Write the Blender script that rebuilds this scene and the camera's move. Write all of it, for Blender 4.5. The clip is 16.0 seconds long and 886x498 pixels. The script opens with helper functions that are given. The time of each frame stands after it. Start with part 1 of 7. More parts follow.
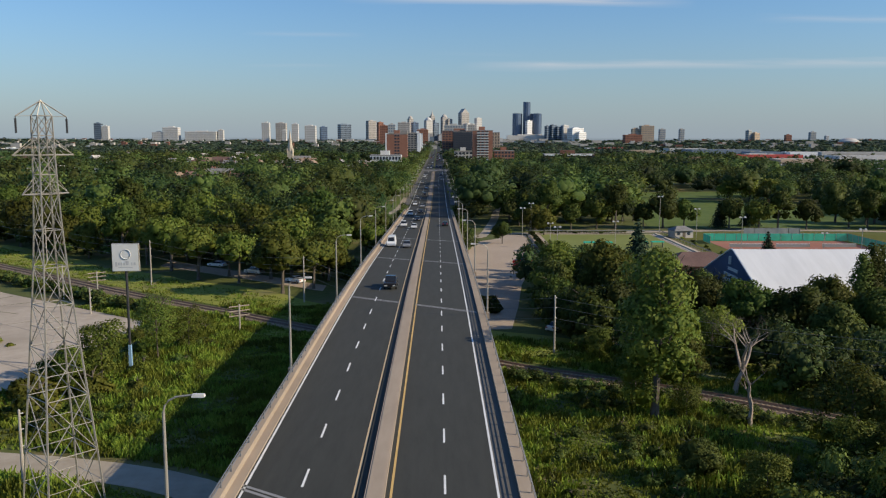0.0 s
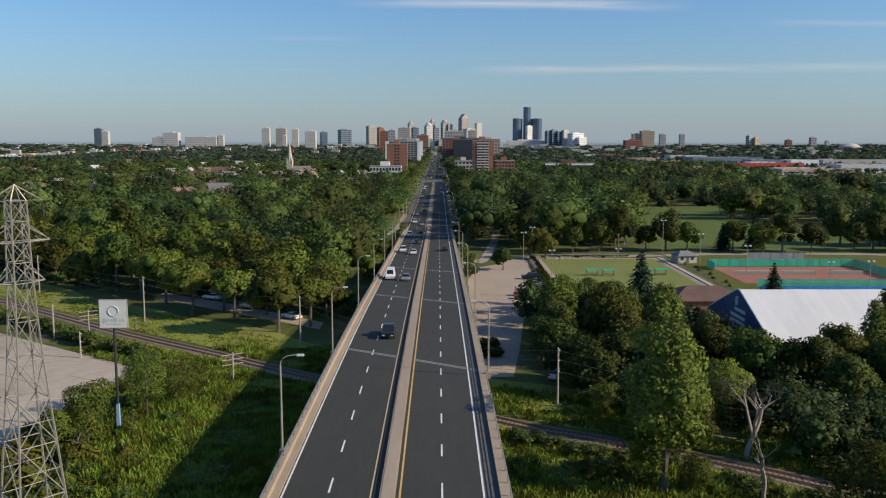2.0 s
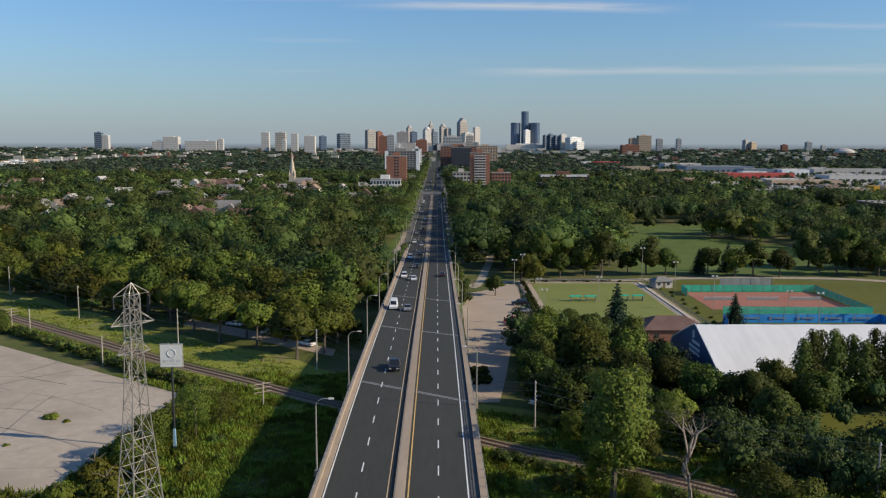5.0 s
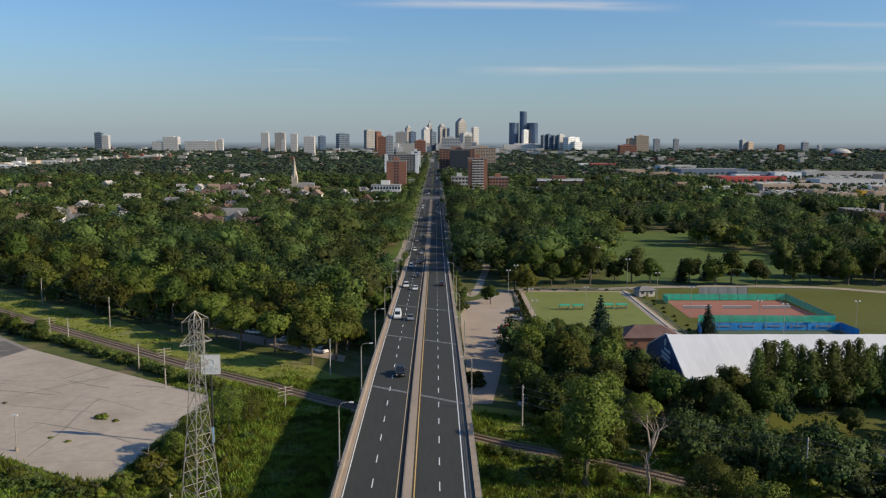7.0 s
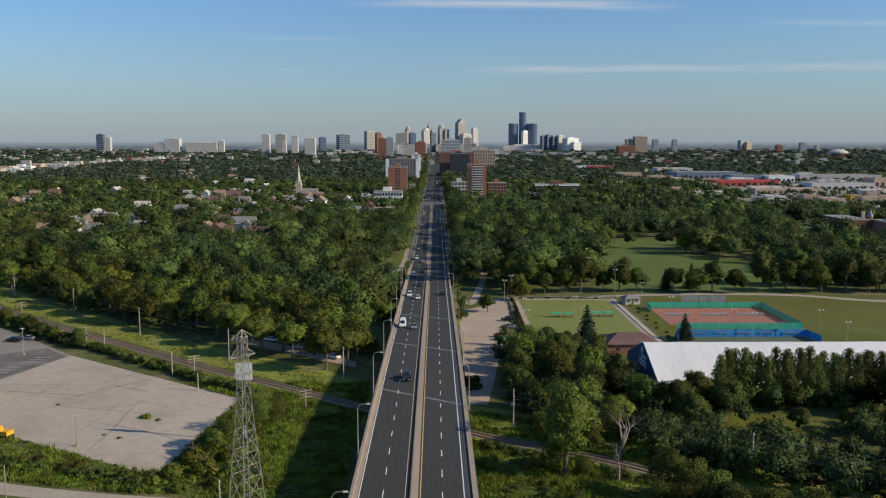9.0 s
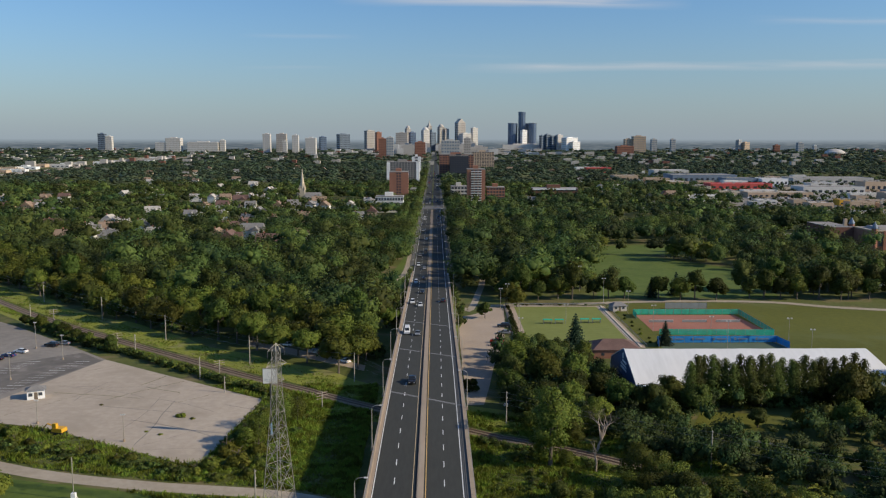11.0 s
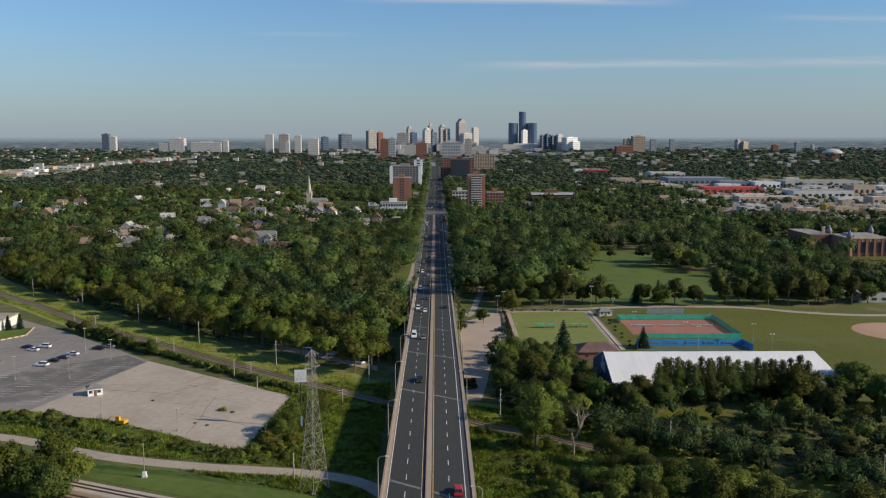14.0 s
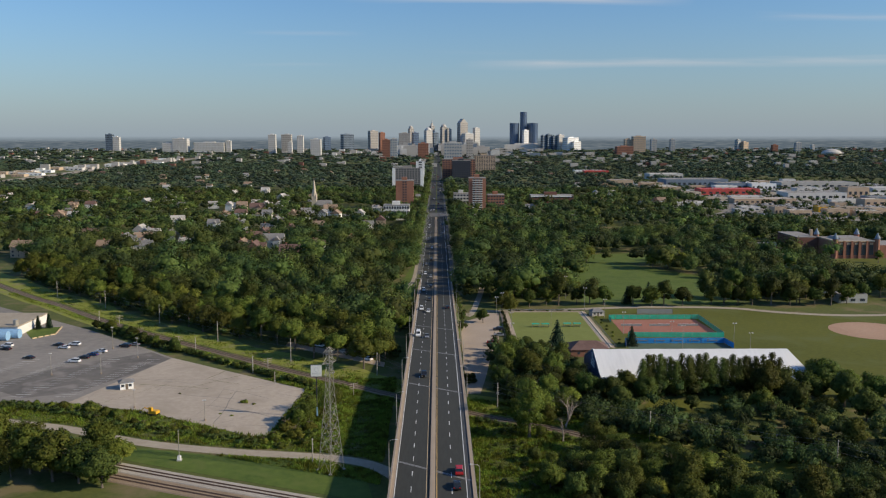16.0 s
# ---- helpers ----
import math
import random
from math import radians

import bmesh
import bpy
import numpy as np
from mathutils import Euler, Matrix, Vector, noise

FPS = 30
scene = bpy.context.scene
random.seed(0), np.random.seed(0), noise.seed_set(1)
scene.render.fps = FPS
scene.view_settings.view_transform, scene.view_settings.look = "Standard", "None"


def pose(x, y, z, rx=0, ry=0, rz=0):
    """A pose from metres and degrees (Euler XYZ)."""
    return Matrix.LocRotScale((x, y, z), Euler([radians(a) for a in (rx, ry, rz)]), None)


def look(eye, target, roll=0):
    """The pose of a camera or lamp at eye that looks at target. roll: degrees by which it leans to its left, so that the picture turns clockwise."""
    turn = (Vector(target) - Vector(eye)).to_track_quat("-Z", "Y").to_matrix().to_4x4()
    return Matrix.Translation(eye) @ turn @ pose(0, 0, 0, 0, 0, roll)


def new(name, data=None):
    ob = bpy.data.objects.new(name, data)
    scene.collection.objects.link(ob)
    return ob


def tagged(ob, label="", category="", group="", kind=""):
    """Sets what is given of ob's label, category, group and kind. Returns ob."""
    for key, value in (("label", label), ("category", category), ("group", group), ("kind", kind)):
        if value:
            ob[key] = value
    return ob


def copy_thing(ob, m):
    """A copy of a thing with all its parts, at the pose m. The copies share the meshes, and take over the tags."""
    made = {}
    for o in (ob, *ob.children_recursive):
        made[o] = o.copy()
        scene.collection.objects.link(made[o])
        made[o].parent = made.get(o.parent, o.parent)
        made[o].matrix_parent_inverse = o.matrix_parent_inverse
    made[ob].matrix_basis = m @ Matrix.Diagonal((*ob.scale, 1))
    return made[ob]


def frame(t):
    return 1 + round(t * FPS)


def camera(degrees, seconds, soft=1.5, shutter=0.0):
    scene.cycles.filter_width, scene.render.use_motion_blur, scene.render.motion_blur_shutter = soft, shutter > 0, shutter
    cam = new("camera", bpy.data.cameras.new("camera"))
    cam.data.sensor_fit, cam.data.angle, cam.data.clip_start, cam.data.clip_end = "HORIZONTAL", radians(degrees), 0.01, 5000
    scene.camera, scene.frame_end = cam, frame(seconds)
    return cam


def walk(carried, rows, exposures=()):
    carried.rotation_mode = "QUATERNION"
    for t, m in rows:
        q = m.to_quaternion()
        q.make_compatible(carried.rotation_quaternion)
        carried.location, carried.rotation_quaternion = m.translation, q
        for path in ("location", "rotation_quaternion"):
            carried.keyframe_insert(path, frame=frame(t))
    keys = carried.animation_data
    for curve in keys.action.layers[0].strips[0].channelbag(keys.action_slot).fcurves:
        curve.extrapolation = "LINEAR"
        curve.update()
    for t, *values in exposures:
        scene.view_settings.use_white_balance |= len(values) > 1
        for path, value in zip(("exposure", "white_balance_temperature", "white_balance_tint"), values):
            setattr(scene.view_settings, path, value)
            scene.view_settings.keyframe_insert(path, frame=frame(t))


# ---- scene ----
cam = camera(55.54, 16.0, 1.2)
PATH = [
    (0.0, -0.00, 0.00, 30.25, -7.520, -0.070, -0.326),
    (0.5, 0.12, 3.67, 30.93, -7.500, -0.061, -0.368),
    (1.0, 0.14, 5.11, 32.45, -7.447, -0.054, -0.366),
    (1.5, 0.12, 5.42, 34.46, -7.356, -0.048, -0.335),
    (2.0, 0.14, 4.59, 36.14, -7.252, -0.044, -0.311),
    (2.5, 0.21, 2.56, 38.00, -7.189, -0.048, -0.292),
    (3.0, 0.30, -0.02, 39.69, -7.153, -0.056, -0.286),
    (3.5, 0.39, -4.01, 41.52, -7.132, -0.069, -0.304),
    (4.0, 0.43, -8.25, 43.26, -7.104, -0.086, -0.333),
    (6.5, -0.16, -33.88, 52.51, -7.196, -0.129, -0.511),
    (7.0, -0.16, -38.96, 54.20, -7.219, -0.107, -0.510),
    (7.5, -0.24, -44.87, 56.21, -7.225, -0.076, -0.504),
    (8.0, -0.32, -50.51, 58.05, -7.232, -0.045, -0.526),
    (8.5, -0.45, -56.27, 60.02, -7.244, -0.015, -0.531),
    (9.0, -0.59, -61.96, 61.84, -7.254, 0.013, -0.524),
    (11.5, -1.42, -91.46, 72.06, -7.439, -0.044, -0.551),
    (12.0, -1.58, -97.29, 73.86, -7.466, -0.028, -0.536),
    (12.5, -1.78, -103.41, 75.82, -7.479, -0.008, -0.528),
    (13.0, -1.94, -109.19, 77.74, -7.505, 0.011, -0.529),
    (13.5, -2.07, -115.10, 79.33, -7.523, 0.020, -0.515),
    (14.0, -2.23, -120.93, 80.76, -7.540, 0.032, -0.485),
    (14.5, -2.37, -126.99, 82.27, -7.544, 0.044, -0.469),
    (15.0, -2.49, -132.68, 83.57, -7.563, 0.049, -0.438),
    (15.5, -2.61, -138.66, 84.98, -7.578, 0.047, -0.411),
    (16.0, -2.72, -144.52, 86.27, -7.606, 0.043, -0.386),
]
walk(cam, [(t, pose(x, y, z, 90 + pitch, roll, yaw)) for t, x, y, z, pitch, roll, yaw in PATH], ((0.0, 0.06), (4.0, 0.05), (7.0, 0.01), (11.0, -0.03), (16.0, -0.04)))

# ---- sky, sun and exposure ----
SUN_HEIGHT, SUN_SIDE = 28.0, 104.0          # degrees above the horizon; clockwise from the road's direction
world = bpy.data.worlds.new("sky")
scene.world = world
world.use_nodes = True
wn, wl = world.node_tree.nodes, world.node_tree.links
wn.clear()
sky = wn.new("ShaderNodeTexSky")
sky.sky_type, sky.sun_disc = "NISHITA", False
sky.sun_elevation, sky.sun_rotation = radians(SUN_HEIGHT), radians(SUN_SIDE)
sky.altitude, sky.air_density, sky.dust_density, sky.ozone_density = 200, 1.25, 0.5, 5.0
coords = wn.new("ShaderNodeTexCoord")
# thin cirrus: streaks stretched sideways on a far plane of sky
divide = wn.new("ShaderNodeSeparateXYZ")
wl.new(coords.outputs["Generated"], divide.inputs[0])


def wmath(op, a, b=None, c=None, clamp=False):
    n = wn.new("ShaderNodeMath")
    n.operation, n.use_clamp = op, clamp
    for i, v in enumerate((a, b, c)):
        if v is None:
            continue
        if isinstance(v, (int, float)):
            n.inputs[i].default_value = v
        else:
            wl.new(v, n.inputs[i])
    return n.outputs[0]


side = wmath("DIVIDE", divide.outputs[0], wmath("MAXIMUM", divide.outputs[1], 0.05))
rise = wmath("DIVIDE", divide.outputs[2], wmath("MAXIMUM", divide.outputs[1], 0.05))


def streak(centre, height, slope, left, right, thick, power):
    """A long thin cloud: a soft band along a slightly tilted line, frayed by noise."""
    flat = wn.new("ShaderNodeCombineXYZ")
    wl.new(wmath("MULTIPLY", side, 7.0), flat.inputs[0])
    wl.new(wmath("MULTIPLY", rise, 90.0), flat.inputs[1])
    flat.inputs[2].default_value = centre * 10
    fray = wn.new("ShaderNodeTexNoise")
    fray.inputs["Scale"].default_value, fray.inputs["Detail"].default_value = 1.0, 5.0
    wl.new(flat.outputs[0], fray.inputs["Vector"])
    line = wmath("ADD", height, wmath("MULTIPLY", wmath("SUBTRACT", side, centre), slope))
    line = wmath("ADD", line, wmath("MULTIPLY", wmath("SUBTRACT", fray.outputs[0], 0.5), thick * 1.6))
    off = wmath("DIVIDE", wmath("ABSOLUTE", wmath("SUBTRACT", rise, line)), thick)
    body = wmath("SUBTRACT", 1.0, off, clamp=True)
    ends = wmath("MULTIPLY", wmath("MULTIPLY_ADD", wmath("SUBTRACT", side, left), 9.0, 0.0, True), wmath("MULTIPLY", wmath("SUBTRACT", right, side), 9.0, None, True))
    body = wmath("MULTIPLY", wmath("MULTIPLY", body, ends), wmath("MULTIPLY_ADD", fray.outputs[0], 1.6, -0.25, True))
    return wmath("MULTIPLY", body, power)


cloud = streak(0.12, 0.1575, -0.012, -0.12, 0.30, 0.0065, 1.0)
for args in ((0.30, 0.0855, 0.012, 0.02, 0.75, 0.0065, 0.6), (0.52, 0.138, 0.0, 0.36, 0.8, 0.006, 0.5), (-0.15, 0.119, -0.012, -0.23, -0.08, 0.004, 0.5),
             (-0.17, 0.083, 0.006, -0.24, -0.10, 0.003, 0.25), (0.05, 0.097, -0.02, -0.02, 0.11, 0.003, 0.2), (0.1, 0.168, 0.004, -0.3, 0.2, 0.005, 0.35)):
    cloud = wmath("MAXIMUM", cloud, streak(*args))
# the thick air along the horizon
haze = wmath("POWER", wmath("SUBTRACT", 1.0, wmath("MULTIPLY", wmath("ABSOLUTE", divide.outputs[2]), 5.5), None, True), 2.0)
tint = wn.new("ShaderNodeMix")
tint.data_type = "RGBA"
wl.new(wmath("MULTIPLY", haze, 0.8), tint.inputs["Factor"])
deep = wn.new("ShaderNodeMix")
deep.data_type, deep.blend_type = "RGBA", "MULTIPLY"
deep.inputs["Factor"].default_value = 1.0
deep.inputs["B"].default_value = (0.80, 0.98, 1.20, 1)
wl.new(sky.outputs[0], deep.inputs["A"])
wl.new(deep.outputs["Result"], tint.inputs["A"])
tint.inputs["B"].default_value = (2.9, 3.48, 4.15, 1)
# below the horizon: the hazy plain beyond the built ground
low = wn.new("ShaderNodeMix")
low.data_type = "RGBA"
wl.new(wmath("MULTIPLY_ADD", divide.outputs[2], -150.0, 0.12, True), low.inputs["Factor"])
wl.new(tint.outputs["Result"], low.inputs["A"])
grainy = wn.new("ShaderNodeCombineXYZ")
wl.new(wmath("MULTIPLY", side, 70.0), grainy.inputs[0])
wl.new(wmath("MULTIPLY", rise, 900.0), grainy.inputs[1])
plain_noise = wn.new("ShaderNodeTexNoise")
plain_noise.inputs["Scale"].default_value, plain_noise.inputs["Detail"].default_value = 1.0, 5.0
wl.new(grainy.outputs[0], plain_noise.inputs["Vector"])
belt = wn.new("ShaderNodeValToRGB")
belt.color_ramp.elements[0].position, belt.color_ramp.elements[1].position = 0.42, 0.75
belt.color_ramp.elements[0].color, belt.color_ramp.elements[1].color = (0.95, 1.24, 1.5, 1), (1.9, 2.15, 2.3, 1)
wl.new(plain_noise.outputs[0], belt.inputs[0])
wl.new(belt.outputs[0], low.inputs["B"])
white = wn.new("ShaderNodeMix")
white.data_type = "RGBA"
wl.new(cloud, white.inputs["Factor"])
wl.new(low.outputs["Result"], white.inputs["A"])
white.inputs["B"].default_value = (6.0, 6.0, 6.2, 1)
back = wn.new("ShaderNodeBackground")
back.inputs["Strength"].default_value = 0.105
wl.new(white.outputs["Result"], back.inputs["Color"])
wo = wn.new("ShaderNodeOutputWorld")
wl.new(back.outputs[0], wo.inputs["Surface"])

sun = new("sun", bpy.data.lights.new("sun", "SUN"))
sun.data.energy, sun.data.angle, sun.data.color = 5.0, radians(0.5), (1.0, 0.86, 0.64)
sa, se = radians(SUN_SIDE), radians(SUN_HEIGHT)
sun_from = Vector((math.sin(sa) * math.cos(se), math.cos(sa) * math.cos(se), math.sin(se)))
sun.matrix_world = look(sun_from * 300, (0, 0, 0))

# ---- materials ----
def material(name, low, high, rough=0.8, grain=1.0, patch=0.08, bump=0.15, metal=0.0, spec=0.3, stain=None, random_by="", stretch=(1, 1, 1)):
    """A surface with grain and large patches between two colours, an optional stain colour, and fine relief."""
    m = bpy.data.materials.new(name)
    m.use_nodes = True
    n, l = m.node_tree.nodes, m.node_tree.links
    p = n["Principled BSDF"]
    p.inputs["Metallic"].default_value, p.inputs["Roughness"].default_value = metal, rough
    p.inputs["Specular IOR Level"].default_value = spec
    tc = n.new("ShaderNodeTexCoord")
    mp = n.new("ShaderNodeMapping")
    mp.inputs["Scale"].default_value = stretch
    l.new(tc.outputs["Object"], mp.inputs["Vector"])
    fine = n.new("ShaderNodeTexNoise")
    fine.inputs["Scale"].default_value, fine.inputs["Detail"].default_value, fine.inputs["Roughness"].default_value = grain, 6, 0.65
    wide = n.new("ShaderNodeTexNoise")
    wide.inputs["Scale"].default_value, wide.inputs["Detail"].default_value = patch, 4
    for t in (fine, wide):
        l.new(mp.outputs[0], t.inputs["Vector"])
    add = n.new("ShaderNodeMath")
    add.operation, add.inputs[2].default_value = "MULTIPLY_ADD", -0.05
    add.inputs[1].default_value = 0.6
    l.new(fine.outputs[0], add.inputs[0])
    half = n.new("ShaderNodeMath")
    half.operation, half.inputs[1].default_value = "MULTIPLY_ADD", 0.5
    l.new(wide.outputs[0], half.inputs[0])
    l.new(add.outputs[0], half.inputs[2])
    last = half.outputs[0]
    if random_by:
        info = n.new("ShaderNodeObjectInfo" if random_by == "object" else "ShaderNodeNewGeometry")
        more = n.new("ShaderNodeMath")
        more.operation, more.inputs[1].default_value = "MULTIPLY_ADD", 0.7
        l.new(info.outputs["Random" if random_by == "object" else "Random Per Island"], more.inputs[0])
        shift = n.new("ShaderNodeMath")
        shift.operation, shift.inputs[1].default_value = "SUBTRACT", 0.35
        l.new(last, shift.inputs[0])
        l.new(shift.outputs[0], more.inputs[2])
        last = more.outputs[0]
    ramp = n.new("ShaderNodeValToRGB")
    ramp.color_ramp.elements[0].position, ramp.color_ramp.elements[1].position = 0.28, 0.74
    ramp.color_ramp.elements[0].color, ramp.color_ramp.elements[1].color = (*low, 1), (*high, 1)
    l.new(last, ramp.inputs[0])
    colour = ramp.outputs[0]
    if stain:
        blot = n.new("ShaderNodeTexNoise")
        blot.inputs["Scale"].default_value, blot.inputs["Detail"].default_value, blot.inputs["Distortion"].default_value = patch * 2.3, 7, 0.6
        l.new(mp.outputs[0], blot.inputs["Vector"])
        edge = n.new("ShaderNodeValToRGB")
        edge.color_ramp.elements[0].position, edge.color_ramp.elements[1].position = 0.52, 0.66
        l.new(blot.outputs[0], edge.inputs[0])
        mix = n.new("ShaderNodeMix")
        mix.data_type = "RGBA"
        l.new(edge.outputs[0], mix.inputs["Factor"])
        l.new(colour, mix.inputs["A"])
        mix.inputs["B"].default_value = (*stain, 1)
        colour = mix.outputs["Result"]
    l.new(colour, p.inputs["Base Color"])
    if bump:
        b = n.new("ShaderNodeBump")
        b.inputs["Strength"].default_value, b.inputs["Distance"].default_value = bump, 0.1
        l.new(fine.outputs[0], b.inputs["Height"])
        l.new(b.outputs[0], p.inputs["Normal"])
    return m


def leaf_material(name, low, high, patch=0.25, by="island", through_light=0.3, cell=0.0, spread=0.3):
    """Leaves: colour differs from leaf to leaf, tree to tree and in patches; some light comes through."""
    m = material(name, low, high, rough=0.62, grain=0.9, patch=patch, bump=0.0, spec=0.12, random_by=by)
    n, l = m.node_tree.nodes, m.node_tree.links
    p, out = n["Principled BSDF"], n["Material Output"]
    ramp = [x for x in n if x.bl_idname == "ShaderNodeValToRGB"][0]
    for k in n:
        if k.bl_idname == "ShaderNodeMath" and abs(k.inputs[1].default_value - 0.7) < 1e-4:
            k.inputs[1].default_value = spread
        if k.bl_idname == "ShaderNodeMath" and k.operation == "SUBTRACT":
            k.inputs[1].default_value = spread / 2
    info = n.new("ShaderNodeObjectInfo")
    hsv = n.new("ShaderNodeHueSaturation")
    source = info.outputs["Random"]
    if cell < 0:
        each = n.new("ShaderNodeAttribute")
        each.attribute_name = "tree"
        source = each.outputs["Fac"]
    elif cell:
        tc = [x for x in n if x.bl_idname == "ShaderNodeTexCoord"][0]
        flat = n.new("ShaderNodeMapping")
        flat.inputs["Scale"].default_value = (1, 1, 0)
        l.new(tc.outputs["Object"], flat.inputs["Vector"])
        cells = n.new("ShaderNodeTexVoronoi")
        cells.inputs["Scale"].default_value = cell
        l.new(flat.outputs[0], cells.inputs["Vector"])
        parts = n.new("ShaderNodeSeparateColor")
        l.new(cells.outputs["Color"], parts.inputs[0])
        source = parts.outputs[0]
    for sock, lo, span in (("Hue", 0.477, 0.048), ("Value", 0.52, 1.0)):
        k = n.new("ShaderNodeMath")
        k.operation, k.inputs[1].default_value, k.inputs[2].default_value = "MULTIPLY_ADD", span, lo
        l.new(source, k.inputs[0])
        l.new(k.outputs[0], hsv.inputs[sock])
    l.new(ramp.outputs[0], hsv.inputs["Color"])
    l.new(hsv.outputs[0], p.inputs["Base Color"])
    t = n.new("ShaderNodeBsdfTranslucent")
    l.new(hsv.outputs[0], t.inputs["Color"])
    mix = n.new("ShaderNodeMixShader")
    mix.inputs[0].default_value = through_light
    l.new(p.outputs[0], mix.inputs[1])
    l.new(t.outputs[0], mix.inputs[2])
    l.new(mix.outputs[0], out.inputs["Surface"])
    return m


def plain(name, colour, rough=0.5, metal=0.0, spec=0.5):
    return material(name, tuple(c * 0.86 for c in colour), tuple(min(1, c * 1.1) for c in colour), rough, 3.0, 0.3, 0.05, metal, spec)


M_GROUND = material("rough_grass", (0.045, 0.062, 0.012), (0.125, 0.135, 0.032), 0.95, 0.6, 0.035, 0.5, stain=(0.16, 0.13, 0.06))
M_TURF = material("mown_turf", (0.062, 0.073, 0.006), (0.126, 0.126, 0.013), 0.95, 0.5, 0.02, 0.25, stain=(0.105, 0.115, 0.026))
M_BERM = material("meadow_grass", (0.15, 0.18, 0.022), (0.27, 0.275, 0.05), 0.95, 0.35, 0.06, 0.5, stain=(0.2, 0.19, 0.07))
M_LUSH = material("lush_grass", (0.05, 0.086, 0.011), (0.12, 0.162, 0.026), 0.95, 0.4, 0.07, 0.4, stain=(0.1, 0.13, 0.025))
M_GREEN = material("bowling_turf", (0.14, 0.165, 0.036), (0.2, 0.22, 0.058), 0.95, 0.3, 0.05, 0.1)
M_ASPHALT = material("asphalt", (0.036, 0.0365, 0.0315), (0.058, 0.0585, 0.0505), 0.85, 1.4, 0.05, 0.12, spec=0.25, stretch=(1, 0.15, 1))
M_ROAD = material("worn_asphalt", (0.09, 0.09, 0.09), (0.17, 0.165, 0.155), 0.9, 0.4, 0.03, 0.12, spec=0.2, stretch=(1, 0.2, 1))
M_LOT = material("old_concrete_paving", (0.32, 0.265, 0.205), (0.49, 0.415, 0.33), 0.92, 0.5, 0.03, 0.15, stain=(0.34, 0.285, 0.22))
M_LOT_DARK = material("parking_asphalt", (0.16, 0.145, 0.125), (0.3, 0.27, 0.235), 0.92, 0.3, 0.035, 0.15)
M_BAY_DARK = material("dark_bay_asphalt", (0.095, 0.086, 0.076), (0.19, 0.172, 0.15), 0.92, 0.25, 0.05, 0.15, stain=(0.24, 0.215, 0.19))
M_GRAVEL = material("gravel", (0.31, 0.245, 0.185), (0.45, 0.36, 0.275), 0.97, 1.2, 0.05, 0.3)
M_PATH = material("dirt_path", (0.27, 0.225, 0.165), (0.42, 0.36, 0.28), 0.97, 0.6, 0.08, 0.3)
M_BALLAST = material("ballast", (0.19, 0.135, 0.085), (0.34, 0.255, 0.17), 0.97, 2.0, 0.12, 0.5)
M_BALLAST_PALE = material("pale_ballast", (0.30, 0.26, 0.21), (0.48, 0.43, 0.36), 0.97, 1.5, 0.1, 0.5)
M_SLEEPER = material("sleeper_wood", (0.1, 0.08, 0.06), (0.19, 0.155, 0.12), 0.9, 3, 0.5, 0.2)
M_STEEL = material("rusty_rail", (0.10, 0.06, 0.04), (0.20, 0.13, 0.09), 0.6, 4, 0.4, 0.1, metal=0.6)
M_CONCRETE = material("tan_concrete", (0.275, 0.215, 0.158), (0.40, 0.32, 0.24), 0.88, 0.7, 0.08, 0.15, stretch=(1, 0.3, 1))
M_CONCRETE_GREY = material("grey_concrete", (0.34, 0.33, 0.31), (0.50, 0.49, 0.46), 0.88, 0.7, 0.08, 0.15)
M_JOINT = material("joint_strip", (0.20, 0.20, 0.20), (0.30, 0.30, 0.30), 0.8, 2, 0.3, 0.1)
M_WHITE_LINE = material("white_road_paint", (0.60, 0.60, 0.58), (0.80, 0.80, 0.78), 0.8, 1.5, 0.3, 0.05)
M_YELLOW_LINE = material("yellow_road_paint", (0.52, 0.34, 0.12), (0.68, 0.47, 0.19), 0.8, 1.5, 0.3, 0.05)
M_FADED_LINE = material("faded_yellow_paint", (0.50, 0.36, 0.20), (0.66, 0.50, 0.30), 0.8, 1.5, 0.3, 0.05)
M_GALV = material("galvanised_steel", (0.30, 0.275, 0.235), (0.45, 0.415, 0.355), 0.5, 2, 0.3, 0.05, metal=0.35)
M_RAILING = material("grey_railing", (0.16, 0.17, 0.18), (0.26, 0.27, 0.28), 0.5, 2, 0.3, 0.05, metal=0.3)
M_POLEWOOD = material("weathered_pole", (0.30, 0.27, 0.23), (0.46, 0.42, 0.36), 0.9, 3, 0.4, 0.2, stretch=(1, 1, 0.2))
M_BARK = material("bark", (0.08, 0.065, 0.05), (0.18, 0.15, 0.12), 0.95, 5, 0.6, 0.4, stretch=(1, 1, 0.3))
M_DEADWOOD = material("bleached_wood", (0.24, 0.19, 0.145), (0.42, 0.35, 0.28), 0.9, 4, 0.5, 0.3)
M_LEAF = leaf_material("green_leaves", (0.050, 0.076, 0.0117), (0.158, 0.168, 0.0315))
M_LEAF_DARK = leaf_material("dark_leaves", (0.029, 0.050, 0.0090), (0.093, 0.115, 0.0234))
M_LEAF_YELLOW = leaf_material("yellow_green_leaves", (0.082, 0.105, 0.0144), (0.207, 0.210, 0.0378))
M_LEAF_OLIVE = leaf_material("olive_leaves", (0.044, 0.06, 0.013), (0.118, 0.138, 0.032))
M_NEEDLE = leaf_material("spruce_needles", (0.01, 0.024, 0.012), (0.032, 0.052, 0.026), through_light=0.08)
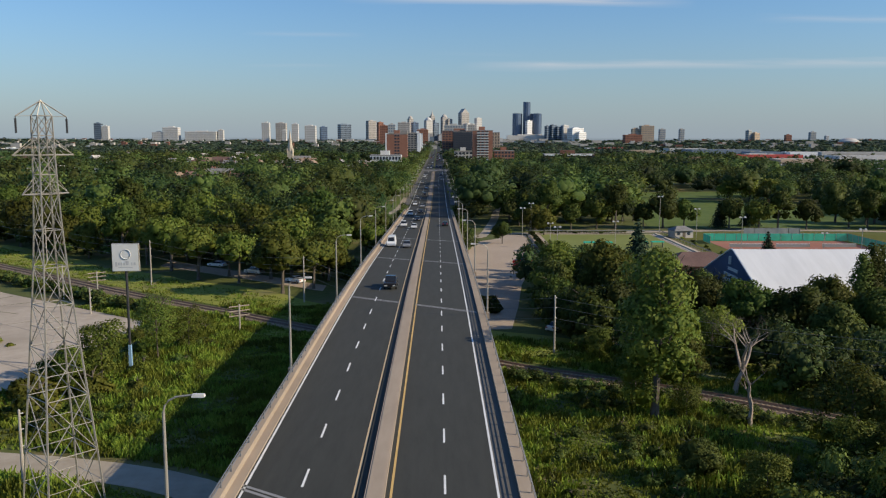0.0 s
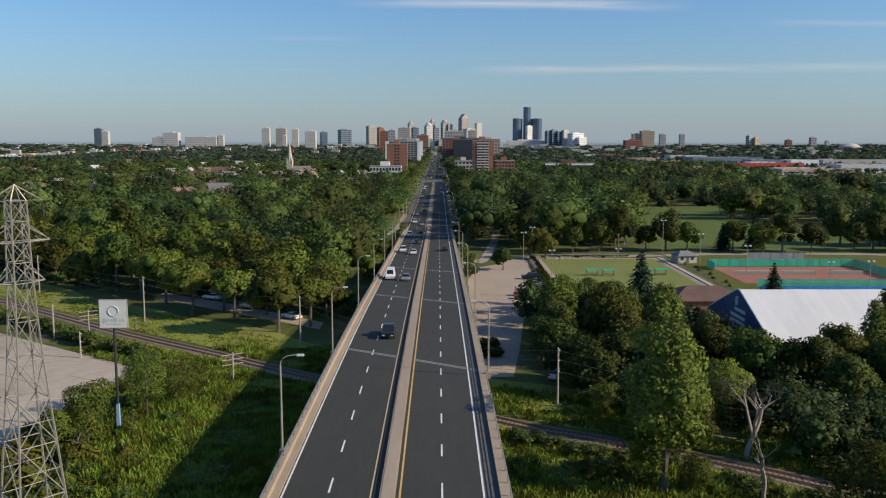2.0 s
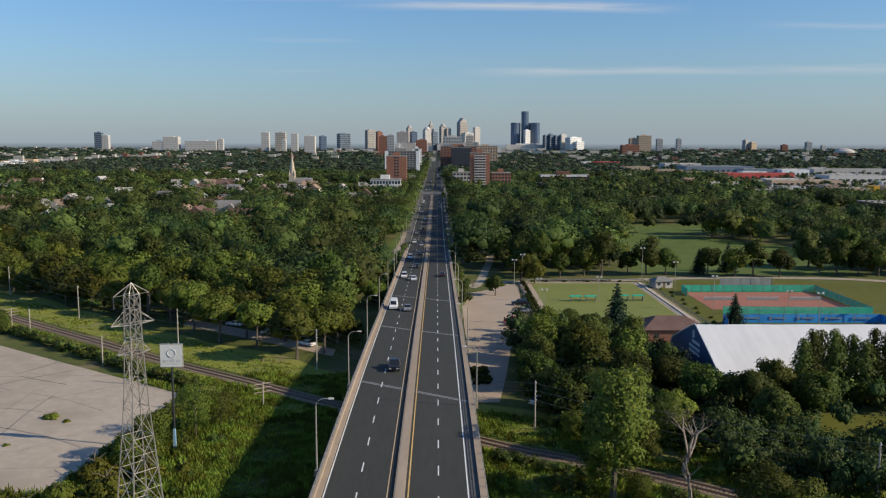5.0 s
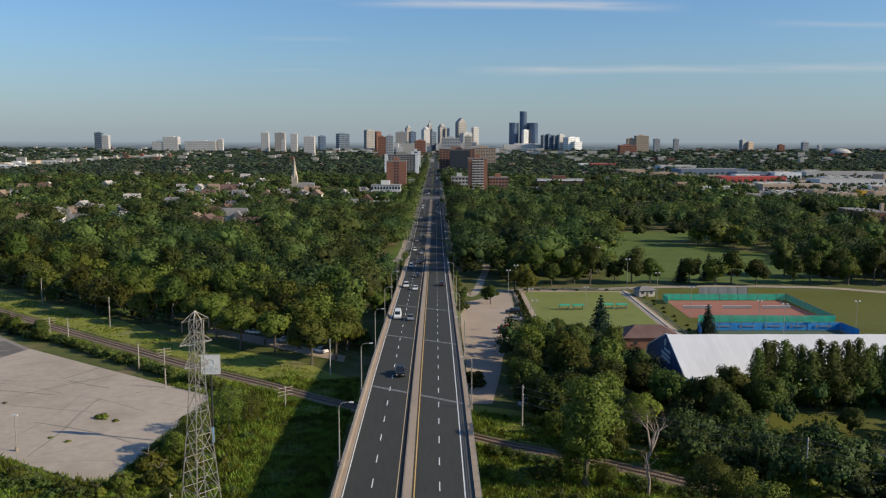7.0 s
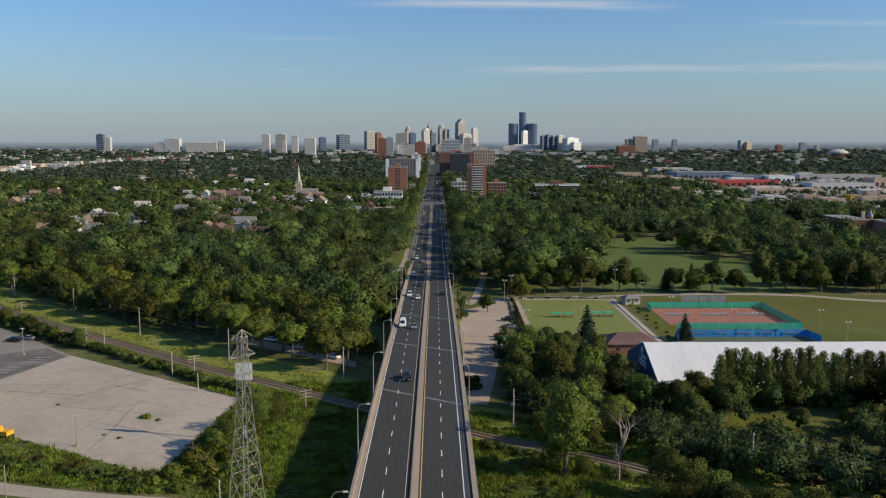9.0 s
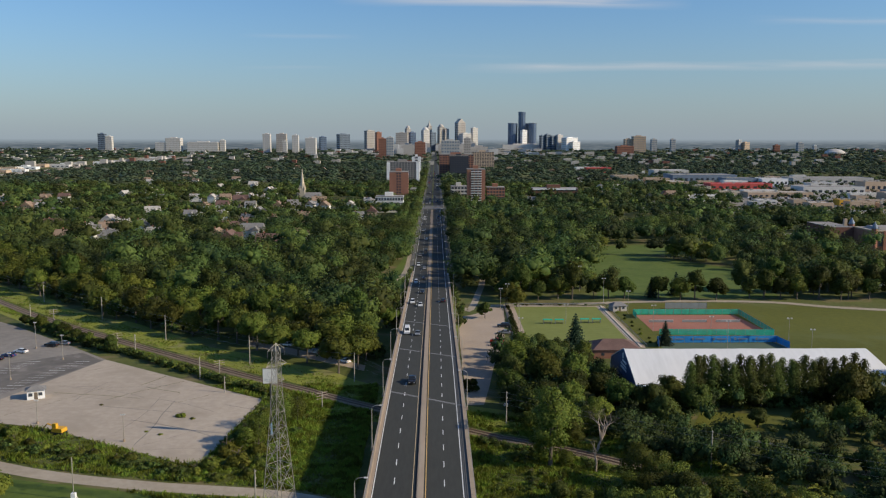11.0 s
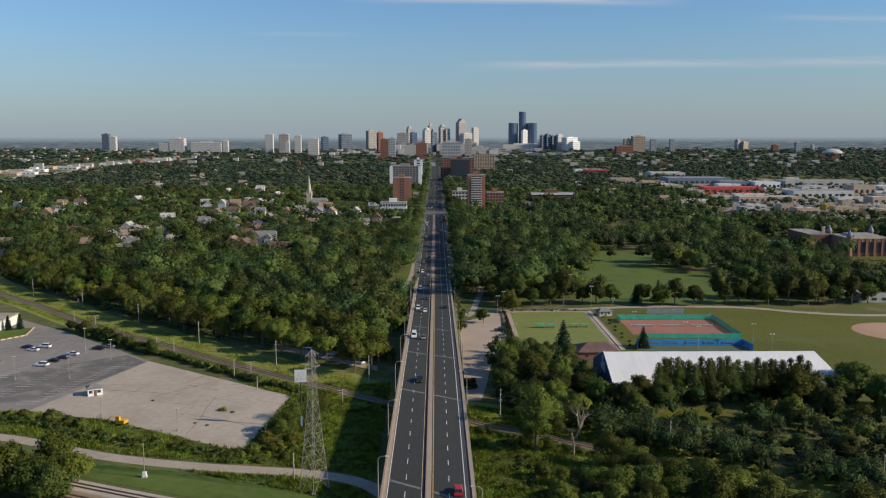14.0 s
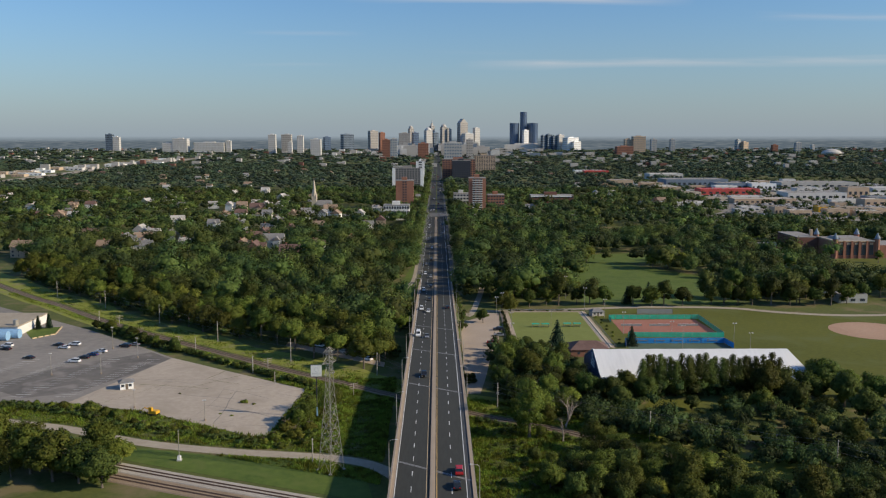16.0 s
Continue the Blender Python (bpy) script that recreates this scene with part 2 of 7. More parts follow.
M_WOODS = leaf_material("woodland_leaves", (0.034, 0.06, 0.014), (0.132, 0.158, 0.04), patch=0.05, cell=-1)
M_WOODS_DARK = leaf_material("dark_woodland_leaves", (0.022, 0.042, 0.013), (0.078, 0.108, 0.034), patch=0.05, cell=-1)
M_WOODS_OLIVE = leaf_material("olive_woodland_leaves", (0.033, 0.052, 0.013), (0.104, 0.128, 0.034), patch=0.05, cell=-1)
M_WOODS_PALE = leaf_material("pale_woodland_leaves", (0.05, 0.078, 0.018), (0.15, 0.178, 0.045), patch=0.05, cell=-1)
M_SHOULDER = material("worn_shoulder", (0.085, 0.08, 0.07), (0.14, 0.13, 0.115), 0.9, 0.9, 0.08, 0.12, spec=0.2, stretch=(1, 0.2, 1))
# far leaves greyed and blued: distance haze put into the base colour
M_WOODS_HAZED = leaf_material("hazed_woodland_leaves", (0.028, 0.046, 0.026), (0.075, 0.098, 0.052), patch=0.012, through_light=0.1, cell=-1)
M_WEEDS = leaf_material("weeds", (0.082, 0.125, 0.0144), (0.218, 0.250, 0.0378), patch=0.12, cell=0.5)
M_FABRIC = material("white_roof_fabric", (0.6, 0.6, 0.59), (0.74, 0.74, 0.73), 0.55, 0.3, 0.05, 0.03, stretch=(3, 0.3, 1))
M_BLUE_WALL = material("navy_wall", (0.022, 0.045, 0.11), (0.04, 0.075, 0.16), 0.6, 0.6, 0.1, 0.05)
M_CLAY = material("red_clay_court", (0.27, 0.11, 0.075), (0.37, 0.165, 0.115), 0.95, 0.6, 0.06, 0.1)
M_DIAMOND = material("infield_dirt", (0.33, 0.2, 0.13), (0.45, 0.3, 0.205), 0.97, 0.6, 0.06, 0.1)
M_SCREEN = material("green_windscreen", (0.015, 0.4, 0.27), (0.045, 0.56, 0.4), 0.75, 0.6, 0.2, 0.1)
screen_nodes = M_SCREEN.node_tree
see = screen_nodes.nodes.new("ShaderNodeBsdfTransparent")
weave = screen_nodes.nodes.new("ShaderNodeMixShader")
weave.inputs[0].default_value = 0.18
screen_nodes.links.new(screen_nodes.nodes["Principled BSDF"].outputs[0], weave.inputs[1])
screen_nodes.links.new(see.outputs[0], weave.inputs[2])
screen_nodes.links.new(weave.outputs[0], screen_nodes.nodes["Material Output"].inputs["Surface"])
M_BANNER = material("blue_banner", (0.02, 0.2, 0.52), (0.05, 0.32, 0.66), 0.65, 0.6, 0.2, 0.05)
M_HARDCOURT = material("green_hard_court", (0.07, 0.10, 0.065), (0.11, 0.145, 0.095), 0.9, 0.8, 0.1, 0.05)
M_SHINGLE_RED = material("red_shingles", (0.105, 0.062, 0.052), (0.19, 0.12, 0.1), 0.9, 2.5, 0.3, 0.3)
M_SHINGLE_GREY = material("grey_shingles", (0.14, 0.135, 0.13), (0.28, 0.27, 0.26), 0.9, 2.5, 0.3, 0.3)
M_SHINGLE_BROWN = material("brown_shingles", (0.19, 0.13, 0.09), (0.34, 0.25, 0.18), 0.9, 2.5, 0.3, 0.3)
M_SIDING = material("white_siding", (0.62, 0.60, 0.56), (0.80, 0.78, 0.74), 0.7, 1, 0.2, 0.05)
M_BRICK = material("red_brick", (0.23, 0.105, 0.07), (0.36, 0.175, 0.12), 0.9, 2, 0.15, 0.2)
M_BRICK_DARK = material("dark_brick", (0.13, 0.06, 0.045), (0.22, 0.11, 0.08), 0.9, 2, 0.15, 0.2)
M_TAN = material("tan_masonry", (0.40, 0.29, 0.20), (0.56, 0.43, 0.31), 0.9, 1, 0.1, 0.1)
M_STONE = material("grey_stone", (0.36, 0.33, 0.30), (0.50, 0.47, 0.43), 0.85, 0.3, 0.03, 0.05)
M_SPIRE = material("pale_limestone", (0.42, 0.35, 0.26), (0.60, 0.52, 0.41), 0.85, 0.8, 0.1, 0.1)
M_PALE = material("pale_cladding", (0.48, 0.465, 0.44), (0.64, 0.62, 0.59), 0.7, 0.3, 0.05, 0.05)
M_ROOF_WHITE = material("white_membrane_roof", (0.40, 0.375, 0.34), (0.58, 0.55, 0.51), 0.85, 0.4, 0.04, 0.05)
M_ROOF_GREY = material("gravel_roof", (0.2, 0.185, 0.17), (0.33, 0.31, 0.285), 0.9, 0.6, 0.05, 0.1)
M_ROOF_RED = material("red_metal_roof", (0.42, 0.06, 0.05), (0.58, 0.11, 0.09), 0.6, 0.6, 0.05, 0.05)
M_STEEL_BLUE = material("blue_grey_cladding", (0.12, 0.16, 0.21), (0.20, 0.25, 0.31), 0.6, 0.5, 0.04, 0.05)
M_DARK = plain("dark_cladding", (0.035, 0.035, 0.045), 0.5)
M_WINDOW = plain("window_glass", (0.05, 0.06, 0.075), 0.12)
# blue glass, its base colour raised to imitate distance haze
M_TOWER_GLASS = material("tower_glass", (0.085, 0.125, 0.2), (0.13, 0.18, 0.27), 0.25, 0.1, 0.01, 0.0, spec=0.5)
M_TYRE = plain("tyre_rubber", (0.02, 0.02, 0.02), 0.9)
M_CARGLASS = plain("car_glass", (0.02, 0.024, 0.03), 0.08)
M_YELLOW = plain("yellow_machine_paint", (0.62, 0.34, 0.02), 0.5)
M_SIGNFACE = material("weathered_sign_face", (0.66, 0.65, 0.60), (0.80, 0.79, 0.75), 0.6, 0.8, 0.3, 0.05)
M_SIGNGREY = plain("faded_grey_print", (0.53, 0.53, 0.52), 0.7)
M_BLACK = plain("black_steel", (0.03, 0.03, 0.032), 0.6)
M_BLUETARP = plain("pale_blue_paint", (0.25, 0.42, 0.60), 0.6)
M_WHITE = plain("white_paint", (0.78, 0.78, 0.77), 0.5)
M_WIRE = plain("wire", (0.24, 0.235, 0.22), 0.5, 0.3)
M_CHAIN = plain("fence_wire", (0.30, 0.31, 0.30), 0.6, 0.3)


# ---- building tools ----
class Geo:
    """Collects corners and faces of one mesh."""

    def __init__(self):
        self.v, self.f = [], []

    def add(self, vs, fs):
        k = len(self.v)
        self.v += [tuple(p) for p in vs]
        self.f += [tuple(i + k for i in q) for q in fs]
        return self

    def box(self, x0, y0, z0, x1, y1, z1, taper=0.0):
        t = taper
        return self.add([(x0, y0, z0), (x1, y0, z0), (x1, y1, z0), (x0, y1, z0), (x0 + t, y0 + t, z1), (x1 - t, y0 + t, z1), (x1 - t, y1 - t, z1), (x0 + t, y1 - t, z1)],
                        [(3, 2, 1, 0), (4, 5, 6, 7), (0, 1, 5, 4), (1, 2, 6, 5), (2, 3, 7, 6), (3, 0, 4, 7)])

    def prism(self, outline, z0, z1):
        n = len(outline)
        return self.add([(x, y, z0) for x, y in outline] + [(x, y, z1) for x, y in outline],
                        [tuple(range(n))[::-1], tuple(range(n, 2 * n))] + [(i, (i + 1) % n, n + (i + 1) % n, n + i) for i in range(n)])

    def tube(self, points, radii, sides=6, cap=True):
        pts = [Vector(p) for p in points]
        if isinstance(radii, (int, float)):
            radii = [radii] * len(pts)
        rings = []
        for i, p in enumerate(pts):
            d = (pts[min(i + 1, len(pts) - 1)] - pts[max(i - 1, 0)]).normalized()
            a = d.cross(Vector((0, 0, 1)) if abs(d.z) < 0.9 else Vector((1, 0, 0))).normalized()
            b = d.cross(a)
            rings += [p + (a * math.cos(t) + b * math.sin(t)) * radii[i] for t in (2 * math.pi * k / sides for k in range(sides))]
        fs = [(i * sides + k, i * sides + (k + 1) % sides, (i + 1) * sides + (k + 1) % sides, (i + 1) * sides + k) for i in range(len(pts) - 1) for k in range(sides)]
        if cap:
            fs += [tuple(range(sides))[::-1], tuple(range((len(pts) - 1) * sides, len(pts) * sides))]
        return self.add(rings, fs)

    def beam(self, p, q, w):
        return self.tube([p, q], w * 0.7, 4)

    def strip(self, x0, x1, ys, height, lift=0.0, thick=0.0):
        """A band along the road between two offsets, following the road's height."""
        n = len(ys)
        vs = [(x, y, height(y) + lift) for y in ys for x in (x0, x1)]
        fs = [(2 * i, 2 * i + 1, 2 * i + 3, 2 * i + 2) for i in range(n - 1)]
        if thick:
            vs += [(x, y, height(y) + lift - thick) for y in ys for x in (x0, x1)]
            k = 2 * n
            fs += [(k + 2 * i + 2, k + 2 * i + 3, k + 2 * i + 1, k + 2 * i) for i in range(n - 1)]
            fs += [(2 * i + 2, k + 2 * i + 2, k + 2 * i, 2 * i) for i in range(n - 1)] + [(2 * i + 1, k + 2 * i + 1, k + 2 * i + 3, 2 * i + 3) for i in range(n - 1)]
            fs += [(0, k, k + 1, 1), (2 * n - 1, k + 2 * n - 1, k + 2 * n - 2, 2 * n - 2)]
        return self.add(vs, fs)

    def ribbon(self, line, w, z, thick=0.0):
        """A flat band of width w along a bent line on the ground."""
        vs = []
        for i, (x, y) in enumerate(line):
            a, b = line[max(i - 1, 0)], line[min(i + 1, len(line) - 1)]
            d = Vector((b[0] - a[0], b[1] - a[1])).normalized()
            vs += [(x - d.y * w / 2, y + d.x * w / 2, z), (x + d.y * w / 2, y - d.x * w / 2, z)]
        n = len(line)
        fs = [(2 * i, 2 * i + 1, 2 * i + 3, 2 * i + 2) for i in range(n - 1)]
        if thick:
            k = 2 * n
            skirt = []
            for i, (x, y) in enumerate(line):
                l, r = Vector(vs[2 * i]), Vector(vs[2 * i + 1])
                d = (l - r).normalized() * thick * 1.6
                skirt += [(l.x + d.x, l.y + d.y, z - thick), (r.x - d.x, r.y - d.y, z - thick)]
            vs += skirt
            fs += [(2 * i + 2, k + 2 * i + 2, k + 2 * i, 2 * i) for i in range(n - 1)] + [(2 * i + 1, k + 2 * i + 1, k + 2 * i + 3, 2 * i + 3) for i in range(n - 1)]
        return self.add(vs, fs)

    def mesh(self, name, mat, smooth=False):
        me = bpy.data.meshes.new(name)
        me.from_pydata(self.v, [], self.f)
        me.materials.append(mat)
        if smooth:
            me.polygons.foreach_set("use_smooth", [True] * len(me.polygons))
        me.update()
        return me


def part(name, geo, mat, parent=None, label="", at=None, smooth=False):
    """One mesh object, under a thing or a part."""
    me = geo if isinstance(geo, bpy.types.Mesh) else geo.mesh(name, mat, smooth)
    ob = new(name, me)
    if at is not None:
        ob.matrix_basis = at
    ob.parent = parent
    if label:
        ob["label"] = label
    return ob


def thing(name, at, label, category, group="", kind=""):
    ob = new(name)
    ob.matrix_basis = at if isinstance(at, Matrix) else pose(*at)
    ob.empty_display_size = 0.2
    return tagged(ob, label, category, group, kind)


def setting(name, geo, mat, label, category):
    return tagged(part(name, geo, mat), label, category, "", "structure")


def bend(points, step=4.0):
    """A smooth line through points."""
    out = []
    n = len(points)
    for i in range(n - 1):
        p0, p1, p2, p3 = points[max(i - 1, 0)], points[i], points[i + 1], points[min(i + 2, n - 1)]
        k = max(2, int(math.dist(p1, p2) / step))
        for j in range(k):
            t = j / k
            out.append(tuple(0.5 * (2 * b + (c - a) * t + (2 * a - 5 * b + 4 * c - d) * t * t + (3 * b - a - 3 * c + d) * t ** 3) for a, b, c, d in zip(p0, p1, p2, p3)))
    return out + [tuple(points[-1])]


def inside(x, y, outline):
    hit, n = False, len(outline)
    for i in range(n):
        (x0, y0), (x1, y1) = outline[i], outline[(i + 1) % n]
        if (y0 > y) != (y1 > y) and x < (x1 - x0) * (y - y0) / (y1 - y0) + x0:
            hit = not hit
    return hit


def near_line(x, y, line):
    best = 1e9
    for (x0, y0), (x1, y1) in zip(line, line[1:]):
        dx, dy = x1 - x0, y1 - y0
        t = max(0, min(1, ((x - x0) * dx + (y - y0) * dy) / (dx * dx + dy * dy)))
        best = min(best, math.hypot(x - x0 - t * dx, y - y0 - t * dy))
    return best


# ---- ground ----
def far_rise(x, y):
    """The plain lifts very gently towards the horizon."""
    r = math.hypot(x, y)
    return 0.0 if r < 2200 else 13.0 * ((r - 2200) / 2740) ** 2


g = Geo()
RINGS = [0, 60, 120, 200, 300, 450, 650, 900, 1250, 1700, 2200, 2600, 3000, 3400, 3800, 4200, 4600, 4800]
SECTORS = 72
g.add([(r * math.cos(2 * math.pi * k / SECTORS), r * math.sin(2 * math.pi * k / SECTORS), far_rise(r, 0)) for r in RINGS[1:] for k in range(SECTORS)] + [(0, 0, 0)],
      [(i * SECTORS + k, (i + 1) * SECTORS + k, (i + 1) * SECTORS + (k + 1) % SECTORS, i * SECTORS + (k + 1) % SECTORS) for i in range(len(RINGS) - 2) for k in range(SECTORS)]
      + [((len(RINGS) - 1) * SECTORS, k, (k + 1) % SECTORS) for k in range(SECTORS)])
setting("ground", g, M_GROUND, "wide flat ground of rough green grass and weeds", "ground")

TRACK = [(-470, 560), (-245.7, 329.5), (-200.8, 286.5), (-161.7, 247.5), (-131.8, 221), (-107, 200), (-82, 179.5), (-65, 165.3), (-51, 154.5), (-37, 144.3), (-28.2, 137.3), (9.7, 109.2), (16.2, 105.2), (25.4, 100), (35, 93.8), (60, 74), (110, 34), (170, -12)]
TRACK_LINE = bend(TRACK, 8)


def track_y(x):
    for (x0, y0), (x1, y1) in zip(TRACK_LINE, TRACK_LINE[1:]):
        if x0 <= x <= x1:
            return y0 + (y1 - y0) * (x - x0) / (x1 - x0)
    return 560 if x < 0 else -12


# grassy strips beside the railway
for lo, hi, name in ((3.2, 17.0, "berm"), (-8.5, -3.2, "verge")):
    g = Geo()
    vs = []
    pick = [p for p in TRACK_LINE if -330 < p[0] < 150]
    for i, (x, y) in enumerate(pick):
        wob = 1.5 * math.sin(x * 0.09) + 1.0 * math.sin(x * 0.23)
        vs += [(x + lo * 0.66, y + lo * 0.75, 0.05), (x + (hi + wob) * 0.66, y + (hi + wob) * 0.75, 0.05)]
    g.add(vs, [(2 * i, 2 * i + 2, 2 * i + 3, 2 * i + 1) for i in range(len(pick) - 1)])
    setting(name, g, M_BERM, "sunlit meadow grass beside the railway", "grass")


def railway(name, line, bed, ballast, label, sleepers=True, lo=0, hi=0):
    bed_ob = setting(name, Geo().ribbon(line, bed, 0.2, 0.24), ballast, label, "railway")
    for side in (-0.75, 0.75):
        pts = []
        for i, (x, y) in enumerate(line):
            a, b = line[max(i - 1, 0)], line[min(i + 1, len(line) - 1)]
            d = Vector((b[0] - a[0], b[1] - a[1])).normalized()
            pts.append((x - d.y * side, y + d.x * side))
        g = Geo().ribbon(pts, 0.09, 0.42, 0.18)
        part("rail", g, M_STEEL, bed_ob, "rusty steel rail")
    if not sleepers:
        return
    slab = Geo().box(-1.3, -0.13, 0.1, 1.3, 0.13, 0.25, 0.02).mesh("sleeper", M_SLEEPER)
    run, k = 0.0, 0
    for (x0, y0), (x1, y1) in zip(line, line[1:]):
        length = math.dist((x0, y0), (x1, y1))
        while run < length:
            x, y = x0 + (x1 - x0) * run / length, y0 + (y1 - y0) * run / length
            if lo < x < hi and k < 298:
                part("sleeper", slab, None, bed_ob, at=pose(x, y, 0, 0, 0, math.degrees(math.atan2(y1 - y0, x1 - x0)) - 90 + (k * 37 % 5 - 2)))
                k += 1
            run += 0.62
        run -= length


railway("railway", TRACK_LINE, 3.1, M_BALLAST, "single railway track on brown ballast", True, -95, 60)
for off, nm in ((0, "south_railway"), (6.0, "south_siding")):
    railway(nm, bend([(-170, 104 - off), (-110, 78 - off), (-79.8, 65.2 - off), (-55.6, 55.5 - off), (-37.4, 48.4 - off), (-10, 37 - off), (40, 16 - off)], 8), 5.0, M_BALLAST if off else M_BALLAST_PALE,
            "railway track on pale stone ballast" if not off else "railway siding on brown ballast", False)

PATH_LINE = bend([(-230, 150), (-175, 121), (-137, 105.2), (-115, 98.4), (-86.9, 86.0), (-61.2, 79.2), (-35.8, 75.0), (-21.5, 70.0), (-14, 62), (-8, 50), (-4, 30)], 4)
setting("dirt_path", Geo().ribbon(PATH_LINE, 4.2, 0.06, 0.04), M_PATH, "pale dirt track curving past the parking lot", "path")

setting("trackside_lawn", Geo().prism([(-115, 94), (-87, 82), (-61, 75.5), (-36, 71.5), (-22, 66), (-18, 46), (-37, 53), (-55, 60), (-80, 70), (-110, 83)], -0.1, 0.045), M_LUSH, "lush green grass between dirt track and railway", "grass")

setting("gravel_yard", Geo().prism([(-23, 165), (-23, 171), (-45, 189.5), (-66, 205), (-66, 198), (-45, 182)], -0.1, 0.06), M_GRAVEL, "strip of pale gravel under the trees by the railway", "gravel lot")

LOT = [(-47.9, 136.3), (-50.5, 110), (-52.4, 91), (-56.7, 90.7), (-75, 101.5), (-96.8, 113.9), (-124.0, 121.8), (-106.9, 178.6), (-84, 162)]
LOT_WEST = [(-124.0, 121.8), (-142.5, 122), (-300, 150), (-330, 360), (-240, 290), (-190, 252), (-158.9, 226.9), (-125, 196), (-106.9, 178.6)]
DARK_STRIP = [(-107.5, 177.2), (-118, 187.5), (-146, 166), (-160, 140), (-141, 127.5), (-125.5, 134), (-114, 158)]
lot = setting("parking_lot", Geo().prism(LOT, -0.1, 0.07), M_LOT, "empty parking lot of cracked pale concrete", "parking lot")
lot_west = setting("parking_lot_west", Geo().prism(LOT_WEST, -0.1, 0.06), M_LOT_DARK, "worn grey asphalt parking lot with faded bays", "parking lot")
part("dark_strip", Geo().prism(DARK_STRIP, 0.0, 0.066), M_BAY_DARK, lot_west, "strip of darker resurfaced asphalt bays")
# cracks filled with weeds, tar seams
rng = random.Random(11)
for k in range(34):
    x, y = rng.uniform(-122, -52), rng.uniform(92, 172)
    a = rng.choice((-0.2, -0.35, 1.42, 0.9)) + rng.uniform(-0.2, 0.2)
    pts = [(x, y)]
    for j in range(rng.randint(5, 14)):
        a += rng.uniform(-0.1, 0.1)
        pts.append((pts[-1][0] + 2.6 * math.cos(a), pts[-1][1] + 2.6 * math.sin(a)))
    pts = [p for p in pts if inside(*p, LOT)]
    if len(pts) > 3:
        part("crack", Geo().ribbon(pts, rng.uniform(0.07, 0.28), 0.078), M_GROUND if k % 3 == 0 else M_LOT_DARK, lot, "dark crack in the paving")
# parking bays in rows
line = Geo().box(-0.06, -2.5, 0, 0.06, 2.5, 0.012).mesh("bay_line", M_WHITE_LINE)
for row in range(4):
    for k in range(19):
        s = Vector((-123.5, 127)) + Vector((-5 - 15.5 * row, 0)) + Vector((0.287, 0.958)) * (2 + 2.75 * k)
        if inside(s.x, s.y, LOT_WEST):
            part("bay_line", line, None, lot_west, at=pose(s.x, s.y, 0.07, 0, 0, 89.7))

GRAVEL = [(7.2, 131), (11.8, 131.5), (14.6, 150), (17.4, 172.4), (22, 196), (23.6, 209), (26.2, 240), (27.5, 262), (21, 263), (17.5, 252), (13, 247), (8.2, 243.5), (7.4, 200)]
setting("gravel_lot", Geo().prism(GRAVEL, -0.1, 0.07), M_GRAVEL, "sunlit bare gravel lot beside the overpass", "gravel lot")
setting("park_path", Geo().ribbon(bend([(10.5, 262), (12.5, 255), (15.5, 270), (18, 290), (21, 314), (24, 345), (30, 380)]), 3.0, 0.075), M_PATH, "pale narrow park path", "path")
setting("park_road", Geo().ribbon(bend([(22, 266), (60, 270), (90, 275), (120, 276), (147, 272.5), (168, 262), (200, 255), (260, 262), (330, 280)]), 4.5, 0.08), M_PATH, "pale park road along the trees", "path")
FIELD = [(124, 118), (136, 127), (170, 120), (230, 110), (330, 100), (330, 250), (214, 253), (165, 259), (147, 269), (122, 271), (78, 271), (72, 268), (72, 190), (124, 190)]
setting("ramp_lawn", Geo().prism([(-32, 296), (-15.5, 290), (-15.2, 430), (-19, 430), (-24, 350), (-33, 318)], -0.1, 0.045), M_LUSH, "sunlit lawn below the overpass ramp", "lawn")
setting("ramp_path", Geo().ribbon(bend([(-34, 300), (-26, 307), (-20, 336), (-17, 365), (-16.5, 430)]), 2.6, 0.07), M_PATH, "pale path beside the overpass ramp", "path")
setting("playing_field", Geo().prism(FIELD, -0.1, 0.04), M_TURF, "wide mown playing field", "lawn")
setting("park_lawn", Geo().prism([(72, 284), (152, 284), (168, 325), (163, 368), (146, 394), (124, 430), (99, 425), (87, 404), (80, 350)], -0.1, 0.04), M_LUSH, "open sunlit park lawn between trees", "lawn")
setting("park_clearing", Geo().prism([(95, 430), (150, 425), (190, 450), (170, 480), (110, 470)], -0.1, 0.04), M_LUSH, "park lawn among willows", "lawn")
setting("school_field", Geo().prism([(248, 335), (290, 318), (420, 330), (460, 444), (276, 444), (262, 415), (244, 370)], -0.1, 0.04), M_TURF, "green school sports field", "lawn")
setting("lower_lawn", Geo().prism([(63, 115), (70, 111.5), (86, 110.5), (94, 114), (92, 122), (68, 125.5)], -0.1, 0.05), M_TURF, "patch of lawn below the poplar row", "lawn")
setting("service_lane", Geo().ribbon(bend([(40, 130), (60, 112), (75, 103), (92, 92), (120, 74), (150, 50)]), 2.6, 0.06), M_ROAD, "narrow paved lane behind the railway", "path")
setting("ball_diamond", Geo().prism([(192 + 18.5 * math.cos(t), 222.5 + 17.5 * math.sin(t)) for t in (2 * math.pi * k / 30 for k in range(30))], -0.1, 0.065), M_DIAMOND, "reddish dirt infield of a ball diamond", "ball diamond")
setting("green_border", Geo().prism([(26.5, 193), (70.5, 193), (70.5, 266), (28, 266)], -0.1, 0.05), M_GRAVEL, "gravel border round the bowling green", "path")
setting("bowling_green", Geo().prism([(31.5, 199), (66.9, 199), (66.9, 264), (32.2, 264)], -0.1, 0.075), M_GREEN, "flat close-cut bowling green", "bowling green")
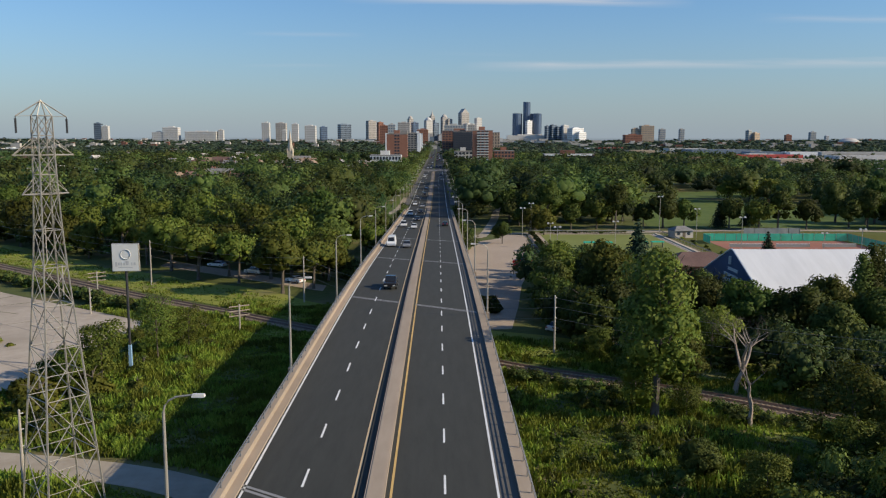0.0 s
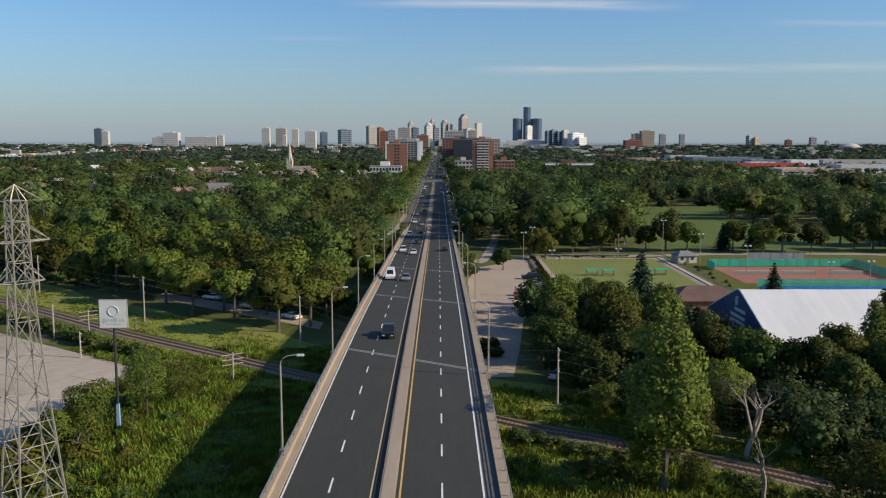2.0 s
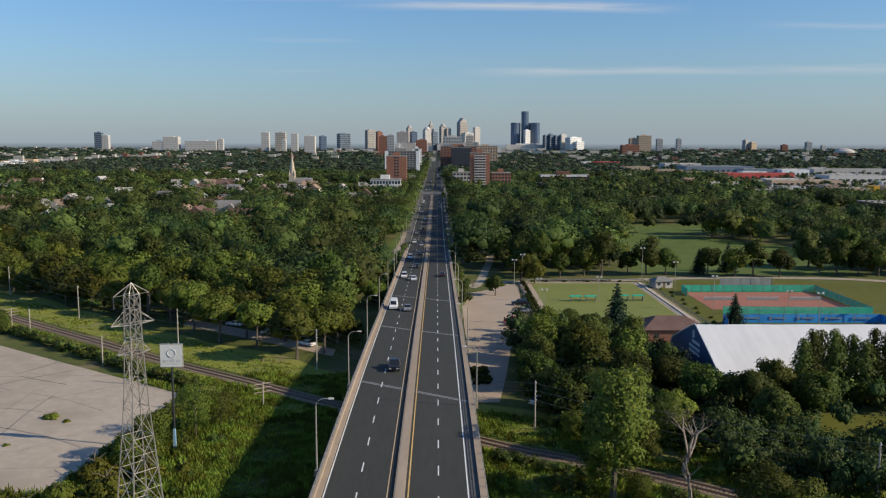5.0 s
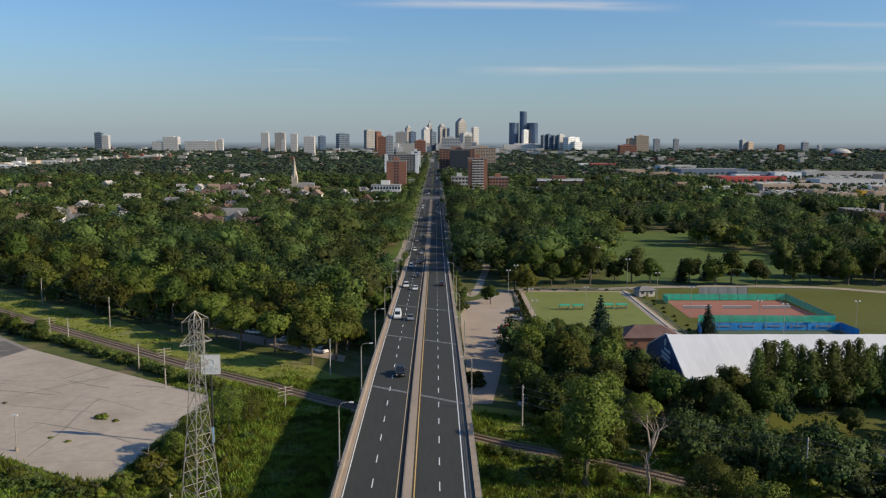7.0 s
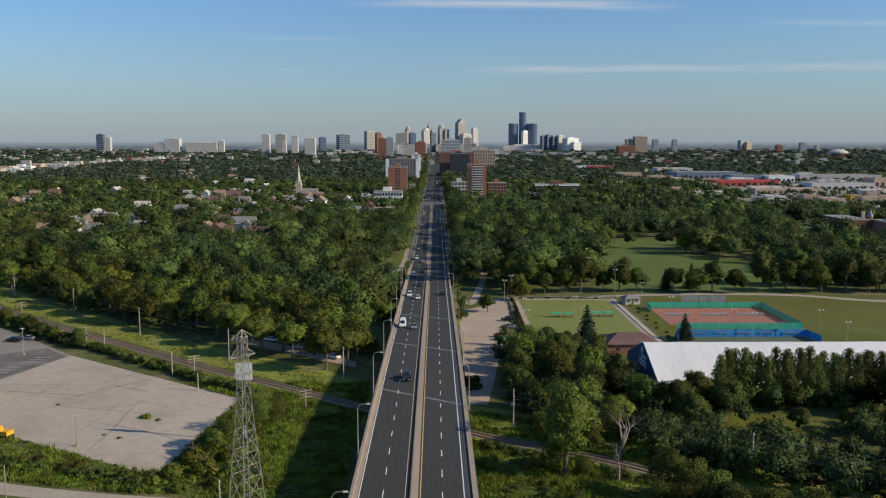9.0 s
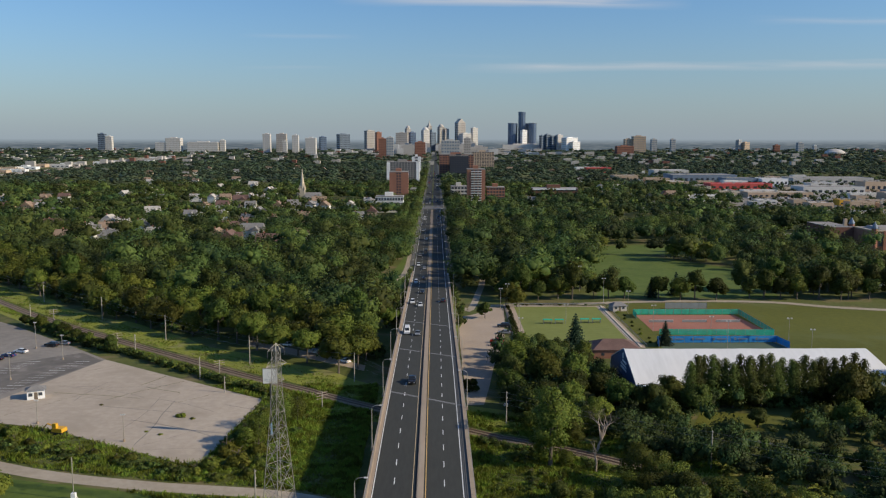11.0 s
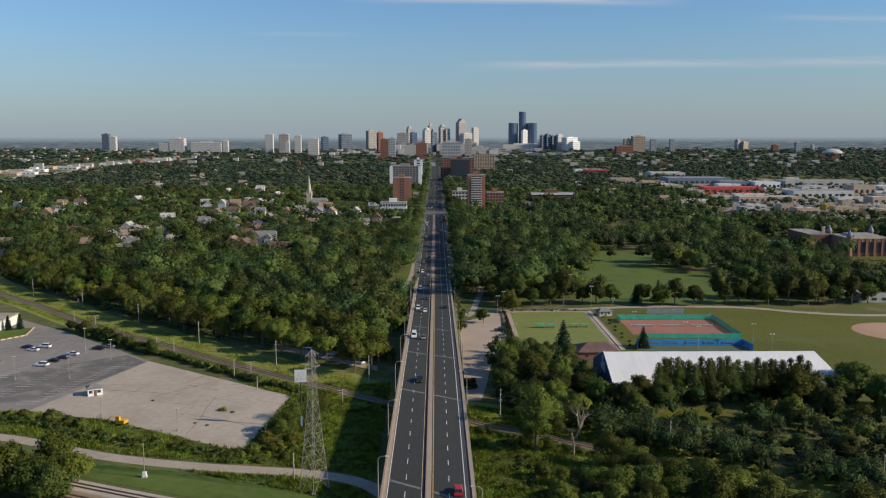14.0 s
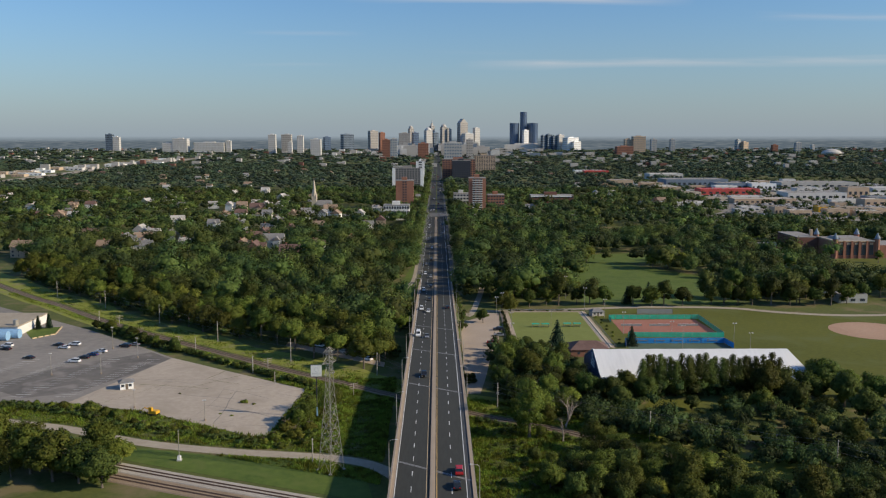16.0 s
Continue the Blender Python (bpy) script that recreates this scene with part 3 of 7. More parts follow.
setting("clay_court", Geo().prism([(79.2, 218.4), (121.2, 218.4), (119.4, 246.6), (79.6, 246.6)], -0.1, 0.08), M_CLAY, "red clay tennis courts", "tennis court")
setting("hard_court", Geo().prism([(76, 172.5), (119.5, 172.5), (117.6, 199.4), (76, 199.4)], -0.1, 0.08), M_HARDCOURT, "green hard tennis court", "tennis court")


# ---- road and overpass ----
def road_z(y):
    """Height of the carriageway: level over the railway, then down to the avenue."""
    if y < 85:
        return 8.05 if y > -40 else max(0.08, 8.05 + (y + 40) * 0.035)
    if y < 165:
        return 8.05 - 0.035 / 160 * (y - 85) ** 2
    z = 6.65 - 0.035 * (y - 165)
    return z if z > 0.9 else max(0.09, 0.9 * math.exp((z - 0.9) / 0.9))


LEFT_WALL, RIGHT_WALL = -13.75, 5.95
ys_bridge = [-160 + 8 * k for k in range(66)]
ys_avenue = [y for y in range(360, 780, 20)] + list(range(780, 4400, 110))


def avenue_z(y):
    return road_z(y) if y < 2200 else far_rise(0, y) + 0.1


overpass = thing("overpass", (0, 0, 0), "four-lane road overpass with tan concrete parapets", "overpass", "", "structure")
part("deck", Geo().strip(LEFT_WALL, RIGHT_WALL, [y for y in ys_bridge if y < 212], road_z, -0.02, 1.1), M_CONCRETE_GREY, overpass, "grey concrete deck")
asphalt = part("carriageway", Geo().strip(-12.75, -5.05, ys_bridge, road_z, 0.0).strip(-3.12, 5.12, ys_bridge, road_z, 0.0), M_ASPHALT, overpass, "dark smooth asphalt lanes")
part("shoulder", Geo().strip(3.9, 5.1, ys_bridge, road_z, 0.007), M_SHOULDER, overpass, "worn grey shoulder strip")
part("kerb", Geo().strip(-13.25, -12.58, ys_bridge, road_z, 0.14, 0.3), M_CONCRETE, overpass, "tan concrete kerb strip")
# base strip coloured dark to stand for shade beside the median block
part("median", Geo().strip(-5.08, -3.10, ys_bridge, road_z, 0.10, 0.3), M_ASPHALT, overpass, "median base with the block's shade put into its dark colour")
g = Geo()
for x0, x1, h in ((-4.55, -3.3, 0.34), (-4.42, -3.42, 0.38)):
    g.strip(x0, x1, ys_bridge, road_z, h, 0.4)
part("median_block", g, M_CONCRETE, overpass, "raised tan concrete median")
for name, x0, x1, h in (("left_parapet", LEFT_WALL, -13.22, 0.62), ("right_parapet", 5.1, RIGHT_WALL, 0.26)):
    part(name, Geo().strip(x0, x1, [y for y in ys_bridge if y < 352], road_z, h, 1.0), M_CONCRETE, overpass, "tan concrete parapet wall")
for x, base, rails, steel in ((-13.5, 0.61, (0.92, 1.17), M_RAILING), (5.85, 0.21, (0.84, 1.01), M_GALV)):
    post = Geo().box(-0.05, -0.06, 0, 0.05, 0.06, rails[1] - base, 0.01).mesh("rail_post", steel)
    ys = [y for y in ys_bridge if 20 < y < 352]
    for lift in rails:
        part("railing", Geo().strip(x - 0.03, x + 0.03, ys, road_z, lift, 0.05), steel, overpass, "grey steel hand railing")
    y = 24.0
    while y < 345:
        part("rail_post", post, None, overpass, at=pose(x, y, road_z(y) + base))
        y += 2.6
for y0 in (51.5, 118.2, 166.5, 214.0):
    for x0, x1 in ((-13.2, -5.1), (-3.1, 4.97)):
        s = -0.665
        ya, yb = y0 + s * (x0 + 13.2), y0 + s * (x1 + 13.2)
        for off in (0.0, 0.55):
            part("expansion_joint", Geo().add([(x0, ya + off, road_z(ya) + 0.012), (x1, yb + off, road_z(yb) + 0.012), (x1, yb + off + 0.32, road_z(yb) + 0.012), (x0, ya + off + 0.32, road_z(ya) + 0.012)], [(0, 1, 2, 3)]), M_JOINT, overpass, "pale expansion joint")
for y0 in (46, 113, 161, 209):
    for x in (-11.5, -7, -1, 3.4):
        yy = y0 - 0.665 * (x + 13.2) + 6
        part("pier", Geo().tube([(x, yy, -0.3), (x, yy, road_z(yy) - 1.7)], 0.55, 12), M_CONCRETE_GREY, overpass, "round concrete pier")
    ya, yb = y0 + 6 + 0.7, y0 + 6 - 0.665 * 18 - 0.3
    part("pier_cap", Geo().add([(-13.4, ya - 0.6, road_z(ya) - 1.8), (5.4, yb - 0.6, road_z(yb) - 1.8), (5.4, yb + 0.6, road_z(yb) - 1.8), (-13.4, ya + 0.6, road_z(ya) - 1.8), (-13.4, ya - 0.6, road_z(ya) - 1.1), (5.4, yb - 0.6, road_z(yb) - 1.1), (5.4, yb + 0.6, road_z(yb) - 1.1), (-13.4, ya + 0.6, road_z(ya) - 1.1)],
         [(3, 2, 1, 0), (4, 5, 6, 7), (0, 1, 5, 4), (1, 2, 6, 5), (2, 3, 7, 6), (3, 0, 4, 7)]), M_CONCRETE_GREY, overpass)
# the ramp north of the spans stands on a filled bank
ys = [y for y in ys_bridge if 200 < y < 360]
part("ramp_wall", Geo().strip(LEFT_WALL + 0.1, RIGHT_WALL - 0.1, ys, road_z, -0.05, 9.0), M_CONCRETE_GREY, overpass, "concrete ramp wall")
for side, name in ((LEFT_WALL, "west_bank"), (RIGHT_WALL, "east_bank")):
    s = -1 if side < 0 else 1
    g = Geo()
    rows = [y for y in range(214, 374, 8)]
    g.add([p for y in rows for p in ((side, y, max(0, road_z(y) - 1.0) * min(1, (y - 214) / 24)), (side + s * (0.3 + 1.25 * max(0, road_z(y) - 1.0) * min(1, (y - 214) / 24)), y, 0.03))], [(2 * i, 2 * i + 1, 2 * i + 3, 2 * i + 2) for i in range(len(rows) - 1)])
    setting(name, g, M_GROUND, "grassy bank of the overpass ramp", "bank")

avenue = setting("avenue", Geo().strip(-12.9, -4.9, ys_avenue, avenue_z, 0.0).strip(-3.3, 5.3, ys_avenue, avenue_z, 0.0), M_ASPHALT, "straight four-lane avenue running to the city", "road")
part("median", Geo().strip(-4.92, -3.28, [y for y in ys_avenue if y < 770], avenue_z, 0.14, 0.3), M_CONCRETE, avenue, "tan concrete median")
for x0, x1 in ((-15.4, -13.2), (5.6, 7.8)):
    setting("sidewalk", Geo().strip(x0, x1, [y for y in ys_avenue if y > 375], avenue_z, 0.12, 0.3), M_ROAD, "pale concrete sidewalk along the avenue", "sidewalk")
setting("cross_street", Geo().box(-900, 776, -0.1, 900, 796, 0.11), M_ROAD, "wide cross street at the end of the park", "road")
setting("crossing", Geo().box(-22, 768, -0.1, 14, 812, 0.14), M_ROAD, "pale worn junction", "road")
for y0, x0, x1 in ((1010, -700, 700), (1330, -800, 800), (1700, -900, 900)):
    setting("side_street", Geo().box(x0, y0, -0.1, x1, y0 + 10, 0.09), M_ROAD, "residential cross street", "road")

ys_all = ys_bridge + [y for y in ys_avenue if y < 770 and y > 360]
for x, mat, name in ((-12.38, M_WHITE_LINE, "edge_line"), (3.80, M_WHITE_LINE, "edge_line"), (-5.28, M_FADED_LINE, "median_line"), (-2.95, M_YELLOW_LINE, "median_line")):
    part(name, Geo().strip(x - 0.08, x + 0.08, ys_all, road_z, 0.012), mat, overpass, "white edge line" if mat is M_WHITE_LINE else "worn yellow median line")
dash = Geo().box(-0.075, -1.5, 0, 0.075, 1.5, 0.012).mesh("lane_dash", M_WHITE_LINE)
for x, y0 in ((0.45, 51.9), (-8.72, 53.0)):
    for k in range(-3, 80):
        y = y0 + 9 * k
        if y < 765:
            slope = math.degrees(math.atan((road_z(y + 1.5) - road_z(y - 1.5)) / 3))
            part("lane_dash", dash, None, overpass, at=pose(x, y, road_z(y) + 0.008, slope))


# ---- trees ----
def ico(level):
    bm = bmesh.new()
    bmesh.ops.create_icosphere(bm, subdivisions=level, radius=1.0)
    v = np.array([p.co[:] for p in bm.verts])
    f = np.array([[q.index for q in face.verts] for face in bm.faces])
    bm.free()
    return v, f


ICO = {k: ico(k) for k in (1, 2)}


def unit(r, n):
    d = r.normal(size=(n, 3))
    return d / np.linalg.norm(d, axis=1)[:, None]


def leaves(r, where, facing, size):
    """Small folded leaf clumps at the places given, roughly facing outwards."""
    n = len(where)
    nrm = facing + 0.55 * unit(r, n)
    nrm /= np.linalg.norm(nrm, axis=1)[:, None]
    a = np.cross(nrm, unit(r, n))
    a /= np.linalg.norm(a, axis=1)[:, None] + 1e-9
    b = np.cross(nrm, a)
    s = (size * r.uniform(0.55, 1.35, n))[:, None]
    w = s * r.uniform(0.5, 0.85, n)[:, None]
    v = np.stack([where - a * s, where - b * w - nrm * s * 0.18, where + a * s, where + b * w + nrm * s * 0.22], 1).reshape(-1, 3)
    f = np.arange(4 * n).reshape(-1, 4)
    return v, f


def join(blocks):
    """Joins (corners, faces) blocks of triangles and quads into flat arrays."""
    vs, tri, quad, k = [], [], [], 0
    for v, f, *_ in blocks:
        vs.append(v)
        (tri if f.shape[1] == 3 else quad).append(f + k)
        k += len(v)
    return np.concatenate(vs), tri, quad


def mesh_of(name, blocks, mat, trees=None):
    v, tri, quad = join(blocks)
    me = bpy.data.meshes.new(name)
    loops = np.concatenate([x.ravel() for x in tri + quad])
    nt, nq = sum(len(x) for x in tri), sum(len(x) for x in quad)
    starts = np.concatenate([np.arange(nt) * 3, nt * 3 + np.arange(nq) * 4])
    me.vertices.add(len(v))
    me.vertices.foreach_set("co", v.astype(np.float32).ravel())
    me.loops.add(len(loops))
    me.loops.foreach_set("vertex_index", loops.astype(np.int32))
    me.polygons.add(nt + nq)
    me.polygons.foreach_set("loop_start", starts.astype(np.int32))
    me.materials.append(mat)
    if trees is not None:
        me.attributes.new("tree", "FLOAT", "POINT").data.foreach_set("value", trees.astype(np.float32))
    me.update(calc_edges=True)
    if all(len(b) == 3 for b in blocks):       # soft light over the whole crown, not leaf by leaf
        me.polygons.foreach_set("use_smooth", np.ones(nt + nq, dtype=bool))
        me.normals_split_custom_set_from_vertices(np.concatenate([b[2] for b in blocks]).astype(np.float32))
    return me


def lobes_for(r, radius, low, high, count, shape):
    """Centres and radii of the rounded masses that make up a crown."""
    out = []
    mid, half = (low + high) / 2, (high - low) / 2
    if shape == "round":
        out.append(((0, 0, mid + 0.1 * half), min(radius, half) * 0.72))
    elif shape == "canopy":
        out.append(((0, 0, mid), radius * 0.68))
    for k in range(count):
        if shape == "round":
            d = unit(r, 1)[0] * r.uniform(0.3, 0.9)
            out.append(((d[0] * radius, d[1] * radius, mid + d[2] * half), radius * r.uniform(0.22, 0.40)))
        elif shape == "canopy":
            a = 2 * math.pi * (k + r.uniform(-0.3, 0.3)) / count
            q = r.uniform(0.25, 0.66)
            out.append(((math.cos(a) * q * radius, math.sin(a) * q * radius, mid + half * r.uniform(-0.5, 0.62)), radius * r.uniform(0.26, 0.5)))
        elif shape == "column":
            t = k / max(1, count - 1)
            w = radius * (0.72 * math.sin(math.pi * (0.2 + 0.68 * t)) + 0.2)
            out.append(((r.uniform(-0.6, 0.6) * radius * (1.1 - t), r.uniform(-0.6, 0.6) * radius * (1.1 - t), low + t * (high - low)), w * r.uniform(0.5, 0.85)))
        else:
            d = unit(r, 1)[0] * r.uniform(0.3, 0.8)
            out.append(((d[0] * radius, d[1] * radius, low + abs(d[2]) * (high - low) * 0.9), radius * r.uniform(0.28, 0.42)))
    return out


def crown_blocks(r, lobes, leaf, count, core=2, droop=0.0):
    c = np.array([p for p, _ in lobes])
    s = np.array([q for _, q in lobes])
    pick = r.choice(len(lobes), count, p=s ** 2 / (s ** 2).sum())
    d = unit(r, count)
    d[:, 2] = np.where(d[:, 2] < -0.3, -d[:, 2], d[:, 2])
    at = c[pick] + d * (s[pick] * r.uniform(0.74, 1.3, count))[:, None]
    depth = np.min(np.linalg.norm(at[:, None, :] - c[None], axis=2) / s[None], axis=1)
    keep = depth > 0.72
    at, d = at[keep], d[keep]
    if droop:
        at[:, 2] -= droop * r.uniform(0, 1, len(at)) ** 2
    heart = (c * (s ** 2)[:, None]).sum(0) / (s ** 2).sum() - np.array((0, 0, 0.25 * s.max()))

    def around(where, way):
        out = where - heart
        out = out / (np.linalg.norm(out, axis=1)[:, None] + 1e-6)
        out = 0.7 * out + 0.62 * way
        return out / (np.linalg.norm(out, axis=1)[:, None] + 1e-6)

    jitter = d + 0.8 * unit(r, len(d))
    blocks = [(*leaves(r, at, d, leaf), np.repeat(around(at, jitter), 4, axis=0))]
    if not core:
        return blocks
    v, f = ICO[core]
    for (p, q) in lobes:
        bumpy = v * (q * ((0.66 if core > 1 else 0.5) + 0.10 * np.sin(v[:, :1] * 5.1 + q) * np.cos(v[:, 1:2] * 4.3 + p[0]) + 0.05 * r.normal(size=(len(v), 1))))
        blocks.append((bumpy + np.array(p), f, around(bumpy + np.array(p), v)))
    return blocks


def trunk_geo(r, height, girth, spread, limbs):
    g = Geo()
    lean = r.uniform(-0.03, 0.03, 2) * height
    top = (lean[0], lean[1], height * 0.72)
    g.tube([(0, 0, -0.3), (lean[0] * 0.2, lean[1] * 0.2, height * 0.08), (lean[0] * 0.5, lean[1] * 0.5, height * 0.35), top], [girth * 1.5, girth, girth * 0.8, girth * 0.3], 7)
    for k in range(limbs):
        a, t = 2.4 * k + r.uniform(-0.4, 0.4), r.uniform(0.25, 0.6)
        base = Vector((lean[0] * t, lean[1] * t, height * t))
        tip = base + Vector((math.cos(a) * spread * 0.6, math.sin(a) * spread * 0.6, height * r.uniform(0.14, 0.3)))
        g.tube([base, (base + tip) / 2 + Vector((0, 0, 0.05 * height)), tip], [girth * 0.45, girth * 0.3, girth * 0.1], 5)
    return g


def tree_kind(name, seed, height, radius, mat, label, category, lobes=10, leaf=0.5, count=1500, shape="round", low=0.3, limbs=5, core=2, droop=0.0, girth=1.0):
    """One model tree: trunk with limbs, and a crown of leaf clumps."""
    r = np.random.default_rng(seed)
    tree = thing(name, (0, 0, 0), label, category)
    part("trunk", trunk_geo(r, height, (0.016 * height + 0.08) * girth, radius, limbs), M_BARK, tree, "grey-brown trunk")
    ls = lobes_for(r, radius, height * low, height - radius * 0.35, lobes, shape)
    crown = part("crown", mesh_of("crown", crown_blocks(r, ls, leaf, count, core, droop), mat), mat, tree)
    return tree


def spruce_kind(seed, height, radius, label):
    r = np.random.default_rng(seed)
    tree = thing("spruce_tree", (0, 0, 0), label, "tree")
    part("trunk", Geo().tube([(0, 0, -0.3), (0, 0, height * 0.97)], [0.22, 0.03], 6), M_BARK, tree, "straight trunk")
    at, face = [], []
    tiers = 15
    for k in range(tiers):
        t = k / (tiers - 1)
        z, reach = height * (0.08 + 0.88 * t), radius * (1 - t) ** 0.85 + 0.15
        arms = 11 - int(6 * t)
        for j in range(arms):
            a = 2 * math.pi * (j + 0.5 * (k % 2)) / arms + r.uniform(-0.2, 0.2)
            length = reach * r.uniform(0.75, 1.12)
            for s in np.linspace(0.15, 1, max(4, int(length * 5))):
                for _ in range(2):
                    at.append((math.cos(a) * length * s + r.normal() * 0.16, math.sin(a) * length * s + r.normal() * 0.16, z - 0.33 * length * s * s + r.normal() * 0.1))
                    face.append((math.cos(a) * 0.3, math.sin(a) * 0.3, 0.9))
    cone = Geo().tube([(0, 0, height * 0.1), (0, 0, height * 0.93)], [radius * 0.5, 0.05], 8)
    blocks = [leaves(r, np.array(at), np.array(face), 0.30), (np.array(cone.v), np.array([q for q in cone.f if len(q) == 4]))]
    part("crown", mesh_of("crown", blocks, M_NEEDLE), M_NEEDLE, tree, "tiers of dark needles")
    return tree


def dead_tree(at, height, seed, spread=0.5, stems=2, girth=0.4, depth=3, lean=(0.05, 0.02), label="bare dead tree with bleached forking limbs"):
    """A short trunk that forks into a few thick broken stems, with thin twigs at their ends."""
    r = random.Random(seed)
    g, twigs = Geo(), Geo()

    def limb(p, d, length, width, left):
        q = p + d * length
        mid = (p + q) / 2 + Vector((r.uniform(-1, 1), r.uniform(-1, 1), 0)) * length * 0.07
        (g if width > 0.06 else twigs).tube([p, mid, q], [width, width * 0.85, width * 0.6], 6 if width > 0.06 else 4)
        if left:
            for k in range(stems if left == depth else 3 if left > 1 else 4):
                e = (d + Vector((r.uniform(-1, 1), r.uniform(-1, 1), r.uniform(-0.3, 0.5))) * spread * (1.2 if left == depth else 2.0)).normalized()
                limb(p + (q - p) * r.uniform(0.75, 1.0), e, length * r.uniform(0.6, 1.0) * (1.5 if left == depth else 0.75), width * (0.62 if left == depth else 0.36), left - 1)

    limb(Vector((0, 0, -0.3)), Vector((*lean, 1)).normalized(), height * 0.24, girth, depth)
    t = thing("dead_tree", at, label, "tree")
    part("trunk", g, M_DEADWOOD, t)
    part("twigs", twigs, M_BARK, t, "thin grey-brown twigs")
    return t


def place(kind, x, y, scale=1.0, turn=None, squash=1.0, z=0.0):
    m = pose(x, y, z, 0, 0, (x * 37 + y * 91) % 360 if turn is None else turn) @ Matrix.Diagonal((scale, scale, scale * squash, 1))
    return copy_thing(kind, m)


AWAY = []                                  # the model trees themselves, set out of the way at the end
BIG = [tree_kind("broadleaf_tree", 1, 17, 5.6, M_LEAF, "tall broadleaf tree with a dense green crown", "tree", 20, 0.4, 2100, low=0.14),
       tree_kind("broadleaf_tree", 2, 15, 6.2, M_LEAF, "spreading broadleaf tree with a full green crown", "tree", 21, 0.4, 2100, low=0.14),
       tree_kind("broadleaf_tree", 3, 19, 5.4, M_LEAF_DARK, "tall dark green broadleaf tree", "tree", 20, 0.4, 2100, low=0.14),
       tree_kind("broadleaf_tree", 4, 13, 5.0, M_LEAF_YELLOW, "broad yellow-green broadleaf tree", "tree", 18, 0.4, 2100, low=0.14),
       tree_kind("broadleaf_tree", 5, 16, 6.4, M_LEAF_OLIVE, "spreading olive green broadleaf tree", "tree", 20, 0.4, 2100, low=0.14),
       tree_kind("broadleaf_tree", 6, 12, 4.6, M_LEAF_DARK, "rounded dark green tree", "tree", 17, 0.4, 2100, low=0.14)]
HIGH = tree_kind("broadleaf_tree", 8, 16, 6.4, M_LEAF, "broadleaf tree with a high spreading crown", "tree", 20, 0.4, 2100, low=0.33)
NEAR = [tree_kind("broadleaf_tree", 21, 11, 4.2, M_LEAF, "broadleaf tree with loose green foliage", "tree", 34, 0.24, 5600, low=0.1),
        tree_kind("broadleaf_tree", 22, 9.5, 4.4, M_LEAF_DARK, "dense dark green tree beside the railway", "tree", 34, 0.24, 5600, low=0.1),
        tree_kind("broadleaf_tree", 23, 10, 3.8, M_LEAF_OLIVE, "olive green tree with uneven crown", "tree", 34, 0.24, 5600, low=0.1),
        tree_kind("broadleaf_tree", 24, 8, 3.6, M_LEAF_YELLOW, "bright yellow-green young tree", "tree", 34, 0.24, 5600, low=0.1)]
TALL = tree_kind("broadleaf_tree", 27, 18.5, 4.4, M_LEAF, "tall open-crowned tree beside the railway", "tree", 34, 0.2, 8000, low=-0.04, limbs=12, core=1)
AIRY = [tree_kind("young_tree", 28, 10.5, 3.3, M_LEAF, "feathery young tree with thin foliage", "tree", 24, 0.12, 5200, low=0.08, limbs=12, core=0, girth=0.4),
        tree_kind("young_tree", 29, 9.5, 3.4, M_LEAF, "loose green young tree on rough ground", "tree", 24, 0.15, 7500, low=0.04, limbs=10, core=0, girth=0.45)]
POPLAR = [tree_kind("poplar_tree", 31, 13.2, 2.5, M_LEAF_OLIVE, "columnar poplar in a close row", "tree", 26, 0.17, 5200, "column", 0.02, 4, 1),
          tree_kind("poplar_tree", 32, 13.6, 2.3, M_LEAF_OLIVE, "columnar olive green poplar in a close row", "tree", 26, 0.17, 5200, "column", 0.02, 4, 1)]
BUSH = [tree_kind("shrub", 41, 2.8, 1.9, M_LEAF, "leafy green shrub on rough ground", "shrub", 8, 0.20, 1300, "bush", 0.05, 3, 1),
        tree_kind("shrub", 42, 2.2, 1.7, M_LEAF_DARK, "dark green leafy shrub", "shrub", 8, 0.20, 1200, "bush", 0.05, 3, 1),
        tree_kind("shrub", 43, 3.4, 2.0, M_LEAF_YELLOW, "bright yellow-green leafy shrub", "shrub", 9, 0.20, 1400, "bush", 0.05, 3, 1)]
WILLOW = tree_kind("willow_tree", 51, 12, 5.2, M_LEAF_YELLOW, "pale green weeping willow", "tree", 12, 0.36, 2200, "round", 0.25, 5, 2, 4.0)
SPRUCE = spruce_kind(61, 11, 4.0, "dark spruce with tiered branches")
FIR = spruce_kind(62, 7, 1.7, "small dark cone-shaped fir")
AWAY += BIG + [HIGH] + NEAR + POPLAR + BUSH + [WILLOW, SPRUCE, FIR, TALL] + AIRY


# ---- where trees grow ----
DOME = [(50, 132), (127, 132), (127, 171), (50, 171)]
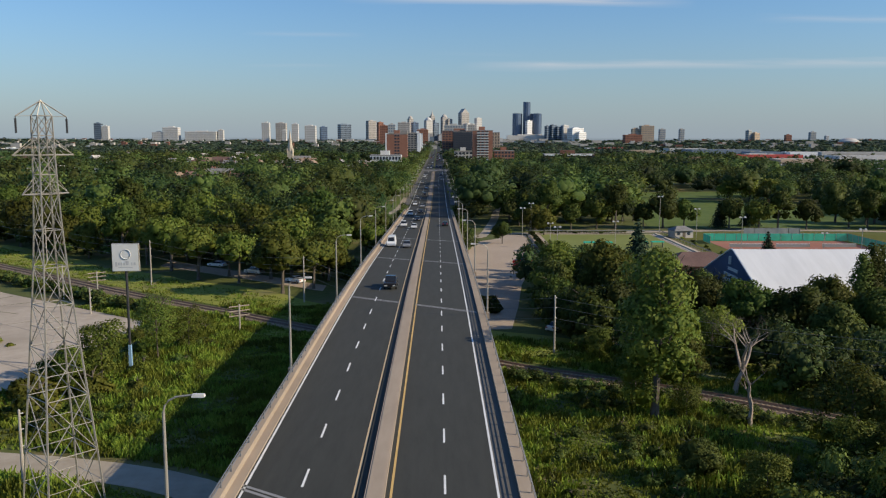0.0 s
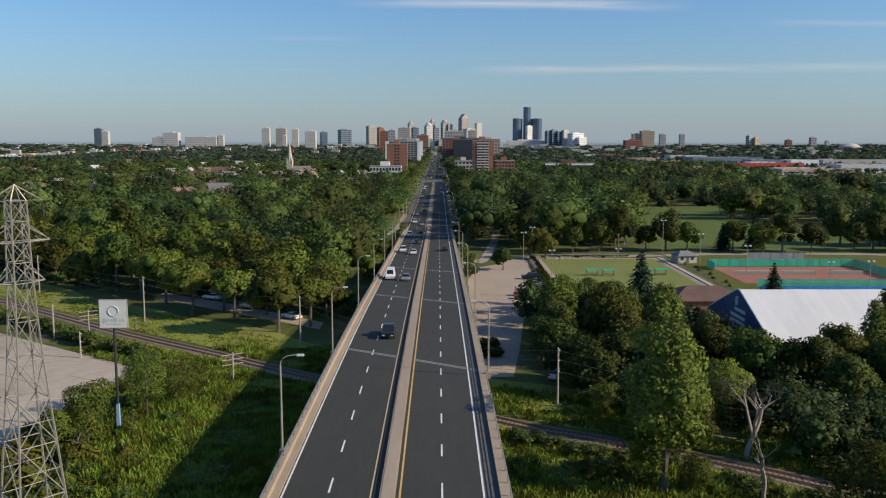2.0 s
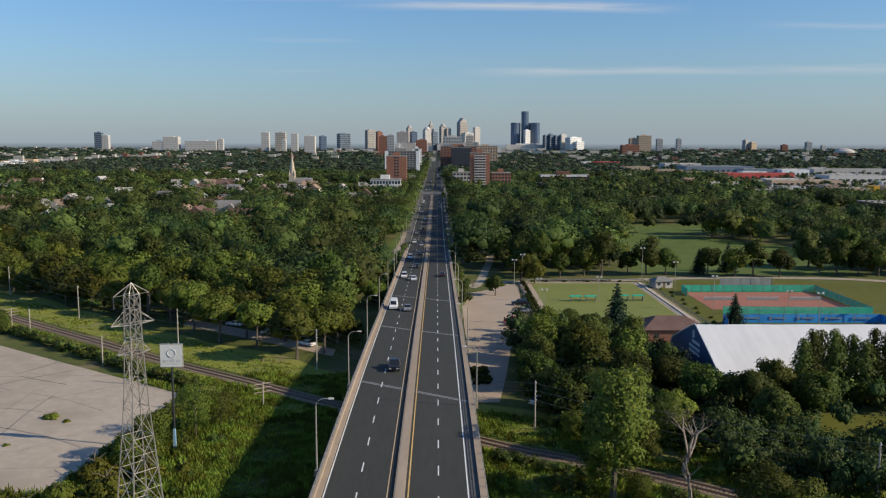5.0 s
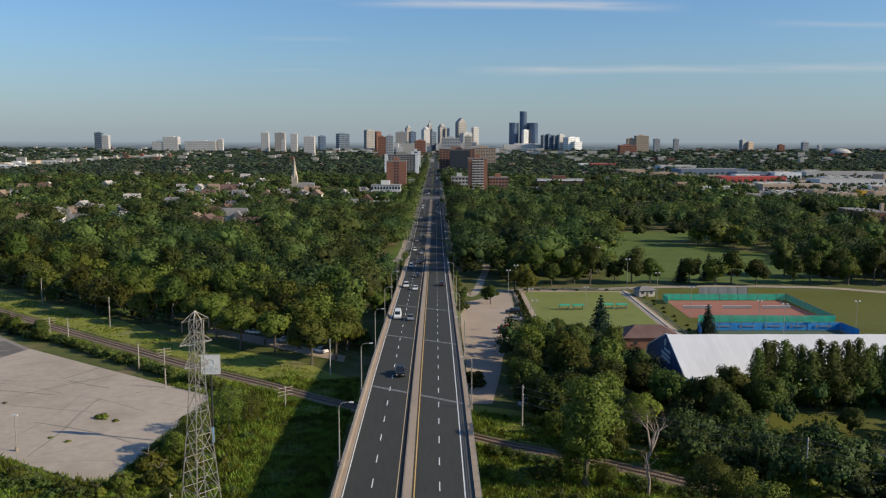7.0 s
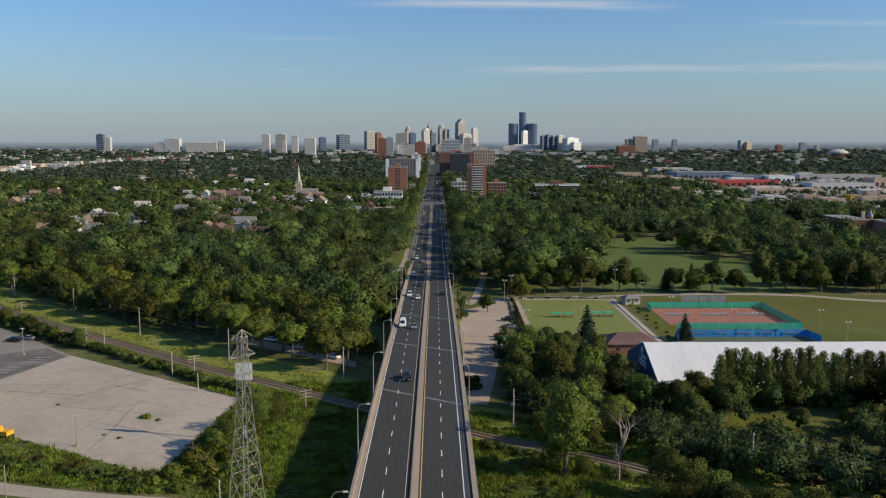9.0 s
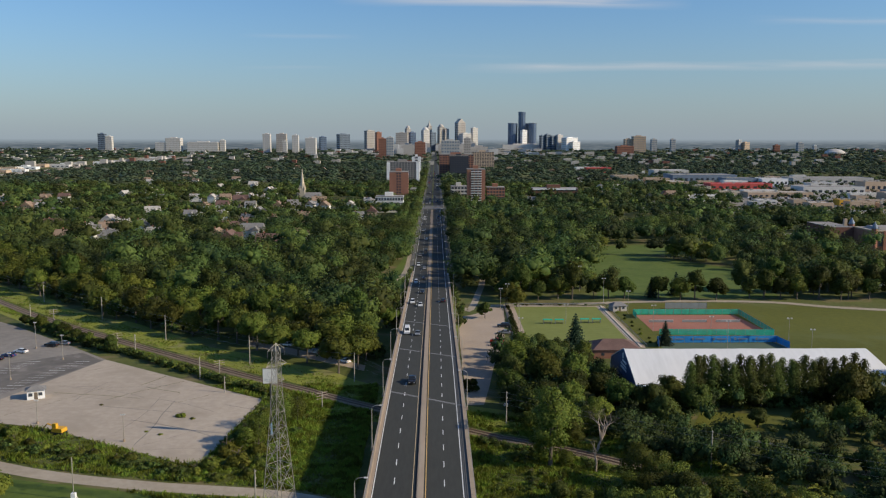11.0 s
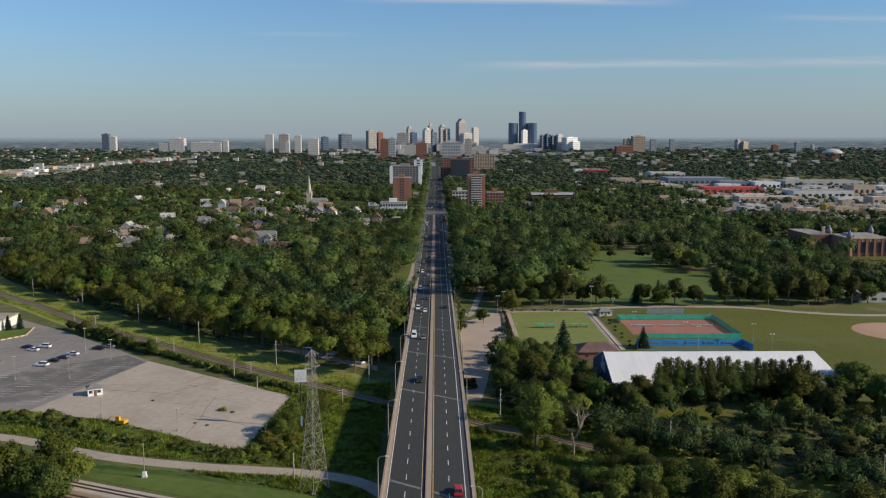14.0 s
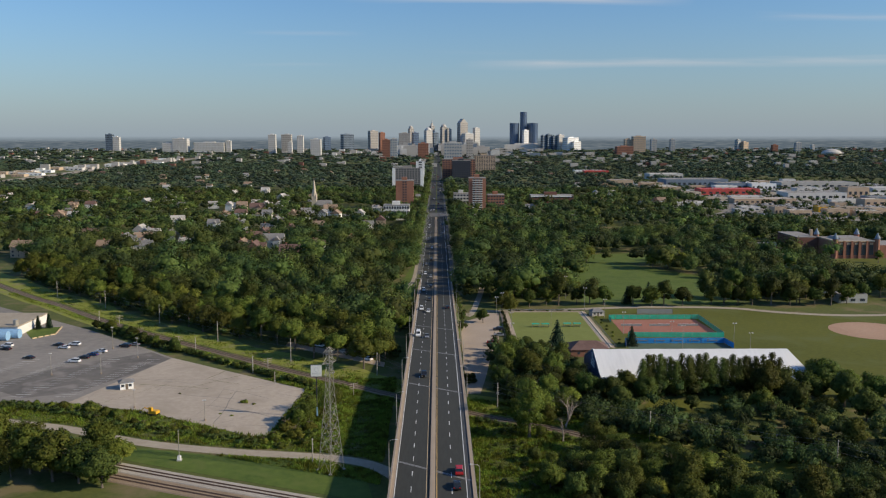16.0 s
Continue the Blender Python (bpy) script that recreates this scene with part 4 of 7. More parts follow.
OPEN = [LOT, LOT_WEST, GRAVEL, FIELD, DOME, [(24, 190), (122, 190), (122, 271), (24, 271)],
        [(74, 296), (150, 292), (166, 325), (163, 366), (146, 390), (124, 428), (99, 424), (87, 402), (80, 350)], [(95, 430), (150, 425), (190, 450), (170, 480), (110, 470)],
        [(248, 335), (290, 318), (420, 330), (460, 444), (276, 444), (262, 415), (244, 370)], [(270, 440), (420, 440), (430, 470), (275, 470)],
        [(63, 115), (70, 111.5), (86, 110.5), (94, 114), (92, 122), (68, 125.5)],
        [(250, 690), (330, 820), (340, 1500), (760, 1560), (980, 1200), (600, 760), (430, 700)],
        [(-930, 1380), (-770, 1440), (-830, 1850), (-870, 2200), (-800, 2500), (-890, 3000), (-1080, 3000), (-1050, 2200), (-1030, 1800)],
        [(-34, 300), (-15, 290), (-15, 380), (-20, 380), (-27, 340)]]
BUILT = []                                  # ground taken by buildings: x, y, half width, half depth


def free(x, y, room=0.0):
    if -17.5 - room < x < 9.5 + room:
        return False
    for x0, y0, hw, hd in BUILT:
        if abs(x - x0) < hw + room and abs(y - y0) < hd + room:
            return False
    return not any(inside(x, y, o) for o in OPEN)


def in_view(x, y, margin=10):
    return abs(x + 2) < 0.545 * (y + 146) + margin


rng = random.Random(5)
# edge of the wood north of the railway
for i in range(5):
    x = -262.0
    while x < -19:
        y = track_y(x) + (27 if x < -70 else 25) + i * 9.5 + rng.uniform(-3, 3) + 3 * math.sin(x * 0.07)
        if in_view(x, y, 6) and free(x, y) and not (x > -22 and i == 0):
            kind = HIGH if x > -70 and i < 2 else BIG[rng.choice((0, 0, 1, 1, 2, 3, 4, 5, 5))]
            place(kind, x, y, rng.uniform(0.72, 0.98) if i < 2 else rng.uniform(0.85, 1.08), squash=rng.uniform(0.9, 1.12))
        x += rng.uniform(8.0, 11.5)
# tall dark tree standing over the wood, and yellow one beside it
place(BIG[2], -29.5, 207, 1.12)
place(BIG[3], -33, 189, 0.85)
# trees between railway, dome and gravel lot
for x, y, k, s in ((19.5, 139, 1, 1.0), (20.5, 150, 2, 1.0), (22.5, 160, 0, 1.05), (26, 171, 1, 0.95), (27, 182, 0, 0.85), (33, 186, 2, 0.75), (25, 133, 3, 0.8), (29, 142, 0, 1.2), (31, 154, 1, 1.2), (34, 166, 2, 1.05), (38, 178, 1, 0.85),
                   (35, 132, 1, 1.1), (38, 145, 0, 1.05), (42, 158, 1, 0.95), (45, 170, 0, 0.75), (33, 122, 0, 1.0), (43, 134, 2, 0.95), (47, 124, 1, 1.05), (47, 147, 2, 0.8), (54, 122, 1, 1.1), (60, 126, 0, 0.95), (65, 122, 1, 1.0), (40, 117, 3, 0.9), (55, 114, 2, 0.9),
                   (104, 121, 0, 1.2), (111, 124, 2, 1.2), (119, 122, 1, 1.3), (126, 129, 1, 1.35), (131, 138, 1, 1.3), (133, 124, 0, 1.1), (128, 116, 2, 1.2), (140, 121, 1, 1.2), (150, 114, 0, 1.2), (160, 110, 1, 1.1), (110, 112, 1, 1.1), (118, 106, 3, 1.0), (98, 108, 0, 0.9),
                   (128, 102, 2, 1.2), (140, 98, 1, 1.1), (152, 96, 0, 1.2), (165, 98, 2, 1.1), (88, 111, 3, 0.75), (78, 113, 2, 0.6)):
    place(NEAR[k], x, y, s, squash=rng.uniform(0.92, 1.12))
# scrub and trees on the near side of the railway
for x, y, k, s in ((42, 69, 2, 0.8), (37, 62, 3, 0.75), (46, 66, 1, 0.95), (28, 60, 3, 0.65), (44, 56, 2, 1.0), (52, 58, 1, 0.9), (34, 54, 1, 0.9), (25, 53, 0, 0.75), (58, 50, 0, 1.0), (66, 47, 1, 1.0), (49, 47, 3, 0.9), (40, 46, 1, 0.95),
                   (23, 71, 2, 0.5), (75, 44, 2, 0.9), (84, 40, 0, 1.0), (61, 58, 3, 0.8), (30, 46, 2, 0.8), (56, 40, 0, 0.9), (70, 36, 1, 1.0), (92, 36, 1, 0.9), (100, 80, 1, 0.9), (112, 78, 0, 0.9), (124, 76, 2, 1.0), (136, 80, 1, 1.0), (148, 78, 0, 1.0), (90, 84, 2, 0.7), (160, 84, 1, 1.1), (105, 92, 3, 0.8)):
    place(NEAR[k], x, y, s, squash=rng.uniform(0.92, 1.1))
place(TALL, 23.6, 88.5, 1.12, 20)
place(NEAR[0], 29, 104, 0.95)
for x, y, s in ((22.5, 121.5, 1.05), (27, 125, 1.1), (21.5, 127.5, 0.95)):
    place(NEAR[1], x, y, s)
place(AIRY[1], 30.5, 101.5, 0.8)
place(AIRY[1], 26.5, 102.5, 0.7)
place(AIRY[1], 27, 88, 0.5)
place(AIRY[0], -38.5, 113, 1.0)
place(AIRY[0], -35.5, 117, 0.75)
place(AIRY[1], -42.3, 103, 0.95)
place(AIRY[1], -44.5, 99, 0.7)
for x, y, k, s in ((40, 78, 1, 1.1), (45, 71, 1, 1.0), (37.5, 72, 1, 0.7), (22.5, 92, 1, 0.7), (27, 66, 1, 0.6), (43, 76, 1, 1.0), (40, 67, 1, 0.9), (26, 104, 0, 0.95), (29.5, 112, 1, 0.9), (22, 112, 1, 0.6), (36, 108, 0, 0.9)):
    place(AIRY[k], x, y, s)
place(WILLOW, 64, 53, 0.75)
dead_tree((33.0, 85.6, 0), 9.5, 3, girth=0.3)
dead_tree((35.5, 97.5, 0), 14, 14, 0.5, 4, 0.34, 4, (0.35, 0.1), "leaning dead tree with a tangle of grey twigs")
dead_tree((27.5, 108, 0), 8, 9, 0.8, 5, 0.25, 4, (-0.2, 0.0), "bare brown bush of dead twigs")
for k in range(25):
    place(POPLAR[k % 2 if k % 5 else 0], 66 + 1.9 * k + rng.uniform(-0.4, 0.4), 129.5 + rng.uniform(-1, 1), rng.uniform(0.92, 1.08))
place(SPRUCE, 46.5, 194, 1.08)
place(SPRUCE, 78, 197, 0.78)
for x, y, s in ((96, 286, 0.85), (108, 290, 1.0), (-183.4, 229.4, 0.9), (-179.5, 231.5, 0.95)):
    place(FIR if x < 0 else SPRUCE, x, y, s)
place(BIG[5], 18.5, 240.5, 0.62)
place(BUSH[1], 8.9, 148, 1.5)
place(BUSH[1], 9.4, 143.5, 1.2)
# park trees north of the lawns
for k in range(23):
    x = 30 + 7.7 * k + rng.uniform(-2, 2)
    if k in (8, 13):
        continue
    place(BIG[(5, 2, 5, 1, 2, 5, 4)[k % 7]], x, 280 + rng.uniform(-2, 4), rng.uniform(0.82, 1.0))
    if x > 138:
        place(BIG[(5, 2, 4)[k % 3]], x + 4, 296 + rng.uniform(-4, 6), rng.uniform(0.85, 1.1))
for k in range(14):
    place(BIG[(2, 0, 4, 1, 3)[k % 5]], 27 + 3.4 * k + rng.uniform(-1.5, 1.5), rng.uniform(296, 314), rng.uniform(0.7, 1.0))
for x, y in ((92, 428), (101, 434), (140, 406), (149, 402), (157, 399), (160, 436), (172, 430)):
    place(WILLOW, x, y, rng.uniform(0.9, 1.15))
for x, y, k, s in ((172, 292, 5, 0.9), (186, 285, 0, 0.85), (198, 292, 2, 0.9), (210, 284, 1, 0.85), (222, 292, 5, 0.9), (236, 300, 0, 0.9), (250, 290, 5, 0.8), (228, 318, 3, 0.8), (300, 425, 0, 0.6), (200, 318, 5, 0.9), (186, 312, 0, 0.95), (176, 330, 2, 0.9)):
    place(BIG[k], x, y, s)
# trees close to the avenue on both sides
for y in range(226, 300, 13):
    for x, s in ((-21, 0.62), (-30, 0.8), (12.5 if y > 330 else 30, 0.62), (22 if y > 300 else 34, 0.8)):
        if free(x, y) or (y > 262 and x > 0):
            place(BIG[rng.choice((0, 1, 3, 4, 5))], x + rng.uniform(-2, 2), y + rng.uniform(-3, 3), s * rng.uniform(0.85, 1.15))
# saplings and shrubs round the parking lot
for k in range(30):
    t = k / 29
    place(BUSH[k % 3], -142 + 89 * t + rng.uniform(-1, 1), 118.5 - 33 * t + (6 if t < 0.35 else 0) * math.sin(t * 9) + rng.uniform(-1, 1), rng.uniform(0.55, 1.1) * (1.35 if k in (5, 6, 9, 10) else 1))
for x, y, s in ((-48, 96, 1.5), (-45, 103, 1.6), (-47, 110, 1.2), (-43, 117, 1.0), (-50, 88, 1.3), (-44, 90, 1.5), (-41, 97, 1.2), (-38, 106, 0.9), (-45, 124, 0.9), (-43, 131, 0.8), (-37, 119, 0.8), (-36, 128, 0.7), (-39, 89, 1.0), (-36, 98, 0.8), (-34, 111, 0.7), (-41, 84, 0.9), (-47, 82, 0.8)):
    place(BUSH[rng.choice((0, 0, 1, 2))], x, y, s)
place(NEAR[1], -46.5, 100, 0.5)
for k in range(22):
    t = k / 21
    x = -106 + 58 * t
    place(BUSH[(1, 0, 1)[k % 3]], x + rng.uniform(-1, 1), track_y(x) - 10.5 + rng.uniform(-1.2, 1.2), rng.uniform(0.5, 1.0) * (1.3 if t < 0.25 else 1))
for k in range(16):
    x = -150 + 42 * k / 15
    place(BUSH[1] if k % 3 else NEAR[1], x, track_y(x) - 13 + rng.uniform(-2, 2), 1.3 if k % 3 else 0.42)
for x, y, s in ((-119, 80, 1.15), (-112, 74, 1.2), (-126, 84, 1.1), (-104, 66, 1.1), (-93, 73, 1.05), (-87, 70, 1.0), (-98, 64, 1.1), (-134, 78, 1.2), (-142, 92, 1.1), (-112, 62, 1.2), (-122, 70, 1.2), (-91, 63, 1.0)):
    place((AIRY[1], NEAR[0], AIRY[1], NEAR[3])[int(-x) % 4], x, y, s * 1.1)
for x, y, s in ((34, 58, 1.0), (39, 56, 1.15), (46, 60, 1.1), (52, 64, 1.0), (58, 59, 1.15), (50, 53, 1.0), (63, 54, 1.1), (36, 50, 1.0), (44, 49, 1.05), (70, 52, 1.1), (28, 55, 0.7), (66, 60, 0.9)):
    place(AIRY[1], x, y, s)
for k in range(26):
    place(BUSH[rng.randrange(3)], rng.uniform(9, 26), rng.uniform(47, 96), rng.uniform(0.35, 0.8))
for x, y, s in ((-66, 122.5, 0.8), (-62.5, 120.5, 0.4), (-71, 111, 0.3), (-67, 109, 0.35), (-90, 132, 0.3)):
    place(BUSH[2], x, y, s, squash=0.6)

for k in range(15):
    x = -158 + 50 * k / 14
    place(NEAR[(1, 2, 1, 0)[k % 4]], x + rng.uniform(-1, 1), track_y(x) - 12 + rng.uniform(-2, 1.5), rng.uniform(0.42, 0.62))
for x, y, s in ((-86, 55, 1.15), (-93, 58, 1.25), (-100, 59, 1.3), (-108, 64, 1.3), (-115, 68, 1.25), (-124, 76, 1.3), (-132, 84, 1.2), (-97, 66, 1.0), (-104, 72, 0.9)):
    place(NEAR[int(-x) % 4], x, y, s)
for x, y, s in ((-113, 113, 1.9), (-107, 110.5, 1.4), (-103, 109, 1.3)):
    place(BUSH[0], x, y, s)

# the model trees take a place in the wood
for k, ob in enumerate(AWAY):
    x = -60 - 7 * (k % 10)
    ob.matrix_basis = pose(x, track_y(x) + 78 + 9 * (k // 10), 0, 0, 0, 40 * k)


def woods(name, spots, lobes, leaf, count, mat, label, models=7, seed=1, core=1):
    """A stretch of woodland: many crowns of small leaf clumps in one mesh."""
    r = np.random.default_rng(seed)
    cuts = []
    for k in range(models):
        ls = lobes_for(r, 1.0, 0.55, 1.75, lobes, "canopy")
        cuts.append(crown_blocks(r, ls, leaf, count, core))
    blocks, marks = [], []
    by = [[] for _ in range(models)]
    for k, s in enumerate(spots):
        by[k % models].append(s)
    for blk, ss in zip(cuts, by):
        if not ss:
            continue
        q = np.array(ss)
        ang = r.uniform(0, 6.28, len(q))
        mark = r.uniform(0, 1, len(q))
        c, s = np.cos(ang)[:, None], np.sin(ang)[:, None]
        for v, f, m in blk:
            x = (v[None, :, 0] * c - v[None, :, 1] * s) * q[:, 3:4] + q[:, 0:1]
            y = (v[None, :, 0] * s + v[None, :, 1] * c) * q[:, 3:4] + q[:, 1:2]
            z = v[None, :, 2] * (q[:, 4:5] / 2.05) + q[:, 2:3]
            vv = np.stack([x, y, z], 2).reshape(-1, 3)
            ff = (f[None] + (np.arange(len(q)) * len(v))[:, None, None]).reshape(-1, f.shape[1])
            nn = np.stack([m[None, :, 0] * c - m[None, :, 1] * s, m[None, :, 0] * s + m[None, :, 1] * c, m[None, :, 2] + 0 * c], 2).reshape(-1, 3)
            blocks.append((vv, ff, nn))
            marks.append(np.repeat(mark, len(v)))
    return tagged(part(name, mesh_of(name, blocks, mat, np.concatenate(marks)), mat), label, "woodland", "", "stuff")


def grow(y0, y1, tries, wide, tall, keep, seed):
    """Trees of very different size, each with room of its own."""
    r = random.Random(seed)
    cells, out = {}, []
    for _ in range(tries):
        y = r.uniform(y0, y1)
        half = 0.55 * (y + 146) + 20
        x = r.uniform(-half, half) - 2
        rad = wide * (0.5 + 0.85 * r.random() ** 1.6)
        if not keep(x, y, r):
            continue
        cx, cy = int(x // 10), int(y // 10)
        if any(math.hypot(x - a, y - b) < 0.66 * (rad + c) for i in (-1, 0, 1) for j in (-1, 0, 1) for a, b, c in cells.get((cx + i, cy + j), ())):
            continue
        cells.setdefault((cx, cy), []).append((x, y, rad))
        out.append((x, y, far_rise(x, y) - 0.4, rad, tall * (0.55 + 0.6 * rad / wide) * r.uniform(0.8, 1.15)))
    return out


def species(spots, seed):
    """Splits a wood into its kinds of tree, in loose groups."""
    r = random.Random(seed)
    kinds = [[], [], [], []]
    for s in spots:
        q = 0.5 + 0.55 * noise.noise((s[0] * 0.02, s[1] * 0.02, seed)) + r.uniform(-0.34, 0.34)
        q -= 0.2 if s[0] > 0 else 0.0
        kinds[0 if 0.34 < q < 0.66 else 1 if q <= 0.34 else 2 if q < 0.84 else 3].append(s)
    return kinds


def scatter(y0, y1, step, low, high, wide, keep, seed):
    r = random.Random(seed)
    out = []
    y = y0
    while y < y1:
        half = 0.55 * (y + 146) + 20
        x = -half - 2
        while x < half - 2:
            px, py = x + r.uniform(-0.45, 0.45) * step, y + r.uniform(-0.45, 0.45) * step
            if keep(px, py, r):
                h = r.uniform(low, high) * (0.8 + 0.4 * noise.noise((px * 0.012, py * 0.012, 3)))
                out.append((px, py, far_rise(px, py) - 0.4, wide * r.uniform(0.62, 1.32), h))
            x += step
        y += step * 0.9
    return out


# ---- buildings ----
# pale, stone, tan: grey glazing, the haze's low contrast put into its colour
STYLE = {"glass": (M_TOWER_GLASS, M_WINDOW), "blue": (M_STEEL_BLUE, M_WINDOW), "white": (M_WHITE, M_PALE), "pale": (M_PALE, M_STONE), "stone": (M_STONE, M_ROOF_GREY),
         "concrete": (M_CONCRETE_GREY, M_STEEL_BLUE), "brick": (M_BRICK, M_BRICK_DARK), "tan": (M_TAN, M_ROOF_GREY)}
LOOK = {"glass": "dark blue glass office tower", "blue": "blue-grey clad tower", "white": "white tower", "pale": "pale clad building", "stone": "grey stone tower", "concrete": "grey concrete tower",
        "brick": "red-brown brick building", "tan": "tan masonry building"}


def highrise(x, y, w, d, h, style, crown="flat", floors=0):  # the far city's grid lies turned to ours
    """A far tower: walls, window bands on all floors, roof."""
    wall, glass = STYLE[style]
    z = far_rise(x, y)
    t = thing("highrise", (x, y, 0, 0, 0, 28 if y > 4200 else 0), LOOK[style] + " of the far skyline", "skyscraper" if h > 90 else "building", "skyline")
    hw, hd = w / 2, d / 2
    part("wall", Geo().box(-hw, -hd, z - 3, hw, hd, h), wall, t)
    n = floors or max(4, int((h - z) / 9))
    step = (h - z) / n
    g = Geo()
    cols = max(3, int(w / 7))
    for k in range(n):
        z0 = z + step * (k + 0.3)
        for c in range(cols):
            a = -hw + w * (c + 0.2) / cols
            g.box(a, -hd - 0.35, z0, a + w * 0.6 / cols, -hd + 0.2, z0 + step * 0.5)
        for s in (-1, 1):
            g.box(min(s * hw, s * (hw + 0.35)), -hd * 0.85, z0, max(s * hw, s * (hw + 0.35)), hd * 0.85, z0 + step * 0.5)
    part("glazing", g, glass, t)["kind"] = "stuff"
    if crown == "gable":
        part("roof", Geo().add([(-hw, -hd, h), (hw, -hd, h), (hw, hd, h), (-hw, hd, h), (-hw * 0.1, -hd, h + 0.5 * w), (-hw * 0.1, hd, h + 0.5 * w)], [(0, 1, 4), (1, 2, 5, 4), (2, 3, 5), (3, 0, 4, 5)]), wall, t)
    elif crown == "spire":
        part("roof", Geo().box(-hw * 0.6, -hd * 0.6, h, hw * 0.6, hd * 0.6, h + 12, 2).tube([(0, 0, h + 12), (0, 0, h + 34)], [3, 0.4], 6), wall, t)
    elif crown == "dome":
        part("roof", Geo().tube([(0, 0, h), (0, 0, h + 7), (0, 0, h + 13), (0, 0, h + 16)], [hw * 0.98, hw * 0.86, hw * 0.55, hw * 0.12], 12), wall, t)
    else:
        part("roof", Geo().box(-hw, -hd, h, hw, hd, h + 1.2, 0.4).box(-hw * 0.4, -hd * 0.4, h + 1, hw * 0.35, hd * 0.5, h + 5), wall, t)
    BUILT.append((x, y, hw + 4, hd + 4))


# the four dark cylinders and tall core across the river
def round_tower(x, y, radius, h, label):
    t = thing("glass_tower", (x, y, 0), label, "skyscraper", "riverside towers")
    z = far_rise(x, y)
    part("wall", Geo().tube([(0, 0, z - 3), (0, 0, h)], radius, 20), M_TOWER_GLASS, t, "dark glass wall")
    g = Geo()
    for k in range(14):
        a = 2 * math.pi * k / 14
        g.box(radius * math.cos(a) - 0.8, radius * math.sin(a) - 0.8, z, radius * math.cos(a) + 0.8, radius * math.sin(a) + 0.8, h + 1)
    part("mullions", g, M_STEEL_BLUE, t, "vertical ribs")
    part("roof", Geo().tube([(0, 0, h), (0, 0, h + 2.5)], radius * 1.03, 20), M_STEEL_BLUE, t)


round_tower(475, 4565, 18.5, 219, "tall round dark blue glass tower")
for x, y in ((420, 4545), (530, 4545), (436, 4600), (515, 4600)):
    round_tower(x, y, 22 if y < 4580 else 18, 158, "round dark blue glass tower")
highrise(481, 4515, 31, 20, 120, "white")
t = thing("podium", (480, 4500, 0), "long low white riverside podium", "building")
part("wall", Geo().box(-115, -20, 0, 120, 20, 44), M_PALE, t)
part("roof", Geo().box(-60, -15, 44, 70, 15, 50, 2), M_ROOF_WHITE, t)
for a in ((575, 4450, 28, 22, 92, "blue"), (602, 4450, 28, 22, 98, "blue"), (631, 4450, 31, 25, 89, "blue"), (663, 4450, 34, 27, 95, "pale"), (712, 4400, 73, 45, 80, "white"), (734, 4380, 48, 39, 59, "white"),
          (135, 4500, 46, 37, 160, "stone", "gable"), (209, 4450, 31, 24, 132, "pale"), (32, 4500, 31, 25, 138, "stone", "dome"), (59, 4500, 25, 22, 128, "stone")):
    highrise(*a)
for a in ((46, 2500, 55, 44, 67, "concrete"), (159, 4400, 51, 41, 102, "pale"), (117, 3000, 25, 22, 76, "stone"), (-51, 4400, 36, 29, 120, "pale", "dome"), (-32, 4520, 22, 22, 145, "stone", "spire"), (-13, 4450, 28, 22, 108, "blue"),
          (-147, 4500, 25, 22, 130, "stone", "dome"), (-168, 4170, 58, 45, 104, "stone"), (-118, 4300, 30, 24, 107, "glass"), (-57, 3122, 40, 32, 60, "brick"), (-350, 4450, 46, 36, 117, "stone")):
    highrise(*a)
for a in ((-293, 4300, 27, 22, 107, "brick"), (-345, 4640, 52, 40, 70, "blue"), (-198, 3100, 28, 22, 74, "brick"), (-169, 3100, 26, 22, 78, "concrete"), (-485, 4400, 58, 46, 98, "blue"), (-580, 4300, 32, 26, 84, "glass"),
          (-495, 3300, 41, 33, 76, "pale"), (-769, 3800, 34, 27, 96, "pale"), (-719, 3900, 46, 37, 96, "stone"), (-669, 3700, 18, 22, 62, "pale"), (-630, 3750, 28, 23, 90, "pale"), (-1675, 4200, 35, 28, 99, "blue")):
    highrise(*a)
for a in ((-1640, 4200, 32, 25, 85, "pale"), (-1253, 4000, 71, 45, 77, "pale"), (-1313, 4000, 52, 42, 55, "pale"), (-1112, 4000, 146, 45, 58, "pale"), (-1021, 4000, 25, 22, 66, "pale"), (909, 3900, 38, 30, 73, "tan"),
          (958, 3900, 59, 45, 86, "tan"), (802, 3500, 71, 45, 43, "brick"), (1056, 4000, 28, 22, 72, "concrete"), (1148, 4000, 22, 22, 72, "concrete"), (1575, 4300, 21, 22, 68, "concrete"), (1609, 4300, 36, 29, 56, "tan")):
    highrise(*a)
for a in ((1611, 3900, 27, 22, 45, "brick"), (1679, 3800, 26, 22, 57, "concrete"), (1927, 4200, 15, 22, 42, "pale")):
    highrise(*a)
highway = Geo().ribbon(bend([(-900, 1250), (-860, 1560), (-885, 1850), (-905, 2200), (-865, 2500), (-930, 2900), (-980, 3400)], 60), 40, 0.4)
highway.v = [(x, y, far_rise(x, y) + 0.4) for x, y, z in highway.v]
setting("highway", highway, M_PATH, "pale distant highway beside industrial sheds", "road")
t = thing("arena", (1700, 3500, 0), "white domed arena roof", "building")
part("roof", Geo().tube([(0, 0, 2), (0, 0, 20), (0, 0, 29), (0, 0, 33)], [46, 40, 24, 4], 24), M_ROOF_WHITE, t)


